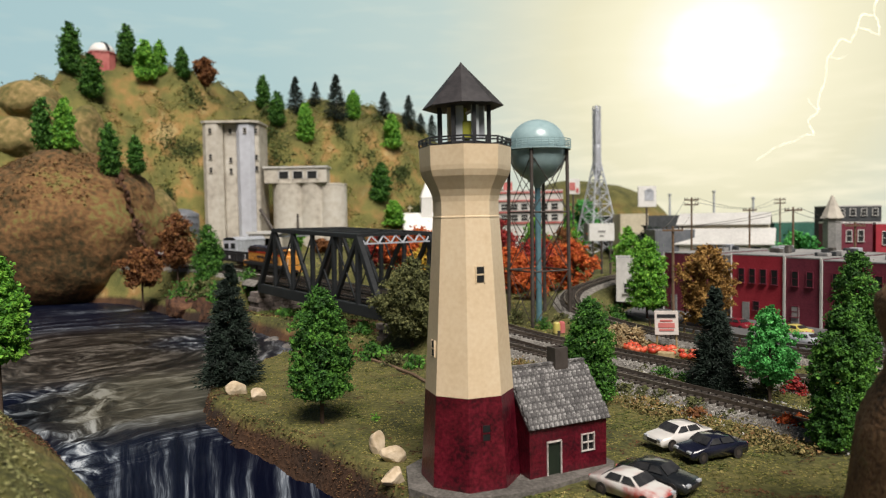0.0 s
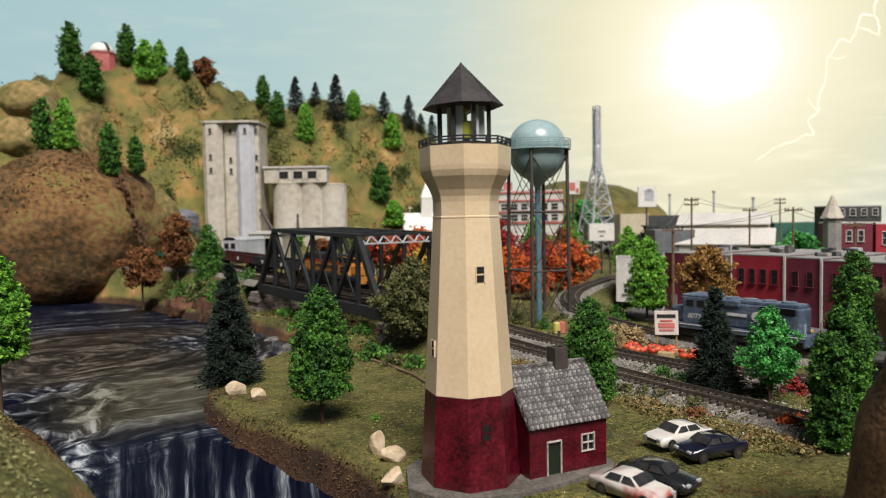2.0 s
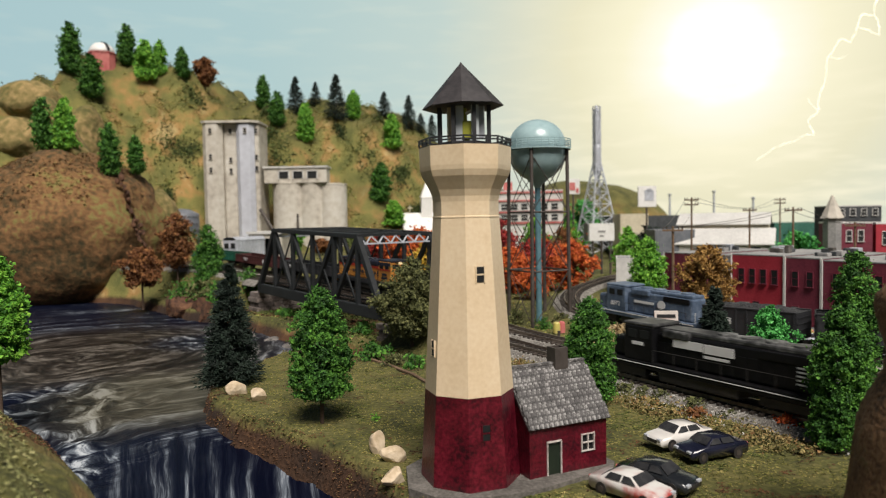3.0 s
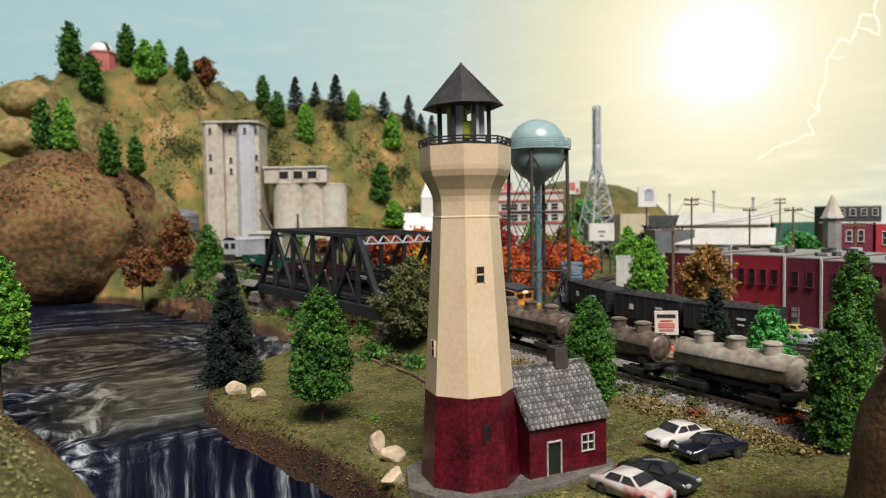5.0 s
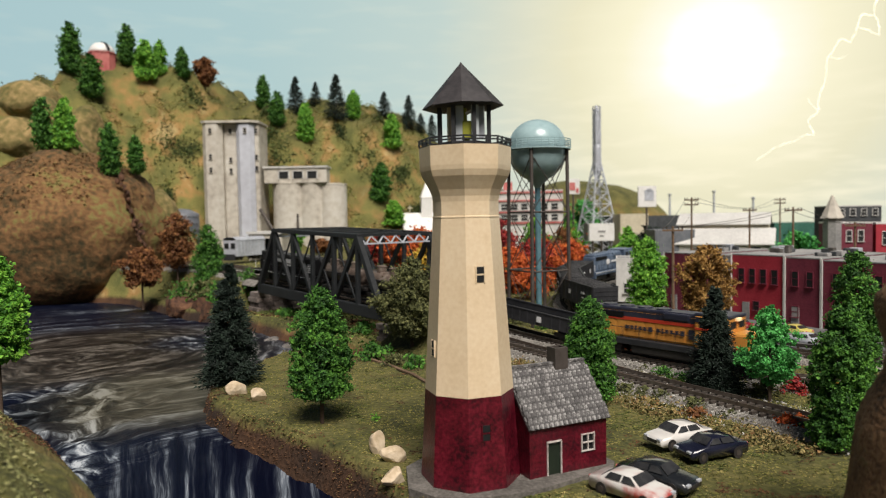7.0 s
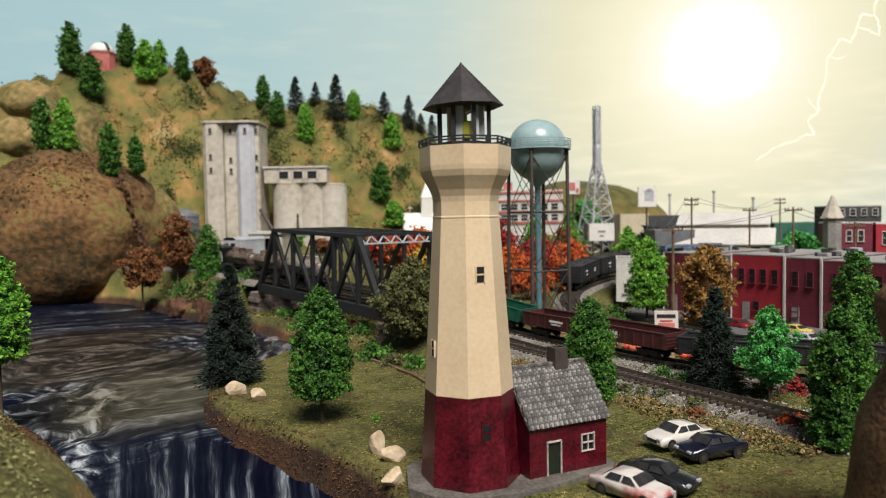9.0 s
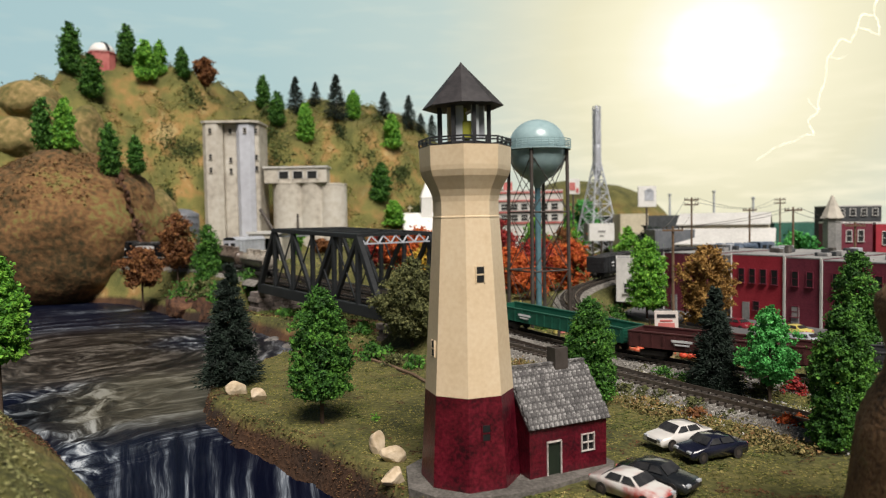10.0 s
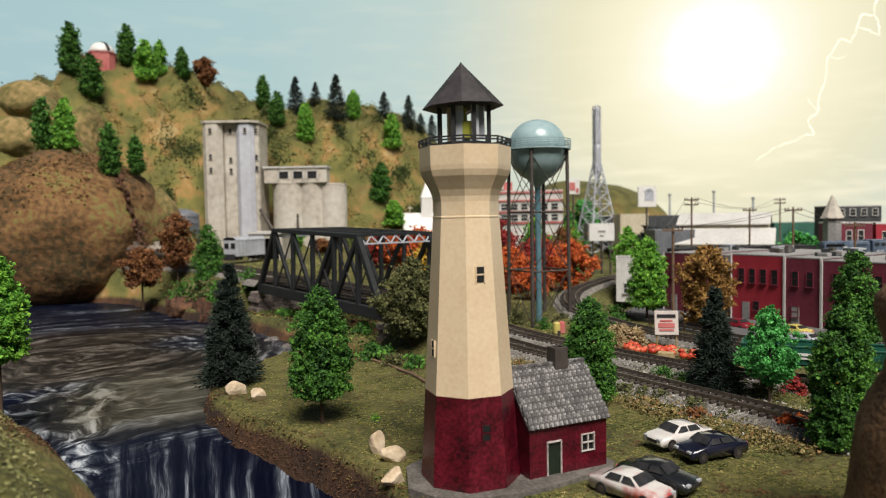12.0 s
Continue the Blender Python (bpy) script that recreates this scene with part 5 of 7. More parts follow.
def grain_elevator():
    """Tall headhouse with a row of silos and a gallery on them."""
    t = thing("grain_elevator", pose(-.696, 2.03, spot(-.62, 2.05) - .012), "weathered pale concrete grain elevator with tall tower and silos", "grain elevator")
    h = .368
    # tower of faceted bays
    for k, (x0, x1, y0, key) in enumerate(((0, .058, .0, "silo"), (.050, .106, .022, "silo"), (.098, .150, .004, "silo_blue"), (.146, .162, .020, "silo"))):
        bm = bmesh.new()
        w = x1 - x0
        ch = w * .22
        prism(bm, [(x0, y0 + ch), (x0 + ch, y0), (x1 - ch, y0), (x1, y0 + ch), (x1, .12), (x0, .12)], 0, h - .002 * k)
        part("tower_bay", bm, M[key], t)
    bm = bmesh.new()
    prism(bm, [(-.003, .008), (.012, -.003), (.146, -.001), (.165, .018), (.165, .124), (-.003, .124)], h, h + .006)
    part("tower_roof", bm, M["silo"], t)
    for x, y, zs in ((.026, 0, (.345, .270, .232)), (.078, .022, (.345, .262, .230)), (.126, .004, (.345,)), (.154, .020, (.345, .268, .235))):
        for z in zs:
            facade_window(t, (x, y, z), .009, .015, 0, M["silo"])
    # silos
    for sx, sr, top in ((.237, .053, .189), (.304, .046, .187), (.364, .043, .185)):
        bm = bmesh.new()
        lathe(bm, [(sr, 0), (sr, top), (sr + .001, top + .001), (sr + .001, top + .005), (sr - .010, top + .006)], 40)
        for v in bm.verts:
            v.co += Vector((sx, .088, 0))
        part("silo", bm, M["silo"], t)
    bm = bmesh.new()
    box(bm, (.262, .070, .215), (.185, .060, .044))
    gal = part("gallery", bm, M["silo"], t)
    bm = bmesh.new()
    box(bm, (.262, .070, .239), (.192, .068, .005))
    part("gallery_roof", bm, M["bldg_white"], gal)
    for k in range(3):
        bm = bmesh.new()
        box(bm, (.228 + k * .042, .0395, .216), (.028, .002, .020))
        part("gallery_window", bm, M["darkglass"], gal)
        bm = bmesh.new()
        for dx in (-.015, .015):
            box(bm, (.228 + k * .042 + dx, .0385, .216), (.003, .004, .026))
        box(bm, (.228 + k * .042, .0385, .228), (.033, .004, .003))
        part("gallery_frame", bm, M["bldg_white"], gal)
    bm = bmesh.new()
    rod(bm, (.163, .010, .115), (.215, -.035, .045), .005)
    part("spout", bm, M["legsteel"], t, "rusty loading spout")
    bm = bmesh.new()
    rod(bm, (.268, .030, 0), (.268, .030, .10), .003)
    part("downpipe", bm, M["legsteel"], t)
    return t


def loading_shed():
    t = thing("loading_shed", pose(-.475, 1.70, .045, 0, 0, -8), "grey loading shed with an arched opening", "shed")
    W, D, H = .085, .09, .072
    for x in (.004, W - .004):
        bm = bmesh.new()
        box(bm, (x, D / 2, H / 2), (.008, D, H))
        part("side_wall", bm, M["silo"], t)
    bm = bmesh.new()
    n = 12
    arch = [(W / 2 - (W / 2 - .010) * math.cos(math.pi * k / n), .040 + .022 * math.sin(math.pi * k / n)) for k in range(n + 1)]
    for k in range(n):
        (x0, z0), (x1, z1) = arch[k], arch[k + 1]
        vs = [bm.verts.new(p) for p in ((x0, 0, z0), (x1, 0, z1), (x1, 0, H), (x0, 0, H), (x0, .005, z0), (x1, .005, z1), (x1, .005, H), (x0, .005, H))]
        for q in ((0, 1, 2, 3), (5, 4, 7, 6), (0, 4, 5, 1)):
            bm.faces.new([vs[i] for i in q])
    part("arch_wall", bm, M["silo"], t)
    bm = bmesh.new()
    box(bm, (W / 2, D / 2, H + .003), (W + .008, D + .008, .006))
    part("roof", bm, M["bldg_white"], t)
    bm = bmesh.new()
    box(bm, (W / 2, D - .003, H / 2), (W - .018, .004, H))
    part("back_wall", bm, M["bldg_dark"], t)
    return t


def covered_hopper_car():
    """A parked pale grey covered car before the shed."""
    t = thing("covered_car", pose(-.462, 1.62, .060, 0, 0, 68), "pale grey covered railway car parked by the shed", "railway car")
    L, W, H = .105, .036, .036
    bm = bmesh.new()
    prism(bm, [(-L / 2, -W / 2), (L / 2, -W / 2), (L / 2, W / 2), (-L / 2, W / 2)], .010, .010 + H)
    part("body", bm, M["silver"], t)
    bm = bmesh.new()
    for k in range(7):
        a0, a1 = math.pi * k / 7, math.pi * (k + 1) / 7
        vs = [bm.verts.new((x, -W / 2 * 1.06 * math.cos(a), .010 + H + .008 * math.sin(a))) for a in (a0, a1) for x in (-L / 2 - .002, L / 2 + .002)]
        bm.faces.new((vs[0], vs[1], vs[3], vs[2]))
    part("roof", bm, M["silver"], t, "rounded pale roof")
    for k in range(9):
        for y in (-1, 1):
            bm = bmesh.new()
            box(bm, (-L / 2 + .006 + k * (L - .012) / 8, y * W / 2, .010 + H / 2), (.002, .002, H))
            part("rib", bm, M["silver"], t)
    for y in (-.009, .009):
        bm = bmesh.new()
        box(bm, (-L / 2 - .0006, y, .034), (.0012, .011, .012))
        part("end_window", bm, M["darkglass"], t)
    bm = bmesh.new()
    box(bm, (-L / 2 - .003, 0, .008), (.006, .030, .014), bevel=.001)
    part("end_platform", bm, M["gon_black"], t)
    trucks(t, L / 2 - .02, 2)
    return t


def water_tower():
    cx, cy = .1325, .965
    t = thing("water_tower", pose(cx, cy, 0), "pale teal riveted water tower on thin steel legs", "water tower")
    R, zc = .0385, .238
    bm = bmesh.new()
    pr = [(.004, zc - .050), (.006, zc - .045), (.013, zc - .040)]
    for k in range(9):
        a = -math.pi / 2 * (1 - k / 8) * .75
        pr.append((R * math.cos(a), zc + 1.02 * R * math.sin(a) - .001))
    pr.append((R, zc + .010))
    for k in range(1, 11):
        a = math.pi / 2 * k / 10
        pr.append((max(R * math.cos(a), .0006), zc + .010 + (R - .004) * math.sin(a)))
    lathe(bm, pr, 48)
    part("tank", bm, M["teal"], t, "pale teal domed tank", True)
    bm = bmesh.new()
    lathe(bm, [(R - .001, zc + .002), (R + .0072, zc + .002), (R + .0072, zc + .0040), (R - .001, zc + .0035)], 48, cap=False)
    walkway = part("walkway", bm, M["teal"], t)
    for k in range(32):
        a = k * math.tau / 32
        b = (k + 1) * math.tau / 32
        r = R + .0069
        bm = bmesh.new()
        rod(bm, (r * math.cos(a), r * math.sin(a), zc + .003), (r * math.cos(a), r * math.sin(a), zc + .0155), .0005, seg=5)
        for z in (.0070, .0098, .0126, .0155):
            rod(bm, (r * math.cos(a), r * math.sin(a), zc + z), (r * math.cos(b), r * math.sin(b), zc + z), .0006, seg=5)
        part("railing", bm, M["teal"], walkway)
    ang = [radians(a) for a in (251, 341, 71, 161)]
    top = [(.0405 * math.cos(a), .0405 * math.sin(a), zc + .002) for a in ang]
    foot = [(.0430 * math.cos(a), .0430 * math.sin(a), -.002) for a in ang]
    def on(k, z):
        u = (z + .002) / (zc + .004)
        return tuple(Vector(foot[k]).lerp(Vector(top[k]), u))
    for k in range(4):
        bm = bmesh.new()
        rod(bm, foot[k], top[k], .0028, .0024, 8)
        part("leg", bm, M["legsteel"], t, "dark weathered steel leg")
        for z in (.075, .155):
            bm = bmesh.new()
            rod(bm, on(k, z), on((k + 1) % 4, z), .0013, seg=6)
            part("strut", bm, M["legsteel"], t)
        for z0, z1 in ((.0, .075), (.075, .155), (.155, .232)):
            for a, b in ((k, (k + 1) % 4), ((k + 1) % 4, k)):
                bm = bmesh.new()
                rod(bm, on(a, z0), on(b, z1), .0006, seg=5)
                part("tie_rod", bm, M["legsteel"], t)
    bm = bmesh.new()
    rod(bm, (0, 0, -.002), (0, 0, zc - .044), .0042, seg=14)
    part("riser_pipe", bm, M["teal_pipe"], t, "teal blue riser pipe")
    return t


M["teal_pipe"] = mat("teal_blue_pipe_paint", [(.07, .16, .20), (.13, .25, .29)], .5, 150, .1, coarse=30)


def radio_tower():
    x, y, z = .534, 2.40, .02
    t = thing("lattice_tower", pose(x, y, z, 0, 0, 20), "tall silver lattice radio tower", "radio tower")
    n, H, w0, w1 = 12, .50, .060, .009
    def corner(k, u):
        w = w1 + (w0 - w1) * max(0, 1 - u / .62) ** 1.0 if u < .62 else w1
        return Vector(((-1, 1, 1, -1)[k] * w, (-1, -1, 1, 1)[k] * w, u * H))
    for k in range(4):
        bm = bmesh.new()
        rod(bm, corner(k, 0), corner(k, .62), .0030, .0026, 6)
        rod(bm, corner(k, .62), corner(k, 1), .0026, .0024, 6)
        part("leg", bm, M["silver"], t)
        for i in range(n):
            u0, u1 = i / n, (i + 1) / n
            bm = bmesh.new()
            rod(bm, corner(k, u0), corner((k + 1) % 4, u1), .0016, seg=5)
            rod(bm, corner((k + 1) % 4, u0), corner(k, u1), .0016, seg=5)
            rod(bm, corner(k, u1), corner((k + 1) % 4, u1), .0016, seg=5)
            part("bracing", bm, M["silver"], t)
    bm = bmesh.new()
    lathe(bm, [(.006, H * .50), (.0125, H * .56), (.0130, H * .72), (.0105, H * .74), (.0120, H * .90), (.0100, H * .95), (.0070, H * .985), (.0015, H * 1.01)], 8)
    part("mast", bm, M["silver"], t, "silver mast sleeve")
    return t


def billboard(x, y, zc, w, h, rz, face, label, legs=1, marks=(), side=0.0):
    z0 = spot(x, y)
    t = thing("billboard", pose(x, y, z0, 0, 0, rz), label, "billboard", "billboards")
    zc -= z0
    bm = bmesh.new()
    box(bm, (0, 0, zc), (w, .004, h), bevel=.0005)
    part("panel", bm, face, t)
    for mx, mz, mw, mh, key in marks:
        bm = bmesh.new()
        box(bm, (mx * w, -.0026, zc + mz * h), (mw * w, .0012, mh * h))
        part("print", bm, M[key], t)
    for k in range(legs):
        bm = bmesh.new()
        dx = 0 if legs == 1 else (k / (legs - 1) - .5) * w * .7
        rod(bm, (dx, .003, 0), (dx, .003, zc), .0028, seg=6)
        part("post", bm, M["legsteel"], t)
    if side:
        bm = bmesh.new()
        box(bm, (-w / 2 - .001, side / 2, zc), (.003, side, h))
        part("side_panel", bm, M["bldg_grey"], t, "grey planked side panel")
    return t


def utility_pole(x, y, z0, z1, rz, arms=1, mate="pole"):
    t = thing("utility_pole", pose(x, y, z0, 0, 0, rz), "brown wooden utility pole with crossarm and insulators", "utility pole", "utility poles")
    H = z1 - z0
    bm = bmesh.new()
    rod(bm, (0, 0, 0), (0, 0, H), .0024, .0018, 8)
    part("pole", bm, M[mate], t)
    for k in range(arms):
        arm = part("crossarm", bmesh.new(), M[mate], t)
        bm = bmesh.new()
        z = H - .006 - k * .010
        box(bm, (0, -.0024, z), (.030, .0026, .0028))
        part("beam", bm, M[mate], arm)
        for x in (-.0135, -.008, .008, .0135):
            bm = bmesh.new()
            rod(bm, (x, -.0024, z + .001), (x, -.0024, z + .0050), .0010, .0007, 6)
            part("insulator", bm, M["legsteel"], arm)
    return t


def wire(a, b, sag=.006, r=.0004):
    cu = bpy.data.curves.new("wire", "CURVE")
    cu.dimensions, cu.bevel_depth, cu.bevel_resolution = "3D", r, 0
    sp = cu.splines.new("POLY")
    sp.points.add(8)
    for k in range(9):
        u = k / 8
        p = Vector(a).lerp(Vector(b), u)
        sp.points[k].co = (p.x, p.y, p.z - sag * 4 * u * (1 - u), 1)
    cu.materials.append(M["legsteel"])
    o = new("overhead_wire", cu)
    return tagged(o, "thin dark overhead wire strung between utility poles", "wire", "overhead wires")


def brick_row():
    """The row of two-storey brick buildings along the street."""
    rz = math.degrees(math.atan2(-.196, .125))
    d = Vector((math.cos(radians(rz)), math.sin(radians(rz)), 0))
    o = Vector((.338, 1.058, 0.004))
    spec = ((.000, .062, .086, "bldg_maroon", "dark maroon brick two-storey building behind the street trees", ((.016, .058, .008, .016), (.044, .058, .008, .016))),
            (.116, .074, .0875, "bldg_red", "bright red brick two-storey building with four upper windows", ((.014, .060, .0085, .019), (.030, .060, .0085, .019), (.046, .060, .0085, .019), (.062, .060, .0085, .019), (.036, .020, .009, .012))),
            (.194, .044, .086, "bldg_maroon", "maroon brick two-storey building with two upper windows", ((.012, .060, .0085, .019), (.031, .060, .0085, .019), (.012, .018, .009, .014))),
            (.242, .080, .084, "bldg_maroon", "dark red brick end building of the row", ((.016, .060, .009, .019), (.040, .060, .009, .019), (.064, .060, .009, .019))))
    for s, w, h, key, label, wins in spec:
        p = o + d * s
        t = block("brick_building", pose(p.x, p.y, p.z, 0, 0, rz), label, "building", w, .17, h, M[key], M["bldg_grey"], wins, M["bldg_maroon"], group="street row", parapet=.0014)
        for x in (-.0012, w + .0012):
            bm = bmesh.new()
            box(bm, (x, -.0012, h / 2 + .001), (.0010, .0024, h + .002))
            part("corner_strip", bm, M["bldg_white"], t, "white corner strip")
        bm = bmesh.new()
        box(bm, (w * .28, -.0004, .012), (.0105, .0012, .024))
        part("door", bm, M["bldg_grey"], t, "pale grey door")
        rng = random.Random(int(s * 1000))
        for k in range(8):
            bm = bmesh.new()
            a, b, c = rng.uniform(.006, .018), rng.uniform(.006, .012), rng.uniform(.004, .009)
            box(bm, (rng.uniform(.01, w - .01), rng.uniform(.02, .13), h + .0012 + c / 2), (a, b, c), bevel=.0008)
            part("roof_vent", bm, M[rng.choice(["bldg_grey", "silver", "concrete", "bldg_dark", "bldg_dark"])], t)
        bm = bmesh.new()
        box(bm, (w * .6, .06, h + .006), (.006, .008, .012), bevel=.0005)
        part("chimney", bm, M["concrete"], t)
    p = o + d * .064
    block("link_building", pose(p.x + .018, p.y + .014, p.z, 0, 0, rz), "low grey rendered building between the brick ones", "building", .050, .15, .082, M["bldg_grey"], M["bldg_grey"], ())


def model_car(x, y, rz, body, label, L=.0520, W=.0205, z=None, stain=False, group="cars parked by the lighthouse"):
    """A small die-cast saloon, nose to +x."""
    z = spot(x, y) if z is None else z
    t = thing("toy_car", pose(x, y, z + .0002, 0, 0, rz), label, "car", group)
    t.scale = (.82, .84, .90)
    k = L / .052
    prof = [(-.0260, .0045), (-.0262, .0085), (-.0250, .0105), (-.0170, .0112), (-.0110, .0152), (-.0020, .0160), (.0050, .0152), (.0120, .0108), (.0220, .0096), (.0255, .0078), (.0262, .0045), (.0240, .0030), (-.0240, .0030)]
    bm = bmesh.new()
    rows = []
    for w, sh in ((-1, .90), (-.86, 1.0), (.86, 1.0), (1, .90)):
        row = []
        for px, pz in prof:
            inw = 1.0 if pz < .0115 else 1 - (pz - .0115) * 55
            row.append(bm.verts.new((px * k * (1 if abs(w) < .9 else .985), w * W / 2 * inw, .003 + (pz - .003) * (1 if abs(w) < .9 else .95))))
        rows.append(row)
    n = len(prof)
    for a, b in zip(rows, rows[1:]):
        for i in range(n):
            bm.faces.new((a[i], a[(i + 1) % n], b[(i + 1) % n], b[i]))
    bm.faces.new(rows[0][::-1])
    bm.faces.new(rows[-1])
    bmesh.ops.bevel(bm, geom=[e for e in bm.edges if e.calc_face_angle(0) > .5], offset=.0009, segments=3, affect="EDGES")
    part("body", bm, body, t, "", True)
    # glass
    def slab(nm, pts):
        bm = bmesh.new()
        vs = [bm.verts.new(p) for p in pts]
        bm.faces.new(vs)
        r = bmesh.ops.extrude_face_region(bm, geom=bm.faces[:])
        nv = [v for v in r["geom"] if isinstance(v, bmesh.types.BMVert)]
        bm.normal_update()
        for v in nv:
            v.co += (Vector(pts[1]) - Vector(pts[0])).cross(Vector(pts[2]) - Vector(pts[0])).normalized() * .0004
        part(nm, bm, M["carglass"], t)
    yw = W / 2
    slab("windshield", [(.0118 * k, -yw * .84, .0114), (.0118 * k, yw * .84, .0114), (.0056 * k, yw * .70, .0154), (.0056 * k, -yw * .70, .0154)])
    slab("rear_window", [(-.0164 * k, yw * .84, .0118), (-.0164 * k, -yw * .84, .0118), (-.0114 * k, -yw * .70, .0152), (-.0114 * k, yw * .70, .0152)])
    for s in (-1, 1):
        for x0, x1, u0, u1 in ((-.0008, .0096, .0002, .0048), (-.0128, -.0020, -.0098, -.0014)):
            pts = [(x0 * k, s * yw * .985, .0116), (x1 * k, s * yw * .985, .0116), (u1 * k, s * yw * .80, .0150), (u0 * k, s * yw * .80, .0150)]
            slab("side_window", pts if s < 0 else pts[::-1])
    for x in (-.0160, .0155):
        for s in (-1, 1):
            wh = part("wheel", bmesh.new(), M["truck"], t)
            bm = bmesh.new()
            rod(bm, (x * k, s * (yw - .0028), .0040), (x * k, s * (yw + .0004), .0040), .0040, seg=16)
            part("tyre", bm, M["truck"], wh)
            bm = bmesh.new()
            rod(bm, (x * k, s * (yw + .0002), .0040), (x * k, s * (yw + .0007), .0040), .0020, seg=12)
            part("rim", bm, M["legsteel"], wh)
    for s in (-1, 1):
        bm = bmesh.new()
        box(bm, (.0252 * k, s * yw * .68, .0078), (.0022, .0042, .0018), bevel=.0004)
        part("headlight", bm, M["silver"], t)
        bm = bmesh.new()
        box(bm, (-.0258 * k, s * yw * .70, .0090), (.0012, .0040, .0018), bevel=.0003)
        part("tail_light", bm, M["pink"], t)
    bm = bmesh.new()
    box(bm, (.0258 * k, 0, .0062), (.0014, W * .5, .0022), bevel=.0003)
    part("grille", bm, M["truck"], t)
    return t


M["carglass"] = mat("smoked_car_glass", [(.02, .02, .022), (.06, .06, .06)], .08, 100, 0, coat=.5)
M["car_white"] = mat("pearl_white_car_paint", [(.62, .59, .56), (.72, .70, .67)], .2, 80, 0, coat=.6)
M["car_navy"] = mat("dark_navy_car_paint", [(.008, .009, .02), (.015, .016, .032)], .2, 80, 0, coat=.8)
M["car_black"] = mat("black_car_paint", [(.008, .009, .011), (.016, .018, .02)], .25, 80, 0, coat=.6)
M["car_stained"] = mat("white_and_red_livery", [(.62, .60, .58), (.60, .58, .56), (.56, .46, .44), (.40, .06, .05)], .3, 90, 0, coat=.4, coarse=60)
M["car_red"] = mat("dark_red_car_paint", [(.16, .01, .02), (.24, .02, .03)], .3, 80, 0, coat=.5)
M["car_yellow"] = mat("yellow_car_paint", [(.5, .42, .1), (.6, .52, .2)], .3, 80, 0)


def boulder(x, y, s, rz, seed, label="smooth tan boulder lying on the turf", key="rock", z=None, name="boulder", sink=.25, group="boulders"):
    z = spot(x, y) if z is None else z
    rng = random.Random(seed)
    bm = bmesh.new()
    bmesh.ops.create_icosphere(bm, subdivisions=3, radius=1)
    cuts = [(Vector((rng.gauss(0, 1), rng.gauss(0, 1), rng.gauss(0, .8))).normalized(), rng.uniform(.50, .80)) for k in range(11)]
    for v in bm.verts:
        p = v.co.copy()
        for nrm, dd in cuts:
            e = p.dot(nrm) - dd
            if e > 0:
                p -= nrm * e * .97
        p *= 1 + .05 * noise.noise(p * 3 + Vector((seed, 0, 0)))
        v.co = Vector((p.x * s[0], p.y * s[1], p.z * s[2]))
    t = part(name, bm, M[key], None, "", False)
    t.matrix_basis = pose(x, y, z + s[2] * (1 - sink) - s[2] * .25, rng.uniform(-12, 12), rng.uniform(-12, 12), rz)
    return tagged(t, label, "rock", group)


def bush(x, y, r, h, leaf, label, n=260, size=None, z=None, name="bush"):
    z = spot(x, y) if z is None else z
    t = thing(name, pose(x, y, z - .001), label, "shrub", "shrubs")
    bm = bmesh.new()
    for k in range(4):
        rod(bm, (0, 0, 0), (r * .5 * math.cos(k * 1.6), r * .5 * math.sin(k * 1.6), h * .6), r * .05, r * .02, 4)
    part("stems", bm, M["trunk"], t)
    foliage("leaves", PROF["round"], 0, h, r, n, size or r * .13, M[leaf], t, int(x * 9973) % 1000 + int(y * 991), lump=.3, shell=.3)
    return t


M["bankrock"] = mat("reddish_brown_bank_rock", [(.03, .014, .008), (.08, .036, .019), (.14, .065, .032)], .9, 120, .8, coarse=30, depth=.003)
M["riverrock"] = mat("dull_grey_river_rock", [(.06, .055, .05), (.14, .13, .12), (.22, .2, .19)], .8, 120, .6, coarse=30, depth=.003)


# ---- things in place ----
lay_track("near", "brown weathered rails on dark sleepers in grey ballast, next to the lighthouse lawn", True, (.06, .33))
lay_track("mid", "brown weathered rails on dark sleepers crossing the truss bridge", True, (.06, .31))
lay_track("far", "weathered curved rails on dark sleepers beside the street", False, (0, 0))
lighthouse()
keepers_house()
# the slab under both
bm = bmesh.new()
prism(bm, [(-.021, .372), (-.006, .359), (.016, .3565), (.045, .364), (.097, .3985), (.100, .408), (.082, .442), (.040, .432), (-.012, .424), (-.024, .405)], -.006, .0032)
tagged(part("stone_slab", bm, M["concrete"], None), "thin grey concrete slab under the lighthouse and house", "slab", kind="structure")
truss_bridge()
pier(-.262, 1.188, .14, .035, -.05, .032, 39)
pier(-.020, .880, .14, .030, -.05, .022, 39)

tree("column", "leaf_green", -.091, .505, .100, .0235, "leafy mid green columnar tree on the lawn", trunk=.20, n=19000, size=.0013)
tree("cone", "leaf_pine", -.197, .635, .112, .0260, "dark bristly pine at the river bank", n=20000, trunk=.03, size=.0026)
tree("oak", "leaf_olive", -.037, .784, .104, .042, "spreading olive green bushy tree", n=13000, size=.0021, trunk=.12)
tree("column", "leaf_green", .113, .538, .085, .0205, "dense green columnar tree behind the small house", n=19000, size=.0013, trunk=.04)
tree("cone", "leaf_pine", .2236, .572, .090 - spot(.2236, .572), .0215, "very dark bristly pine between the tracks", n=19000, trunk=.02, size=.0022)
tree("shaggy", "leaf_emerald", .254, .539, .078 - spot(.254, .539), .0225, "bright emerald leafy tree beside the track", n=11000, size=.0014, trunk=.22)
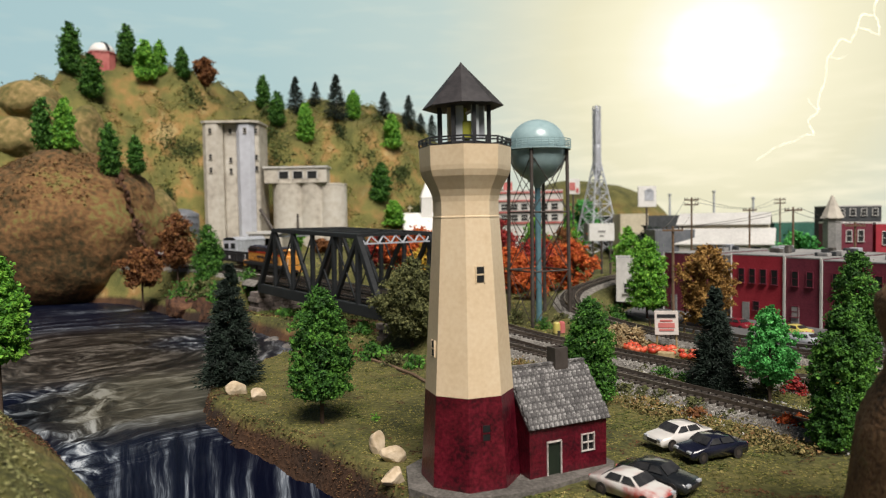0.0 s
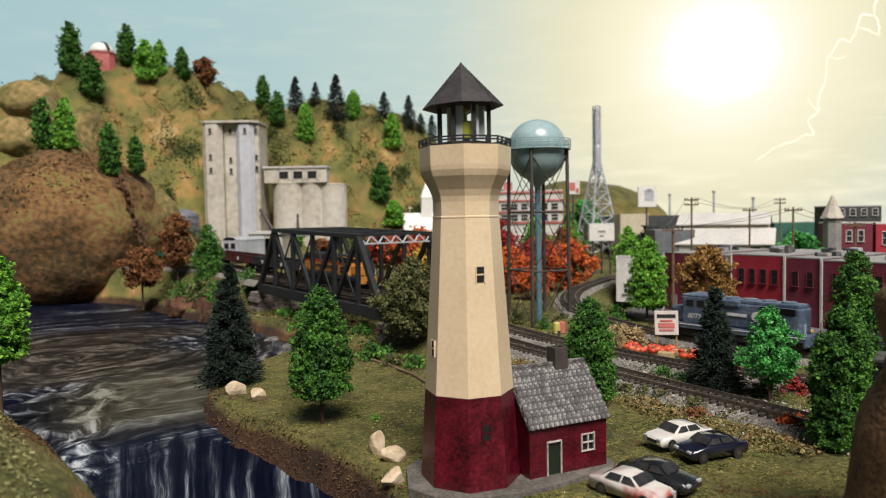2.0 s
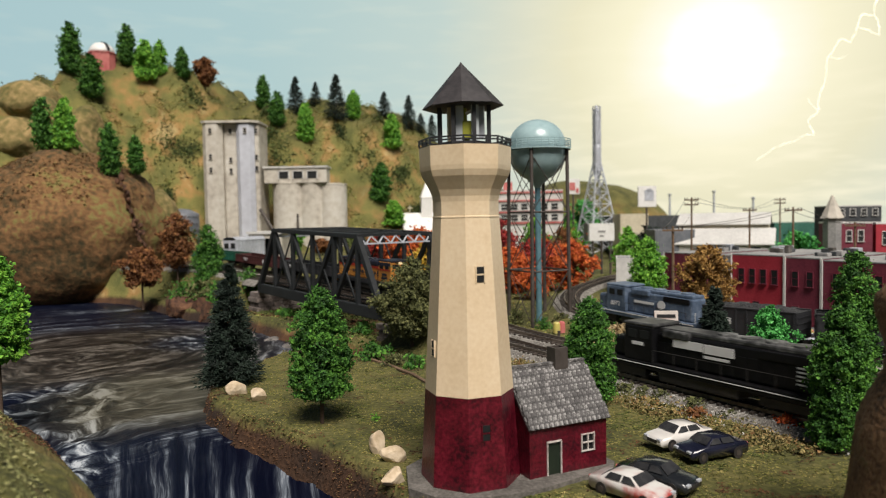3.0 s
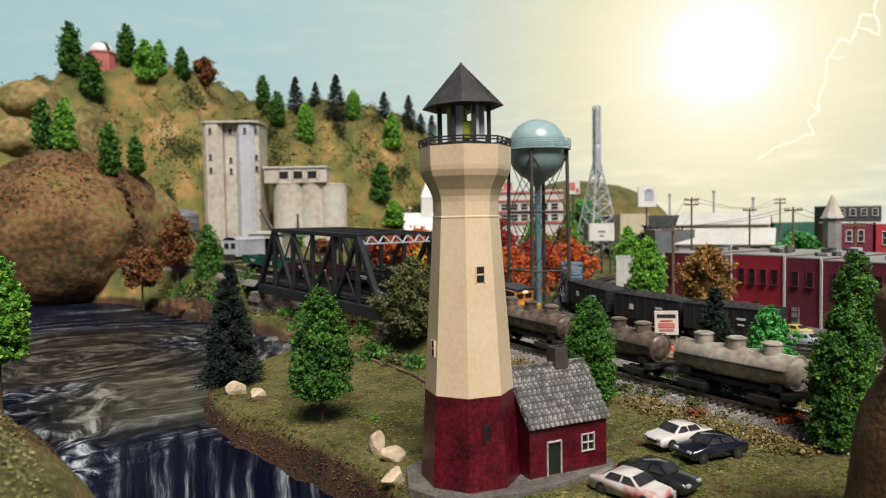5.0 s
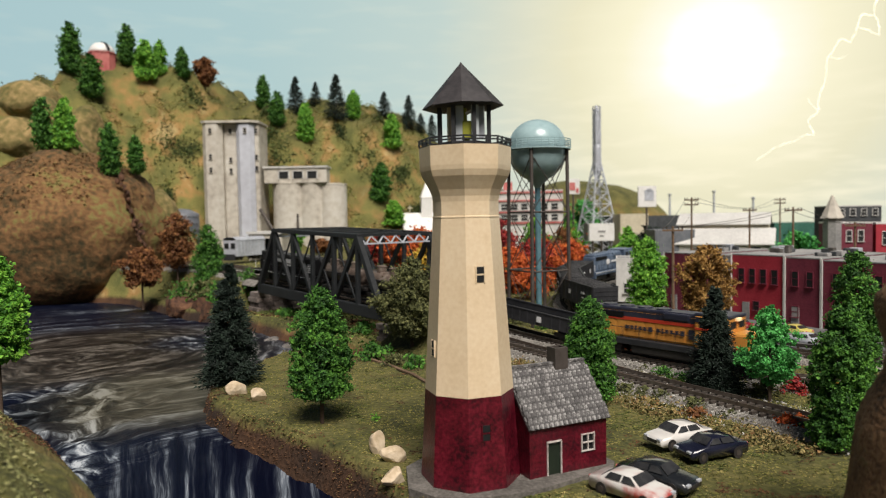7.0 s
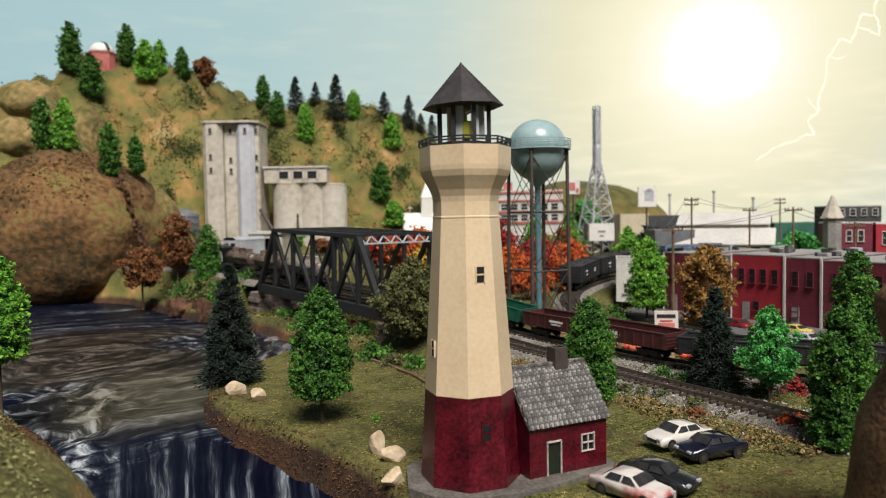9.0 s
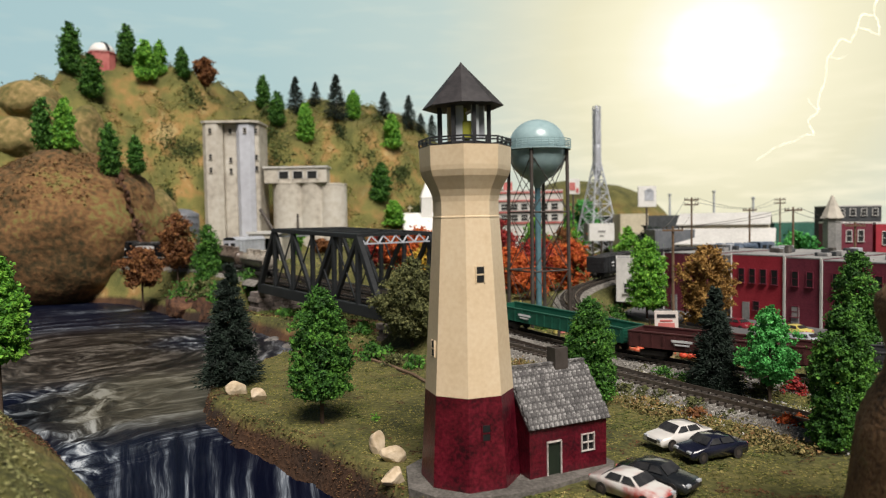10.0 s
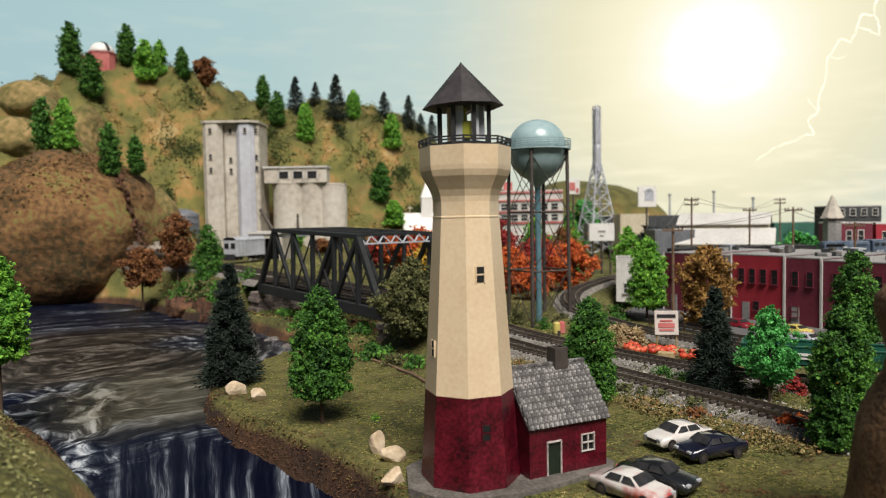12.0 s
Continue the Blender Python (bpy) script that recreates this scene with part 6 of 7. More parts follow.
tree("column", "leaf_green", .246, .426, .0905, .0205, "tall dense green columnar tree by the ballast", n=22000, size=.0013, trunk=.02)
tree("column", "leaf_green", .382, .641, .110, .0225, "rounded mid green tree among the tracks", n=14000, size=.0017, trunk=.08)
tree("column", "leaf_bright", .283, .965, .118, .027, "tall bright green street tree", n=12000, size=.0021)
tree("round", "leaf_ochre", .333, .880, .108, .0315, "rounded ochre autumn tree at the street", n=12000, size=.0022, trunk=.10)
tree("column", "leaf_bright", -.352, .545, .131, .0215, "bright green tree on the river bank by the knoll", n=12000, size=.0019, trunk=.36)
tree("round", "leaf_rust", -.565, 1.300, .112, .036, "rust brown layered tree on the shore", n=4500, size=.0034, z=-.012, trunk=.42)
tree("round", "leaf_rust", -.521, 1.36, .165 - spot(-.521, 1.36), .032, "rust brown autumn tree below the silos", n=4500, size=.0034, trunk=.40)
tree("column", "leaf_green", -.448, 1.325, .142 - spot(-.448, 1.325), .030, "dense green columnar tree beside the line", n=6000, size=.0028, trunk=.04)

# hillside trees: style, leaf, x, y, height, radius
for st, lf, x, y, h, r, lab in (
        ("column", "leaf_green", -1.177, 2.24, .155, .036, "dark green columnar tree on the hilltop"), ("column", "leaf_green", -1.049, 2.36, .134, .032, "dark green columnar tree on the hilltop"),
        ("column", "leaf_bright", -.981, 2.34, .132, .036, "bright green columnar tree on the hilltop"), ("column", "leaf_bright", -.950, 2.39, .118, .026, "bright green columnar tree on the hilltop"),
        ("column", "leaf_green", -.872, 2.38, .100, .026, "small green columnar tree on the hilltop"), ("round", "leaf_rust", -.815, 2.44, .108, .036, "rounded brown autumn tree on the hilltop"),
        ("column", "leaf_green", -1.093, 2.20, .130, .038, "green columnar tree on the hill slope"), ("column", "leaf_bright", -.838, 1.56, .112, .026, "bright green tree on the rounded bluff"),
        ("column", "leaf_green", -.890, 1.57, .114, .027, "green tree on the rounded bluff"), ("column", "leaf_green", -.728, 1.535, .110, .024, "green columnar tree at the bluff's edge"), ("column", "leaf_green", -.700, 1.60, .085, .020, "green columnar tree at the bluff's edge"),
        ("column", "leaf_green", -.619, 2.45, .108, .026, "green columnar tree on the ridge"), ("column", "leaf_green", -.555, 2.38, .112, .030, "green columnar tree on the ridge"),
        ("column", "leaf_bright", -.454, 2.35, .124, .030, "bright green tree on the hillside"), ("cone", "leaf_pine", -.513, 2.49, .136, .034, "dark pine on the ridge"),
        ("cone", "leaf_pine", -.448, 2.52, .082, .022, "small dark pine on the ridge"), ("cone", "leaf_pine", -.361, 2.43, .160, .038, "dark pine on the ridge"), ("column", "leaf_bright", -.307, 2.47, .100, .028, "bright green tree on the ridge"),
        ("cone", "leaf_pine", -.202, 2.52, .092, .028, "dark pine on the ridge"), ("cone", "leaf_pine", -.117, 2.57, .128, .030, "dark pine on the ridge"), ("cone", "leaf_pine", -.074, 2.59, .075, .022, "small dark pine on the ridge"),
        ("cone", "leaf_pine", -.034, 2.69, .095, .024, "small dark pine on the ridge"), ("column", "leaf_bright", -.170, 2.42, .116, .034, "bright green tree on the hillside"), ("column", "leaf_green", -.199, 2.28, .124, .036, "green tree at the foot of the hill"),
        ("column", "leaf_bright", -.155, 2.22, .080, .034, "bright green tree near the white chapel"), ("round", "leaf_bright", -.425, 1.95, .070, .034, "round bright green shrub tree by the silos"), ("round", "leaf_rust", -.33, 1.90, .045, .030, "low rust brown shrub tree by the silos")):
    zt = .315 if y < 1.59 and x < -.8 else .255 if y < 1.56 else .262 if y < 1.61 else None
    tree(st, lf, x, y, h, r * (1.15 if st == "cone" else .9), lab, n=4500, size=r * (.11 if st == "cone" else .14), z=zt, share=st + lf, trunk=.05 if st != "round" else .15)

# red, orange and yellow trees behind the tracks
for lf, x, y, h, r in (("leaf_orange", .255, 1.36, .095, .050), ("leaf_crimson", .175, 1.40, .100, .050), ("leaf_orange", .125, 1.34, .090, .048), ("leaf_crimson", .110, 1.46, .11, .05), ("leaf_orange", .215, 1.50, .10, .05), ("leaf_rust", .28, 1.62, .115, .04),
                       ("leaf_orange", .160, 1.24, .060, .035), ("leaf_orange", -.085, 1.30, .070, .035), ("leaf_yellow", -.030, 1.28, .075, .034), ("leaf_crimson", -.125, 1.36, .070, .038), ("leaf_orange", -.05, 1.38, .075, .04)):
    tree("round", lf, x, y, h, r, {"leaf_orange": "flaming orange autumn tree", "leaf_crimson": "deep crimson autumn tree", "leaf_rust": "rust brown autumn tree", "leaf_yellow": "golden yellow autumn tree"}[lf] + " behind the tracks", n=2200, size=.0044, share="wide" + lf, trunk=.14)
# greens of the town
for st, lf, x, y, h, r in (("column", "leaf_bright", .43, 1.62, .115, .032), ("column", "leaf_bright", .32, 1.75, .13, .034), ("round", "leaf_pine", .62, 2.05, .11, .055), ("round", "leaf_bright", .75, 1.95, .09, .04), ("column", "leaf_bright", .24, 1.80, .13, .035), ("round", "leaf_emerald", .82, 1.62, .10, .045), ("round", "leaf_emerald", .52, 2.6, .17, .06)):
    tree(st, lf, x, y, h, r, "green tree among the town buildings", n=1900, size=r * .15, share=st + lf + "town", trunk=.08)

grain_elevator()
loading_shed()
covered_hopper_car()
water_tower()
radio_tower()
brick_row()

t = thing("slate_tank", pose(-.722, 1.93, .094), "dark slate storage tank below the hill", "storage tank")
bm = bmesh.new()
lathe(bm, [(.046, -.06), (.046, .075), (.043, .080), (.020, .090), (.002, .093)], 28)
part("shell", bm, M["tank_slate"], t, "", True)
bm = bmesh.new()
for k in range(4):
    lathe(bm, [(.0465, .012 + k * .019), (.0475, .013 + k * .019), (.0465, .014 + k * .019)], 28, cap=False)
part("hoop", bm, M["tank_slate"], t)

# white chapel
t = gable_house("chapel", pose(-.115, 2.19, spot(-.07, 2.2) - .008, 0, 0, 8), "plain white wooden chapel with cross and steeple", "chapel", .120, .15, .050, .112, M["white"], M["white"], ((.072, .028, .016, .016),), "x")
bm = bmesh.new()
box(bm, (.075, .075, .105), (.038, .038, .12))
st = part("steeple", bm, M["white"], t)
bm = bmesh.new()
lathe(bm, [(.029, .165), (.002, .215)], 4, math.pi / 4)
for v in bm.verts:
    v.co += Vector((.075, .075, 0))
part("spire", bm, M["white"], st)
bm = bmesh.new()
box(bm, (.020, .070, .128), (.003, .003, .026))
box(bm, (.020, .070, .132), (.016, .003, .003))
part("cross", bm, M["bldg_cream"], t)

# town behind the water tower
wins = [(.022 + k * .033, .060 + j * .036, .024, .022) for k in range(6) for j in range(2)]
t = block("office_building", pose(.185, 2.32, .085, 0, 0, -4), "white and red banded three-storey office building", "building", .215, .12, .148, M["bldg_white"], M["bldg_white"], wins, M["bldg_white"])
for z in (.042, .078, .116, .143):
    bm = bmesh.new()
    box(bm, (.1075, -.002, z), (.214, .0036, .005))
    part("red_band", bm, M["pink"], t, "faded red band")
bm = bmesh.new()
box(bm, (.035, .05, .165), (.03, .03, .03))
part("roof_house", bm, M["pink"], t)
block("low_store", pose(.15, 1.86, .015, 0, 0, -6), "low white flat-roofed store", "building", .115, .10, .075, M["bldg_white"], M["bldg_white"], ((.030, .028, .038, .030), (.082, .028, .038, .030)))
block("low_store", pose(.575, 2.25, .02, 0, 0, 0), "pale low building under the far hill", "building", .09, .10, .128, M["bldg_cream"], M["bldg_white"], ())

# pale building at the curve
block("corner_building", pose(.277, 1.112, .010, 0, 0, -14), "plain pale grey two-storey building by the curve", "building", .088, .075, .068, M["bldg_white"], M["bldg_grey"], ((.018, .022, .013, .016),), parapet=.002)

billboard(.400, 1.75, .106, .062, .044, -4, M["white"], "white billboard with small dark print on posts", 3, ((0, .05, .30, .10, "bldg_grey"), (0, -.2, .18, .06, "bldg_grey")), .09)
billboard(.588, 2.00, .200, .055, .060, 8, M["white"], "white billboard with a pale grey picture", 1, ((.1, .05, .5, .5, "silver"), (.1, .30, .25, .15, "silver")))
billboard(.377, 2.00, .232, .036, .044, 4, M["white"], "white billboard with a red diamond", 1, ((-.1, 0, .45, .5, "pink"), (.3, -.25, .2, .3, "pink")))

# works and houses at the back
gable_house("warehouse", pose(.655, 1.93, .02, 0, 0, -27), "cream warehouse with pale roof and ribbon windows", "warehouse", .225, .13, .098, .126, M["bldg_cream"], M["bldg_white"], [(.024 + k * .052 + j * .016, .084, .012, .010) for k in range(4) for j in range(2)])
gable_house("warehouse", pose(.60, 1.80, .02, 0, 0, -27), "lower pale shed before the warehouse", "warehouse", .23, .09, .052, .086, M["bldg_white"], M["bldg_white"], [(.05, .035, .02, .012), (.19, .035, .03, .02)])
block("dark_works", pose(.60, 2.5, .02, 0, 0, 0), "long dark factory hall", "factory", .52, .2, .120, M["bldg_dark"], M["bldg_dark"], ())
block("dark_works", pose(.55, 1.80, .02, 0, 0, -5), "dark grey hall with a sloping roof", "factory", .10, .12, .085, M["tank_slate"], M["bldg_grey"], ())
block("green_works", pose(1.05, 2.2, .02, 0, 0, 0), "green roofed factory hall", "factory", .22, .2, .090, M["green_roof"], M["green_roof"], ())
t = block("mansard_house", pose(1.04, 1.85, .02, 0, 0, -6), "dark mansard house with pale dormers", "house", .12, .12, .140, M["bldg_dark"], M["bldg_dark"], [(.02 + k * .028, .125, .014, .018) for k in range(4)], M["bldg_white"])
t = block("turret_house", pose(.905, 1.585, .02, 0, 0, -8), "red brick house with white windows beside a turret", "house", .070, .12, .100, M["bldg_maroon"], M["bldg_white"], ((.020, .072, .012, .026), (.045, .072, .012, .026)), M["white"])
bm = bmesh.new()
lathe(bm, [(.020, 0), (.020, .112), (.023, .114)], 8)
for v in bm.verts:
    v.co.x -= .016
tu = part("turret", bm, M["bldg_grey"], t, "grey octagonal turret")
bm = bmesh.new()
lathe(bm, [(.026, .113), (.002, .165)], 8)
for v in bm.verts:
    v.co.x -= .016
part("turret_roof", bm, M["silo"], tu)
block("red_terrace", pose(.985, 1.58, .02, 0, 0, -8), "vivid red terrace with tall white windows", "house", .14, .12, .098, M["bldg_red"], M["bldg_dark"], [(.018 + k * .024, .066, .010, .030) for k in range(5)], M["white"])
for x, y, z1 in ((.98, 3.0, .225), (1.17, 3.0, .235), (1.25, 2.8, .20)):
    t = thing("smokestack", pose(x, y, 0), "thin grey factory smokestack", "smokestack", "smokestacks")
    bm = bmesh.new()
    lathe(bm, [(.006, 0), (.004, z1), (.007, z1 + .004), (.007, z1 + .010), (.003, z1 + .010)], 12)
    part("shaft", bm, M["silver"], t)

# poles and wires
P = [(.341, 1.03, .004, .131), (.537, 1.50, .01, .184), (.715, 1.62, .01, .160), (.97, 2.0, .01, .190), (.655, 1.30, .01, .158), (.700, 1.18, .01, .130)]
for k, (x, y, z0, z1) in enumerate(P):
    utility_pole(x, y, z0, z1, -20 - 10 * (k % 2), 2 if k in (1, 3) else 1)
for a, b in ((0, 4), (1, 2), (2, 3), (4, 5), (1, 0)):
    for dx in (-.013, .013):
        wire((P[a][0] + dx, P[a][1], P[a][3] - .002), (P[b][0] + dx, P[b][1], P[b][3] - .002))

# observatory
zz = spot(-1.10, 2.30)
t = thing("observatory", pose(-1.120, 2.335, zz + .026, 0, 0, 0), "small red brick observatory with a white slit dome", "observatory")
bm = bmesh.new()
lathe(bm, [(.043, -.05), (.043, .034), (.045, .035), (.045, .038)], 10)
part("wall", bm, M["pink"], t, "red brick wall")
bm = bmesh.new()
lathe(bm, [(.041 * math.cos(a), .038 + .036 * math.sin(a)) for a in np.linspace(0, 1.5, 9)], 24)
part("dome", bm, M["white"], t, "white dome", True)
bm = bmesh.new()
for k in range(6):
    a0, a1 = .1 + k * .22, .1 + (k + 1) * .22
    beam(bm, (.042 * math.cos(a0) * .8, -.042 * math.cos(a0) * .6, .038 + .037 * math.sin(a0)), (.042 * math.cos(a1) * .8, -.042 * math.cos(a1) * .6, .038 + .037 * math.sin(a1)), .010, .002)
part("slit", bm, M["black"], t, "dark dome slit")

# cars
model_car(.149, .441, 204, M["car_white"], "pearl white model saloon parked on the turf")
model_car(.161, .418, 200, M["car_navy"], "dark navy model saloon parked on the turf")
model_car(.1155, .375, -46, M["car_black"], "black model saloon parked beside the slab")
model_car(.097, .360, -48, M["car_stained"], "white model saloon with red patches beside the slab")
model_car(.374, .886, 118, M["car_red"], "dark red model coupe parked on the street", group="cars on the street")
model_car(.420, .832, 118, M["car_yellow"], "yellow model car on the street", group="cars on the street")
model_car(.402, .772, 118, M["silver"], "silver model car on the street", group="cars on the street")

# boulders
boulder(-.180, .596, (.0105, .0075, .0075), 20, 1)
boulder(-.157, .575, (.0085, .0070, .0070), -30, 2)
boulder(-.044, .440, (.0055, .0065, .0105), 30, 3, "upright tan rock slab on the lawn")
boulder(-.034, .424, (.0095, .0075, .0070), -20, 4)
boulder(-.030, .388, (.0085, .0060, .0065), 30, 6)
boulder(.004, .351, (.010, .006, .003), 10, 7, "flat pale stone by the slab")

# thin edging along the back of the lawn, and a sprig
bm = bmesh.new()
edge = [(-0.1190, 0.7774), (-0.0899, 0.7456), (-0.0556, 0.6961), (-0.0308, 0.6507), (-0.0116, 0.6089)]
for (x0, y0), (x1, y1) in zip(edge, edge[1:]):
    rod(bm, (x0, y0, spot(x0, y0) + .0016), (x1, y1, spot(x1, y1) + .0016), .0017, .0016, 7)
tagged(part("lawn_edging", bm, M["pole"], None), "thin reddish brown edging along the back of the lawn", "edging")
bush(-0.0516, 0.5049, .0045, .0065, "leaf_bright", "tiny bright green sprig on the lawn", n=60, size=.0011)

# brown cut bank rocks by the pool
for k, (x, y, a, b, c) in enumerate(((-.462, 1.235, .030, .022, .030), (-.425, 1.205, .020, .018, .028), (-.405, 1.185, .022, .018, .024), (-.495, 1.275, .028, .022, .026), (-.365, 1.150, .026, .018, .014), (-.30, 1.02, .022, .014, .008), (-.245, .985, .018, .012, .007), (-.21, .93, .020, .012, .006), (-.17, .90, .018, .014, .007), (-.13, .86, .020, .012, .006))):
    boulder(x, y, (a, b, c), 37 * k, 40 + k, "dark reddish brown rock in the cut bank" if k < 5 else "dull grey river bed rock under the bridge", "bankrock" if k < 5 else "riverrock", z=-.022 if k < 5 else -.026, sink=.2, group="bank rocks")

# street between the far line and the row
bm = bmesh.new()
prism(bm, [(.300, .88), (.345, .79), (.395, .70), (.48, .655), (1.5, .64), (1.5, .74), (.62, .76), (.50, .83), (.405, .955), (.345, 1.05), (.300, 1.09), (.262, 1.02)], -.006, .0045)
tagged(part("road", bm, M["asphalt"], None), "worn grey asphalt street before the brick row", "road", kind="structure")

# guard rail along the far line
t = thing("guard_rail", pose(0, 0, 0), "low dark timber guard rail along the street", "guard rail")
gp = [Vector((.268, .905, 0)), Vector((.300, .835, 0)), Vector((.330, .775, 0)), Vector((.365, .715, 0)), Vector((.42, .672, 0)), Vector((.52, .645, 0))]
bm = bmesh.new()
for a, b in zip(gp, gp[1:]):
    beam(bm, a + Vector((0, 0, .0115)), b + Vector((0, 0, .0115)), .0014, .0035)
part("rail", bm, M["legsteel"], t)
for a, b in zip(gp, gp[1:]):
    for k in range(5):
        p = a.lerp(b, k / 5)
        bm = bmesh.new()
        rod(bm, p + Vector((.0012, 0, -.002)), p + Vector((.0012, 0, .013)), .0013, seg=6)
        part("post", bm, M["pole"], t)

# pumpkin stand
M["pumpkin"] = mat("red_orange_pumpkin_skin", [(.42, .035, .02), (.58, .07, .03), (.62, .16, .08)], .45, 200, .1, vary="object")
M["sign_white"] = mat("faded_white_sign", [(.55, .50, .46), (.66, .60, .56)], .6, 200, .1)
bm = bmesh.new()
lathe(bm, [(.0006, -.0026), (.0030, -.0024), (.0042, -.0004), (.0038, .0016), (.0020, .0027), (.0006, .0024)], 16)
for v in bm.verts:
    a = math.atan2(v.co.y, v.co.x)
    k = 1 + .07 * math.cos(8 * a)
    v.co.x *= k
    v.co.y *= k
body = part("pumpkin", bm, M["pumpkin"], None, "", True)
tagged(body, "small glossy red-orange pumpkin heaped on the straw", "pumpkin", "pumpkin heap")
bm = bmesh.new()
rod(bm, (0, 0, .0024), (.0005, 0, .0042), .0006, .0004, 6)
part("stem", bm, M["pole"], body)
rng = random.Random(11)
body.matrix_basis = pose(.205, .725, .0075)
for k in range(34):
    u = rng.random()
    x, y = .196 + .052 * u + rng.uniform(-.008, .008), .742 - .042 * u + rng.uniform(-.012, .016)
    o = copy_thing(body, pose(x, y, .0068 + rng.uniform(0, .003), rng.uniform(-20, 20), rng.uniform(-20, 20), rng.uniform(0, 360)))
    o.scale = (rng.uniform(.75, 1.25),) * 3
for x, y in ((.226, .705), (.243, .716)):
    bm = bmesh.new()
    box(bm, (0, 0, .004), (.016, .008, .008), bevel=.0012)
    o = part("hay_bale", bm, M["straw"], None)
    o.matrix_basis = pose(x, y, spot(x, y), 0, 0, -30)
    tagged(o, "pale straw bale at the pumpkin heap", "hay bale", "hay bales")
t = thing("sign_board", pose(.240, .745, .004, -6, -1, -14), "faded white pumpkin stand signboard on two legs", "sign")
bm = bmesh.new()
box(bm, (0, 0, .028), (.0245, .004, .0260), bevel=.0004)
part("board", bm, M["sign_white"], t)
for z, w, hh, key in ((.0355, .019, .0035, "black"), (.0305, .013, .0018, "pink"), (.0255, .017, .0050, "pink"), (.0205, .015, .0020, "pink")):
    bm = bmesh.new()
    box(bm, (0, -.0023, z), (w, .0008, hh))
    part("print", bm, M[key], t)
for x in (-.010, .010):
    bm = bmesh.new()
    rod(bm, (x, .001, -.003), (x, .001, .018), .0011, seg=6)
    part("leg", bm, M["straw"], t)
for x, y in ((.172, .735), (.206, .755), (.180, .775), (.135, .815), (.155, .80)):
    bm = bmesh.new()
    rod(bm, (0, 0, -.003), (0, 0, .0125), .0020, .0018, 8)
    o = part("bollard", bm, M["sleeper"], None)
    o.matrix_basis = pose(x, y, spot(x, y) + .001)
    tagged(o, "short dark wooden post by the track", "post", "trackside posts")
for x, y, key, lab in ((.141, .868, "car_yellow", "yellow"), (.163, .862, "leaf_emerald", "bright green"), (.148, .872, "pink", "red")):
    bm = bmesh.new()
    lathe(bm, [(.0042, 0), (.0046, .006), (.0042, .0125), (.0030, .014)], 14)
    o = part("barrel", bm, M[key], None)
    o.matrix_basis = pose(x, y, spot(x, y) + .001)
    tagged(o, lab + " little barrel under the water tower", "barrel", "barrels")

# shrubs under the line at the bridge end
for x, y, r, top, lf, lab in ((-.343, 1.22, .028, .066, "leaf_green", "soft green shrub at the end of the bridge"), (-.389, 1.215, .034, .040, "leaf_green", "green shrub over the cut bank"), (-.440, 1.25, .040, .044, "leaf_olive", "olive shrub over the cut bank"), (-.475, 1.275, .036, .042, "leaf_green", "green shrub over the cut bank"),
                              (-.305, 1.175, .024, .026, "leaf_olive", "olive shrub below the bridge"), (-.150, .975, .020, .016, "leaf_olive", "olive shrub below the bridge"), (-.105, .90, .018, .016, "leaf_green", "green shrub below the bridge"), (-.19, 1.06, .022, .016, "leaf_olive", "olive shrub below the bridge"), (-.245, 1.07, .018, .014, "leaf_green", "green shrub below the bridge")):
    bush(x, y, r, max(top - spot(x, y), .012), lf, lab, n=700, size=max(.0018, r * .085))
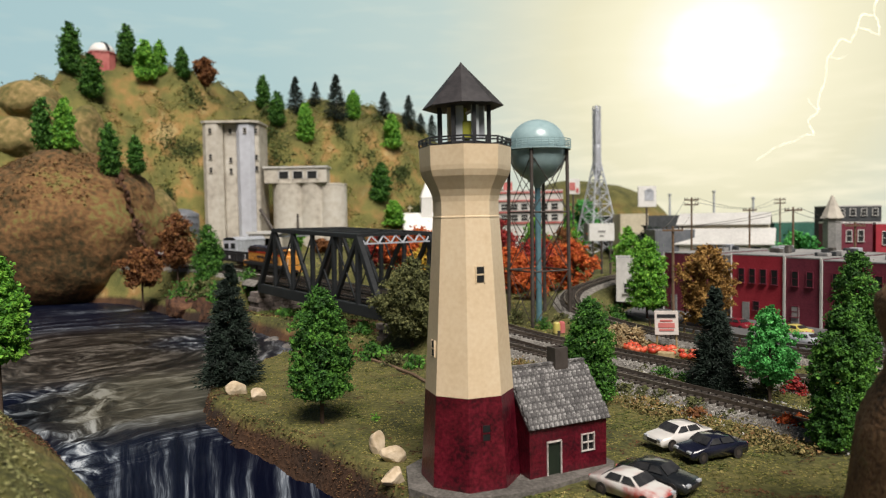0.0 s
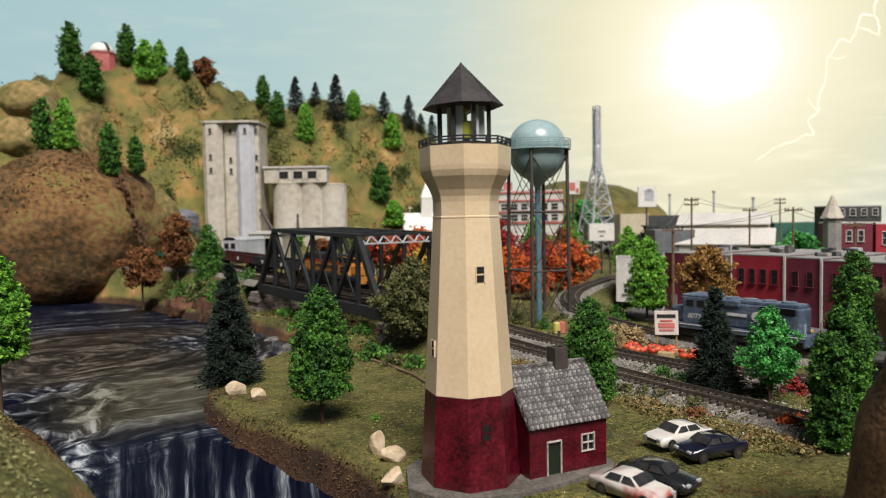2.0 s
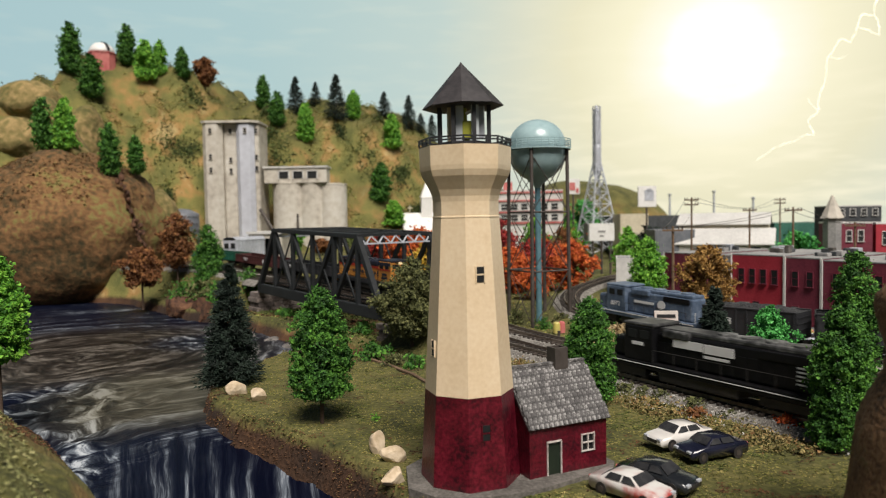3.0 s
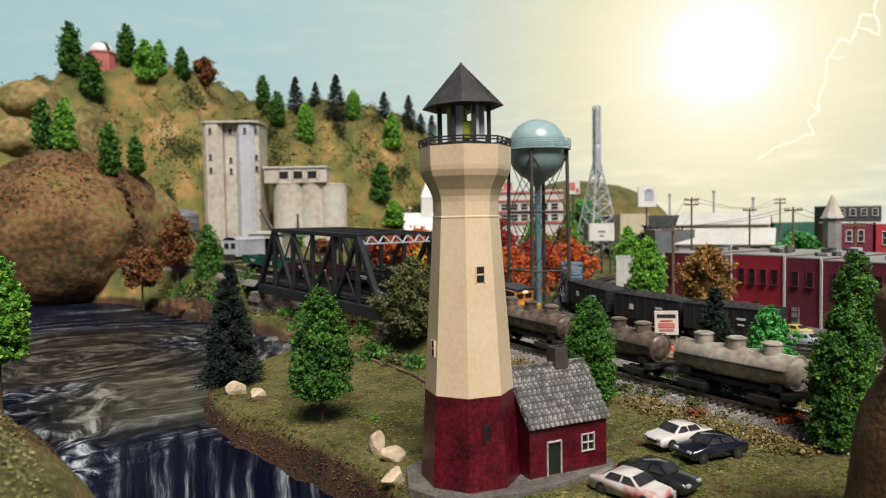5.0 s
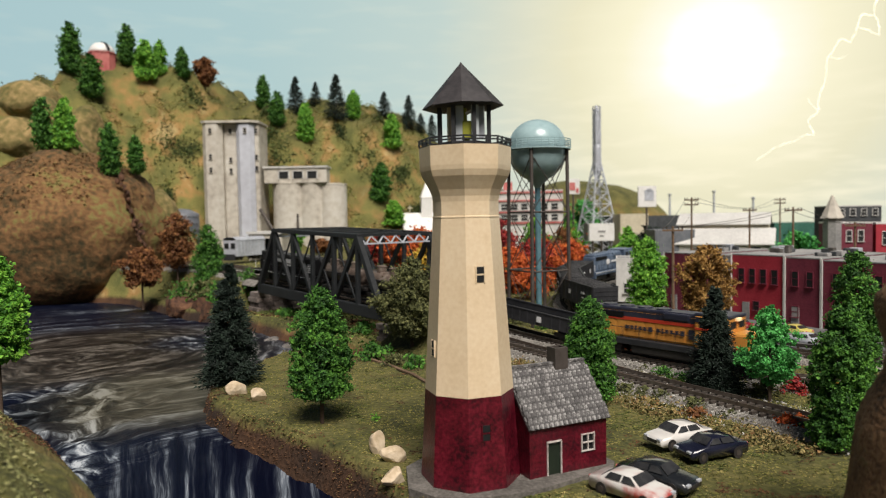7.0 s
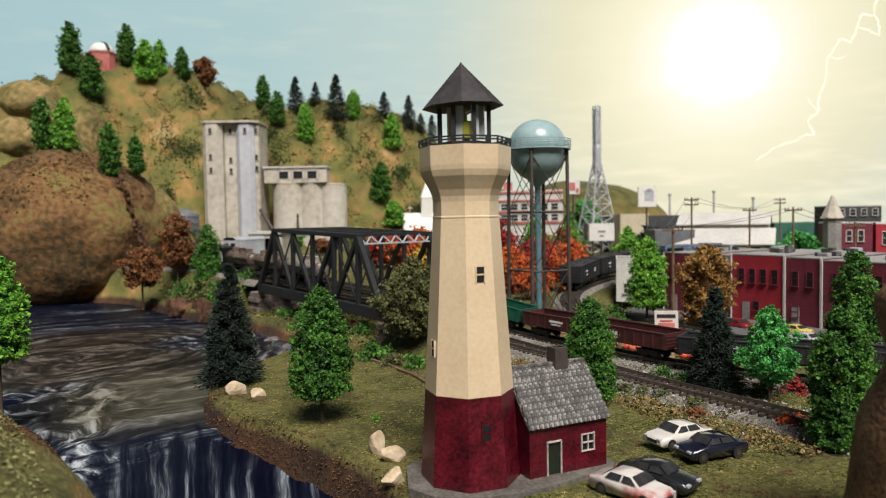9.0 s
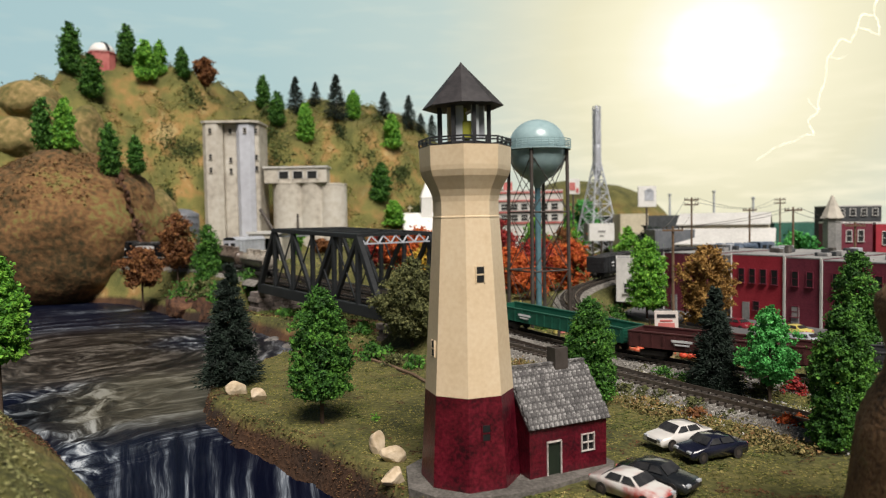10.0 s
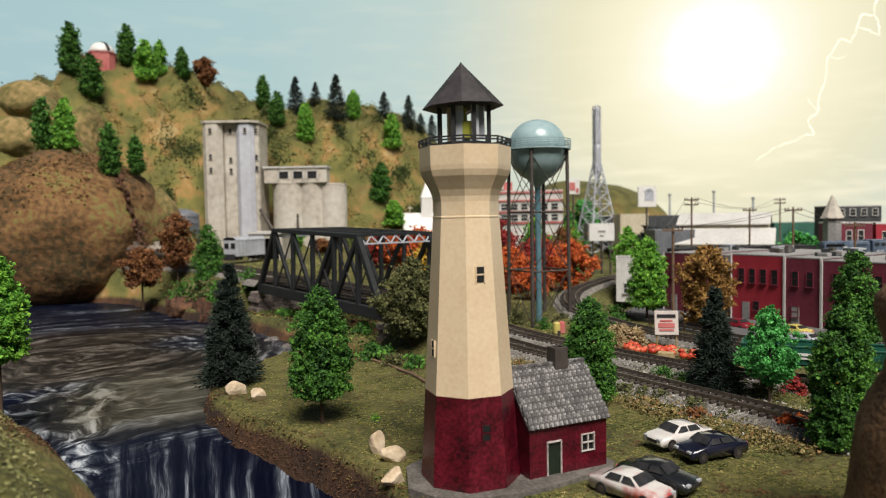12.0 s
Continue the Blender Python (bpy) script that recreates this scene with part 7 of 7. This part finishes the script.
# shrubs
for x, y, r, h, lf, lab in ((.232, .462, .013, .013, "leaf_orange", "red-orange flowering shrub by the ballast"), (.243, .470, .009, .011, "leaf_orange", "red-orange flowering shrub by the ballast"), (.285, .560, .012, .014, "leaf_crimson", "crimson shrub between the tracks"),
                            (.262, .565, .013, .012, "leaf_olive", "olive shrub between the tracks"), (.245, .590, .014, .012, "leaf_olive", "olive shrub between the tracks"), (.305, .548, .013, .020, "leaf_yellow", "yellow shrub between the tracks"), (.298, .535, .012, .013, "leaf_crimson", "crimson shrub between the tracks"),
                            (.200, .630, .014, .010, "leaf_green", "low green shrub between the tracks"), (.215, .612, .013, .009, "leaf_green", "low green shrub between the tracks"), (.190, .650, .009, .008, "leaf_olive", "low olive shrub between the tracks"),
                            (.175, .548, .012, .010, "leaf_olive", "dark scrub at the ballast edge"), (.163, .560, .010, .009, "leaf_olive", "dark scrub at the ballast edge"), (.190, .520, .012, .009, "leaf_olive", "dark scrub at the ballast edge"), (.182, .500, .010, .008, "leaf_rust", "brown scrub at the ballast edge"), (.150, .575, .010, .010, "leaf_olive", "dark scrub at the ballast edge"), (.205, .495, .012, .008, "leaf_olive", "dark scrub at the ballast edge"),
                            (-.075, .735, .022, .018, "leaf_green", "low green shrub behind the lawn"), (-.050, .700, .016, .012, "leaf_olive", "low olive shrub behind the lawn"), (-.100, .790, .012, .010, "leaf_orange", "small orange shrub at the lawn edge"), (-.030, .690, .016, .014, "leaf_green", "low green shrub behind the lawn"),
                            (-.415, 1.26, .040, .040, "leaf_green", "green shrub on the river bank"), (-.36, 1.24, .030, .030, "leaf_olive", "olive shrub on the river bank"), (-.45, 1.33, .050, .035, "leaf_green", "green shrub on the river bank"), (-.385, 1.32, .036, .045, "leaf_green", "pale green shrub below the line"), (-.52, 1.40, .05, .035, "leaf_olive", "olive shrub on the river bank"),
                            (.205, .835, .014, .018, "leaf_green", "green shrub inside the curve"), (.215, .91, .016, .016, "leaf_olive", "olive shrub inside the curve"), (.235, .93, .018, .018, "leaf_green", "green shrub inside the curve"), (.16, .93, .016, .018, "leaf_olive", "olive shrub under the water tower"), (.13, .91, .014, .016, "leaf_green", "green shrub under the water tower"), (.10, .96, .018, .02, "leaf_olive", "olive shrub under the water tower"), (.25, 1.0, .02, .02, "leaf_green", "green shrub inside the curve")):
    bush(x, y, r, h, lf, lab, n=420, size=max(.0016, r * .11))
for x, y, r, h in ((.178, .772, .015, .030), (.195, .766, .016, .034), (.210, .766, .014, .028), (.165, .785, .014, .026), (.188, .752, .012, .022)):
    t = thing("straw_clump", pose(x, y, spot(x, y)), "dry straw-coloured grass clump by the sign", "dry grass", "straw clumps")
    foliage("straw_tuft", PROF["column"], 0, h * .8, r, 700, .0042, M["straw"], t, int(x * 1000), needle=True, shell=.1)

# the rounded bluff over the pool, its shoulder and the crags above it
M["bluff"] = mat("reddish_brown_bluff_turf", [(.038, .030, .010), (.105, .060, .022), (.195, .098, .038), (.19, .165, .050)], .95, 90, .8, coarse=8, depth=.004)
M["crag"] = mat("olive_tan_crag", [(.08, .08, .022), (.20, .155, .055), (.36, .25, .11)], .95, 70, .8, coarse=12, depth=.005)
for x, y, z, rx, ry, rz, key, lab in ((-.862, 1.610, .125, .212, .215, .190, "bluff", "big rounded reddish brown bluff over the pool"), (-1.20, 1.66, .12, .22, .20, .165, "bluff", "second rounded brown bluff beside the pool"),
                                      (-.690, 1.690, .115, .055, .075, .115, "crag", "olive grassy shoulder of the bluff"), (-1.155, 1.98, .485, .085, .10, .070, "crag", "tan rounded crag on the hill"), (-1.165, 1.93, .375, .090, .10, .075, "crag", "olive rounded crag on the hill"), (-1.02, 2.02, .36, .05, .09, .13, "crag", "tan steep rib of the hill")):
    bm = bmesh.new()
    bmesh.ops.create_icosphere(bm, subdivisions=5, radius=1)
    for v in bm.verts:
        p = v.co
        k = 1 + .075 * noise.noise(p * 2.1 + Vector((x * 9, 0, 0))) + .030 * noise.noise(p * 7) + .010 * noise.noise(p * 19)
        q = math.hypot(p.x, p.y) + 1e-6
        c = q ** -.10 if key == "bluff" and p.z < 0 and q > .15 else 1.0
        v.co = Vector((p.x * rx * c, p.y * ry * c, p.z * rz)) * k
    o = part("hill_bluff", bm, M[key], None, "", True)
    o.matrix_basis = pose(x, y, z)
    tagged(o, lab, "bluff", kind="structure")
# rubble down the cleft
rng = random.Random(17)
for k in range(26):
    u = (k + rng.uniform(-.4, .4)) / 25
    s = rng.uniform(.003, .008)
    boulder(-.700 + .058 * u + rng.uniform(-.006, .006), 1.512 + rng.uniform(-.004, .008), (s, s * .9, s * rng.uniform(.8, 1.8)), 50 * k, 80 + k, "dark rubble stone in the cleft of the bluff", "bankrock", z=.243 - .165 * u, sink=.1, group="cleft rubble")

# near rock at the edge: a broad foot, a waist and a rounded head
bm = bmesh.new()
lathe(bm, [(.050, -.02), (.046, .03), (.0435, .062), (.0388, .0735), (.0318, .086), (.0308, .093), (.0338, .102), (.0360, .110), (.0352, .116), (.0300, .122), (.0180, .1265), (.004, .128)], 40)
bmesh.ops.subdivide_edges(bm, edges=bm.edges[:], cuts=2, use_grid_fill=True, smooth=.4)
for v in bm.verts:
    p = v.co * 28
    k = 1 + .07 * noise.noise(p) + .025 * noise.noise(p * 3.1) + .012 * noise.noise(p * 9)
    v.co.x, v.co.y, v.co.z = v.co.x * k, v.co.y * k, v.co.z + .0012 * noise.noise(p * 2.3)
rock_mat = mat("fuzzy_brown_rock", [(.035, .020, .009), (.11, .055, .022), (.18, .10, .044), (.11, .10, .032)], .95, 500, .8, coarse=34, depth=.0015)
o = part("rock_outcrop", bm, rock_mat, None, "", True)
o.matrix_basis = pose(.2045, .262, 0)
tagged(o, "tall rough brown rock outcrop with mossy top", "rock")

# shade of the gap under a slanting tan rib, above the rounded bluff: a near-black solid wedge
M["gap_shade"] = mat("painted_gap_shade", [(.006, .006, .010), (.015, .015, .022)], .9, 100, 0)
bm = bmesh.new()
vs = [[bm.verts.new((x, y, z)) for x, z in ((-.868, .370), (-.868, .292), (-.815, .292))] for y in (1.575, 1.64)]
bm.faces.new(vs[0])
bm.faces.new(vs[1][::-1])
for k in range(3):
    bm.faces.new((vs[0][k], vs[1][k], vs[1][(k + 1) % 3], vs[0][(k + 1) % 3]))
tagged(part("hill_cleft", bm, M["gap_shade"], None), "dark triangular wedge painting the cleft's shade beside the slanting tan rib", "cleft", kind="structure")
bm = bmesh.new()
beam(bm, (-.905, 1.60, .435), (-.806, 1.585, .288), .060, .016)
bmesh.ops.subdivide_edges(bm, edges=bm.edges[:], cuts=5, use_grid_fill=True)
for v in bm.verts:
    v.co += Vector((noise.noise(v.co * 40), noise.noise(v.co * 33), noise.noise(v.co * 47))) * .004
tagged(part("rock_rib", bm, M["crag"], None, "", True), "slanting tan rock rib on the hill", "rock rib", kind="structure")


# ---- lightning on the backdrop ----
M["bolt"] = mat("pale_painted_lightning", [(.95, .90, .74), (1, .98, .88)], .8, 10, 0, emit=.62)
rng = random.Random(29)


def jag(pts, depth):
    """Splits each stretch at a shifted middle."""
    for _ in range(depth):
        out = [pts[0]]
        for a, b in zip(pts, pts[1:]):
            d = (b - a).length
            out += [(a + b) / 2 + Vector((rng.gauss(0, .07), 0, rng.gauss(0, .07))) * d, b]
        pts = out
    return pts


for path, w in ((((3.16, 5.06, 1.72), (3.13, 5.07, 1.55), (3.07, 5.11, 1.57), (3.04, 5.12, 1.48), (3.16, 5.05, 1.40), (3.15, 5.06, 1.51), (3.13, 5.07, 1.55)), .0085),
                (((3.04, 5.12, 1.48), (3.01, 5.15, 1.38), (2.96, 5.17, 1.41), (2.88, 5.22, 1.29), (2.87, 5.22, 1.17), (2.84, 5.24, 1.03), (2.83, 5.25, .90), (2.77, 5.28, .83), (2.80, 5.26, .72), (2.68, 5.32, .68), (2.56, 5.38, .64), (2.45, 5.43, .55)), .0085),
                (((2.88, 5.22, 1.29), (2.93, 5.19, 1.27), (2.99, 5.16, 1.29)), .004), (((2.83, 5.25, .90), (2.79, 5.27, .95), (2.77, 5.28, 1.00)), .004)):
    bm = bmesh.new()
    line = jag([Vector(p) for p in path], 3)
    for k, (a, b) in enumerate(zip(line, line[1:])):
        beam(bm, a, b, .003, w * rng.uniform(.5, 1.25) * (1 - .45 * k / len(line)))
    part("lightning", bm, M["bolt"], backdrop, "jagged pale lightning bolt")


# ---- loose ground cover ----
def clumps(name, xs, ys, zs, size, material, label, category, seed=1, flat=.42):
    """Many small loose clumps as one sheet of ground cover."""
    rng = np.random.default_rng(seed)
    n = len(xs)
    e = rng.normal(0, 1, (n, 4, 3))
    e /= np.linalg.norm(e, axis=2)[:, :, None]
    s = size * (.4 + .9 * rng.random((n, 1, 1)))
    e[:, :, 2] *= flat
    v = np.stack([xs, ys, zs], 1)[:, None, :] + e * s
    v[:, :, 2] += (s * .25)[:, :, 0]
    b = (np.arange(n) * 4)[:, None]
    f = np.concatenate([b + np.array(q) for q in ((0, 1, 2), (0, 3, 1), (1, 3, 2), (2, 3, 0))])
    o = soup(name, v.reshape(-1, 3).tolist(), f.tolist(), material)
    return tagged(o, label, category, kind="stuff")


def top_of(x, y):
    z = height(x, y)
    d, tz = near_track(x, y)
    lay = smooth01(.062, .030, d) * ~((x > -.345) & (x < -.02) & (y > .83) & (y < 1.23))
    return np.where(z < .12, z * (1 - lay) + (tz - .0095) * lay, z), d


def inside_slab(x, y):
    return ((x - .0148) ** 2 + (y - .391) ** 2 < .038 ** 2) | ((np.abs((x - .07) * .9 + (y - .405) * .44) < .036) & (np.abs(-(x - .07) * .44 + (y - .405) * .9) < .028))


g = np.random.default_rng(21)
n = 150000
x, y = g.uniform(-.24, .36, n), .33 + .62 * g.random(n) ** 1.25
z, d = top_of(x, y)
r = in_river(x, y)
ok = (d > .024) & (r < -.002) & ~inside_slab(x, y) & (z > -.02)
patch = wobble(x * 26, y * 26, 9.0) + .5 * wobble(x * 90, y * 90, 2.0, 2)
k = ok & (patch > -.35) & (r < -.003)
clumps("turf", x[k], y[k], z[k], .00095, M["turf"], "coarse olive and tan model turf over the ground", "turf", 1)
M["moss"] = mat("dark_moss_clump", [(.03, .04, .008), (.065, .085, .016), (.12, .14, .03)], .95, 300, 0, vary="island", coarse=20)
k2 = ok & (patch > .45) & (r < -.02)
clumps("moss", x[k2], y[k2], z[k2], .0012, M["moss"], "dark green moss patches in the turf", "moss", 2)
M["soil"] = mat("reddish_brown_earth_clump", [(.030, .013, .006), (.085, .037, .015), (.17, .085, .034)], .95, 300, 0, vary="island", coarse=20)
k3 = ok & ((r > -.009) | (patch < -.62))
clumps("bank_earth", x[k3], y[k3], z[k3], .0010, M["soil"], "reddish brown loose earth on the banks", "soil", 3)
# fuzz on the river bank slope
n = 260000
x, y = g.uniform(-.25, .12, n), g.uniform(.30, .83, n)
r = in_river(x, y)
k = (r > -.005) & (r < .016)
clumps("bank_fuzz", x[k], y[k], height(x[k], y[k]), .0010, M["soil"], "reddish brown fuzzy bank edge", "soil", 4)
# earth and moss under the bridge, their dark colours also standing for its shade
n = 26000
x, y = g.uniform(-.46, .0, n), g.uniform(.82, 1.30, n)
z, d = top_of(x, y)
off = np.abs(y - np.interp(x, [-.46, -.236, -.008], [1.45, 1.19, .91]))
k = (z > -.018) & (z < .03) & (off < .16) & (in_river(x, y) < .005)
pick = wobble(x * 30, y * 30, 3.0) > -.1
clumps("bank_earth", x[k & pick], y[k & pick], z[k & pick], .0030, M["soil"], "dark reddish brown earth deepening the shade under the bridge", "soil", 14)
clumps("moss", x[k & ~pick], y[k & ~pick], z[k & ~pick], .0032, M["moss"], "dark green moss deepening the shade under the bridge", "moss", 15)
# knoll
M["knoll_moss"] = mat("soft_olive_moss", [(.13, .14, .05), (.26, .26, .10), (.42, .39, .18)], .95, 120, 0, vary="island", coarse=22)
n = 40000
u, w = g.uniform(-.28, .22, n), g.uniform(-.05, .155, n)
x, y = -.30 + .809 * w + .588 * u, .20 + .588 * w - .809 * u
z = height(x, y)
k = (z > -.02) & (y > .12)
clumps("knoll_moss", x[k], y[k], z[k], .0013, M["knoll_moss"], "soft olive moss on the near knoll", "moss", 5)
# ballast stones
pts, zz = [], []
for key in ("near", "mid"):
    p = TRACKS[key][0]
    sel = p[(p[:, 0] > .02) & (p[:, 0] < .34)]
    i = g.integers(0, len(sel) - 1, 7500)
    tn = np.gradient(sel, axis=0)[i]
    tn /= np.linalg.norm(tn, axis=1)[:, None]
    w = g.normal(0, .020, len(i)).clip(-.045, .045)
    pts.append(np.stack([sel[i, 0] - tn[:, 1] * w, sel[i, 1] + tn[:, 0] * w, sel[i, 2] - .0046 - np.maximum(np.abs(w) - .019, 0) * .45], 1))
q = np.vstack(pts)
clumps("ballast", q[:, 0], q[:, 1], q[:, 2], .0011, M["stone"], "loose grey ballast stones between the rails", "gravel", 6, .8)
# gravel between the two lines
n = 9000
x, y = g.uniform(.03, .30, n), g.uniform(.45, .86, n)
z, d = top_of(x, y)
pa, pb = TRACKS["near"][0], TRACKS["mid"][0]
da = np.min(np.hypot(x[:, None] - pa[None, ::6, 0], y[:, None] - pa[None, ::6, 1]), 1)
db = np.min(np.hypot(x[:, None] - pb[None, ::6, 0], y[:, None] - pb[None, ::6, 1]), 1)
k = ((da < .055) & (db < .085)) | ((da < .045) & (d > .02))
clumps("gravel", x[k], y[k], z[k] + .0005, .0012, M["stone"], "pale loose gravel beside the tracks", "gravel", 7, .8)
# hillside cover
n = 110000
x, y = g.uniform(-1.7, .35, n), g.uniform(1.75, 2.75, n)
z = height(x, y)
hx = (height(x + .01, y) - z) / .01
hy = (height(x, y + .01) - z) / .01
steep = np.hypot(hx, hy)
pt = wobble(x * 9, y * 9, 3.3) + .4 * wobble(x * 40, y * 40, 1.0, 2)
M["hill_grass"] = mat("olive_hill_grass", [(.070, .10, .020), (.17, .20, .045), (.33, .31, .085), (.50, .36, .15)], .95, 100, 0, vary="island", coarse=9, spread=.12)
k = (z > .08) & (pt - .20 * (steep - 1.2) > -.30)
clumps("hill_grass", x[k], y[k], z[k], .0046, M["hill_grass"], "olive green and tan hillside grass", "grass", 8)
M["scrub"] = mat("dark_green_scrub", [(.022, .036, .008), (.05, .075, .016), (.10, .13, .03)], .95, 100, 0, vary="island", coarse=8)
cl = g.integers(0, n, 120)
cl = cl[(z[cl] > .06) & (y[cl] < 2.5)]
m = 420
dx, dy, dz = g.normal(0, 1, (3, len(cl) * m))
cs = np.repeat(g.uniform(.009, .030, len(cl)), m)
cx = np.repeat(x[cl], m) + dx * cs
cy = np.repeat(y[cl], m) + dy * cs * .7
cz = height(cx, cy) + np.abs(dz) * cs * .5
clumps("scrub", cx, cy, cz, .0040, M["scrub"], "dark green scrub clumps on the hillside", "scrub", 9, 1)
# the rounded bluff: thin dry grass
n = 16000
x, y = g.uniform(-1.25, -.58, n), g.uniform(1.38, 1.85, n)
z = height(x, y)
pt = wobble(x * 14, y * 14, 8.0) + .4 * wobble(x * 50, y * 50, 1.0, 2)
e2 = ((x + .862) / .212) ** 2 + ((y - 1.610) / .215) ** 2
z = .125 + .190 * np.sqrt(np.clip(1 - e2, 0, 1)) + .001
k = (e2 < .93) & (pt > -.25)
M["dry_grass"] = mat("dry_brown_grass", [(.11, .08, .024), (.18, .12, .036), (.25, .12, .048), (.23, .20, .058)], .95, 100, 0, vary="island", coarse=8)
clumps("dry_grass", x[k], y[k], z[k], .0036, M["dry_grass"], "dry brown and olive grass on the rounded bluff", "grass", 10, .25)
# town ground
n = 9000
x, y = g.uniform(-.45, .75, n), g.uniform(.85, 1.75, n)
z, d = top_of(x, y)
k = (d > .034) & (in_river(x, y) < -.01) & ~((x > .262) & (y < 1.3) & (y > .64))
clumps("meadow", x[k], y[k], z[k], .0034, M["hill_grass"], "olive meadow grass round the lines and the town", "grass", 11)

# lumpy scrub beside the ballast
n = 60
i = g.integers(0, len(TRACKS["near"][0]), 4000)
p = TRACKS["near"][0][i]
i = i[(p[:, 0] > .10) & (p[:, 0] < .26)][:n]
p = TRACKS["near"][0][i]
off = g.uniform(.030, .058, len(i))
bx, by = p[:, 0] - off * .85, p[:, 1] - off * .52
m = 70
dx, dy, dz = g.normal(0, 1, (3, len(i) * m))
cs = np.repeat(g.uniform(.0025, .0055, len(i)), m)
x, y = np.repeat(bx, m) + dx * cs, np.repeat(by, m) + dy * cs
k = ~inside_slab(x, y)
M["heath"] = mat("tan_and_olive_heath", [(.055, .055, .016), (.17, .15, .045), (.34, .26, .11), (.24, .13, .05)], .95, 300, 0, vary="island", coarse=40)
clumps("heath", x[k], y[k], (top_of(x, y)[0] + np.abs(dz) * cs * .55)[k], .0014, M["heath"], "tan and olive heath lumps beside the ballast", "heath", 12, .9)

motions()
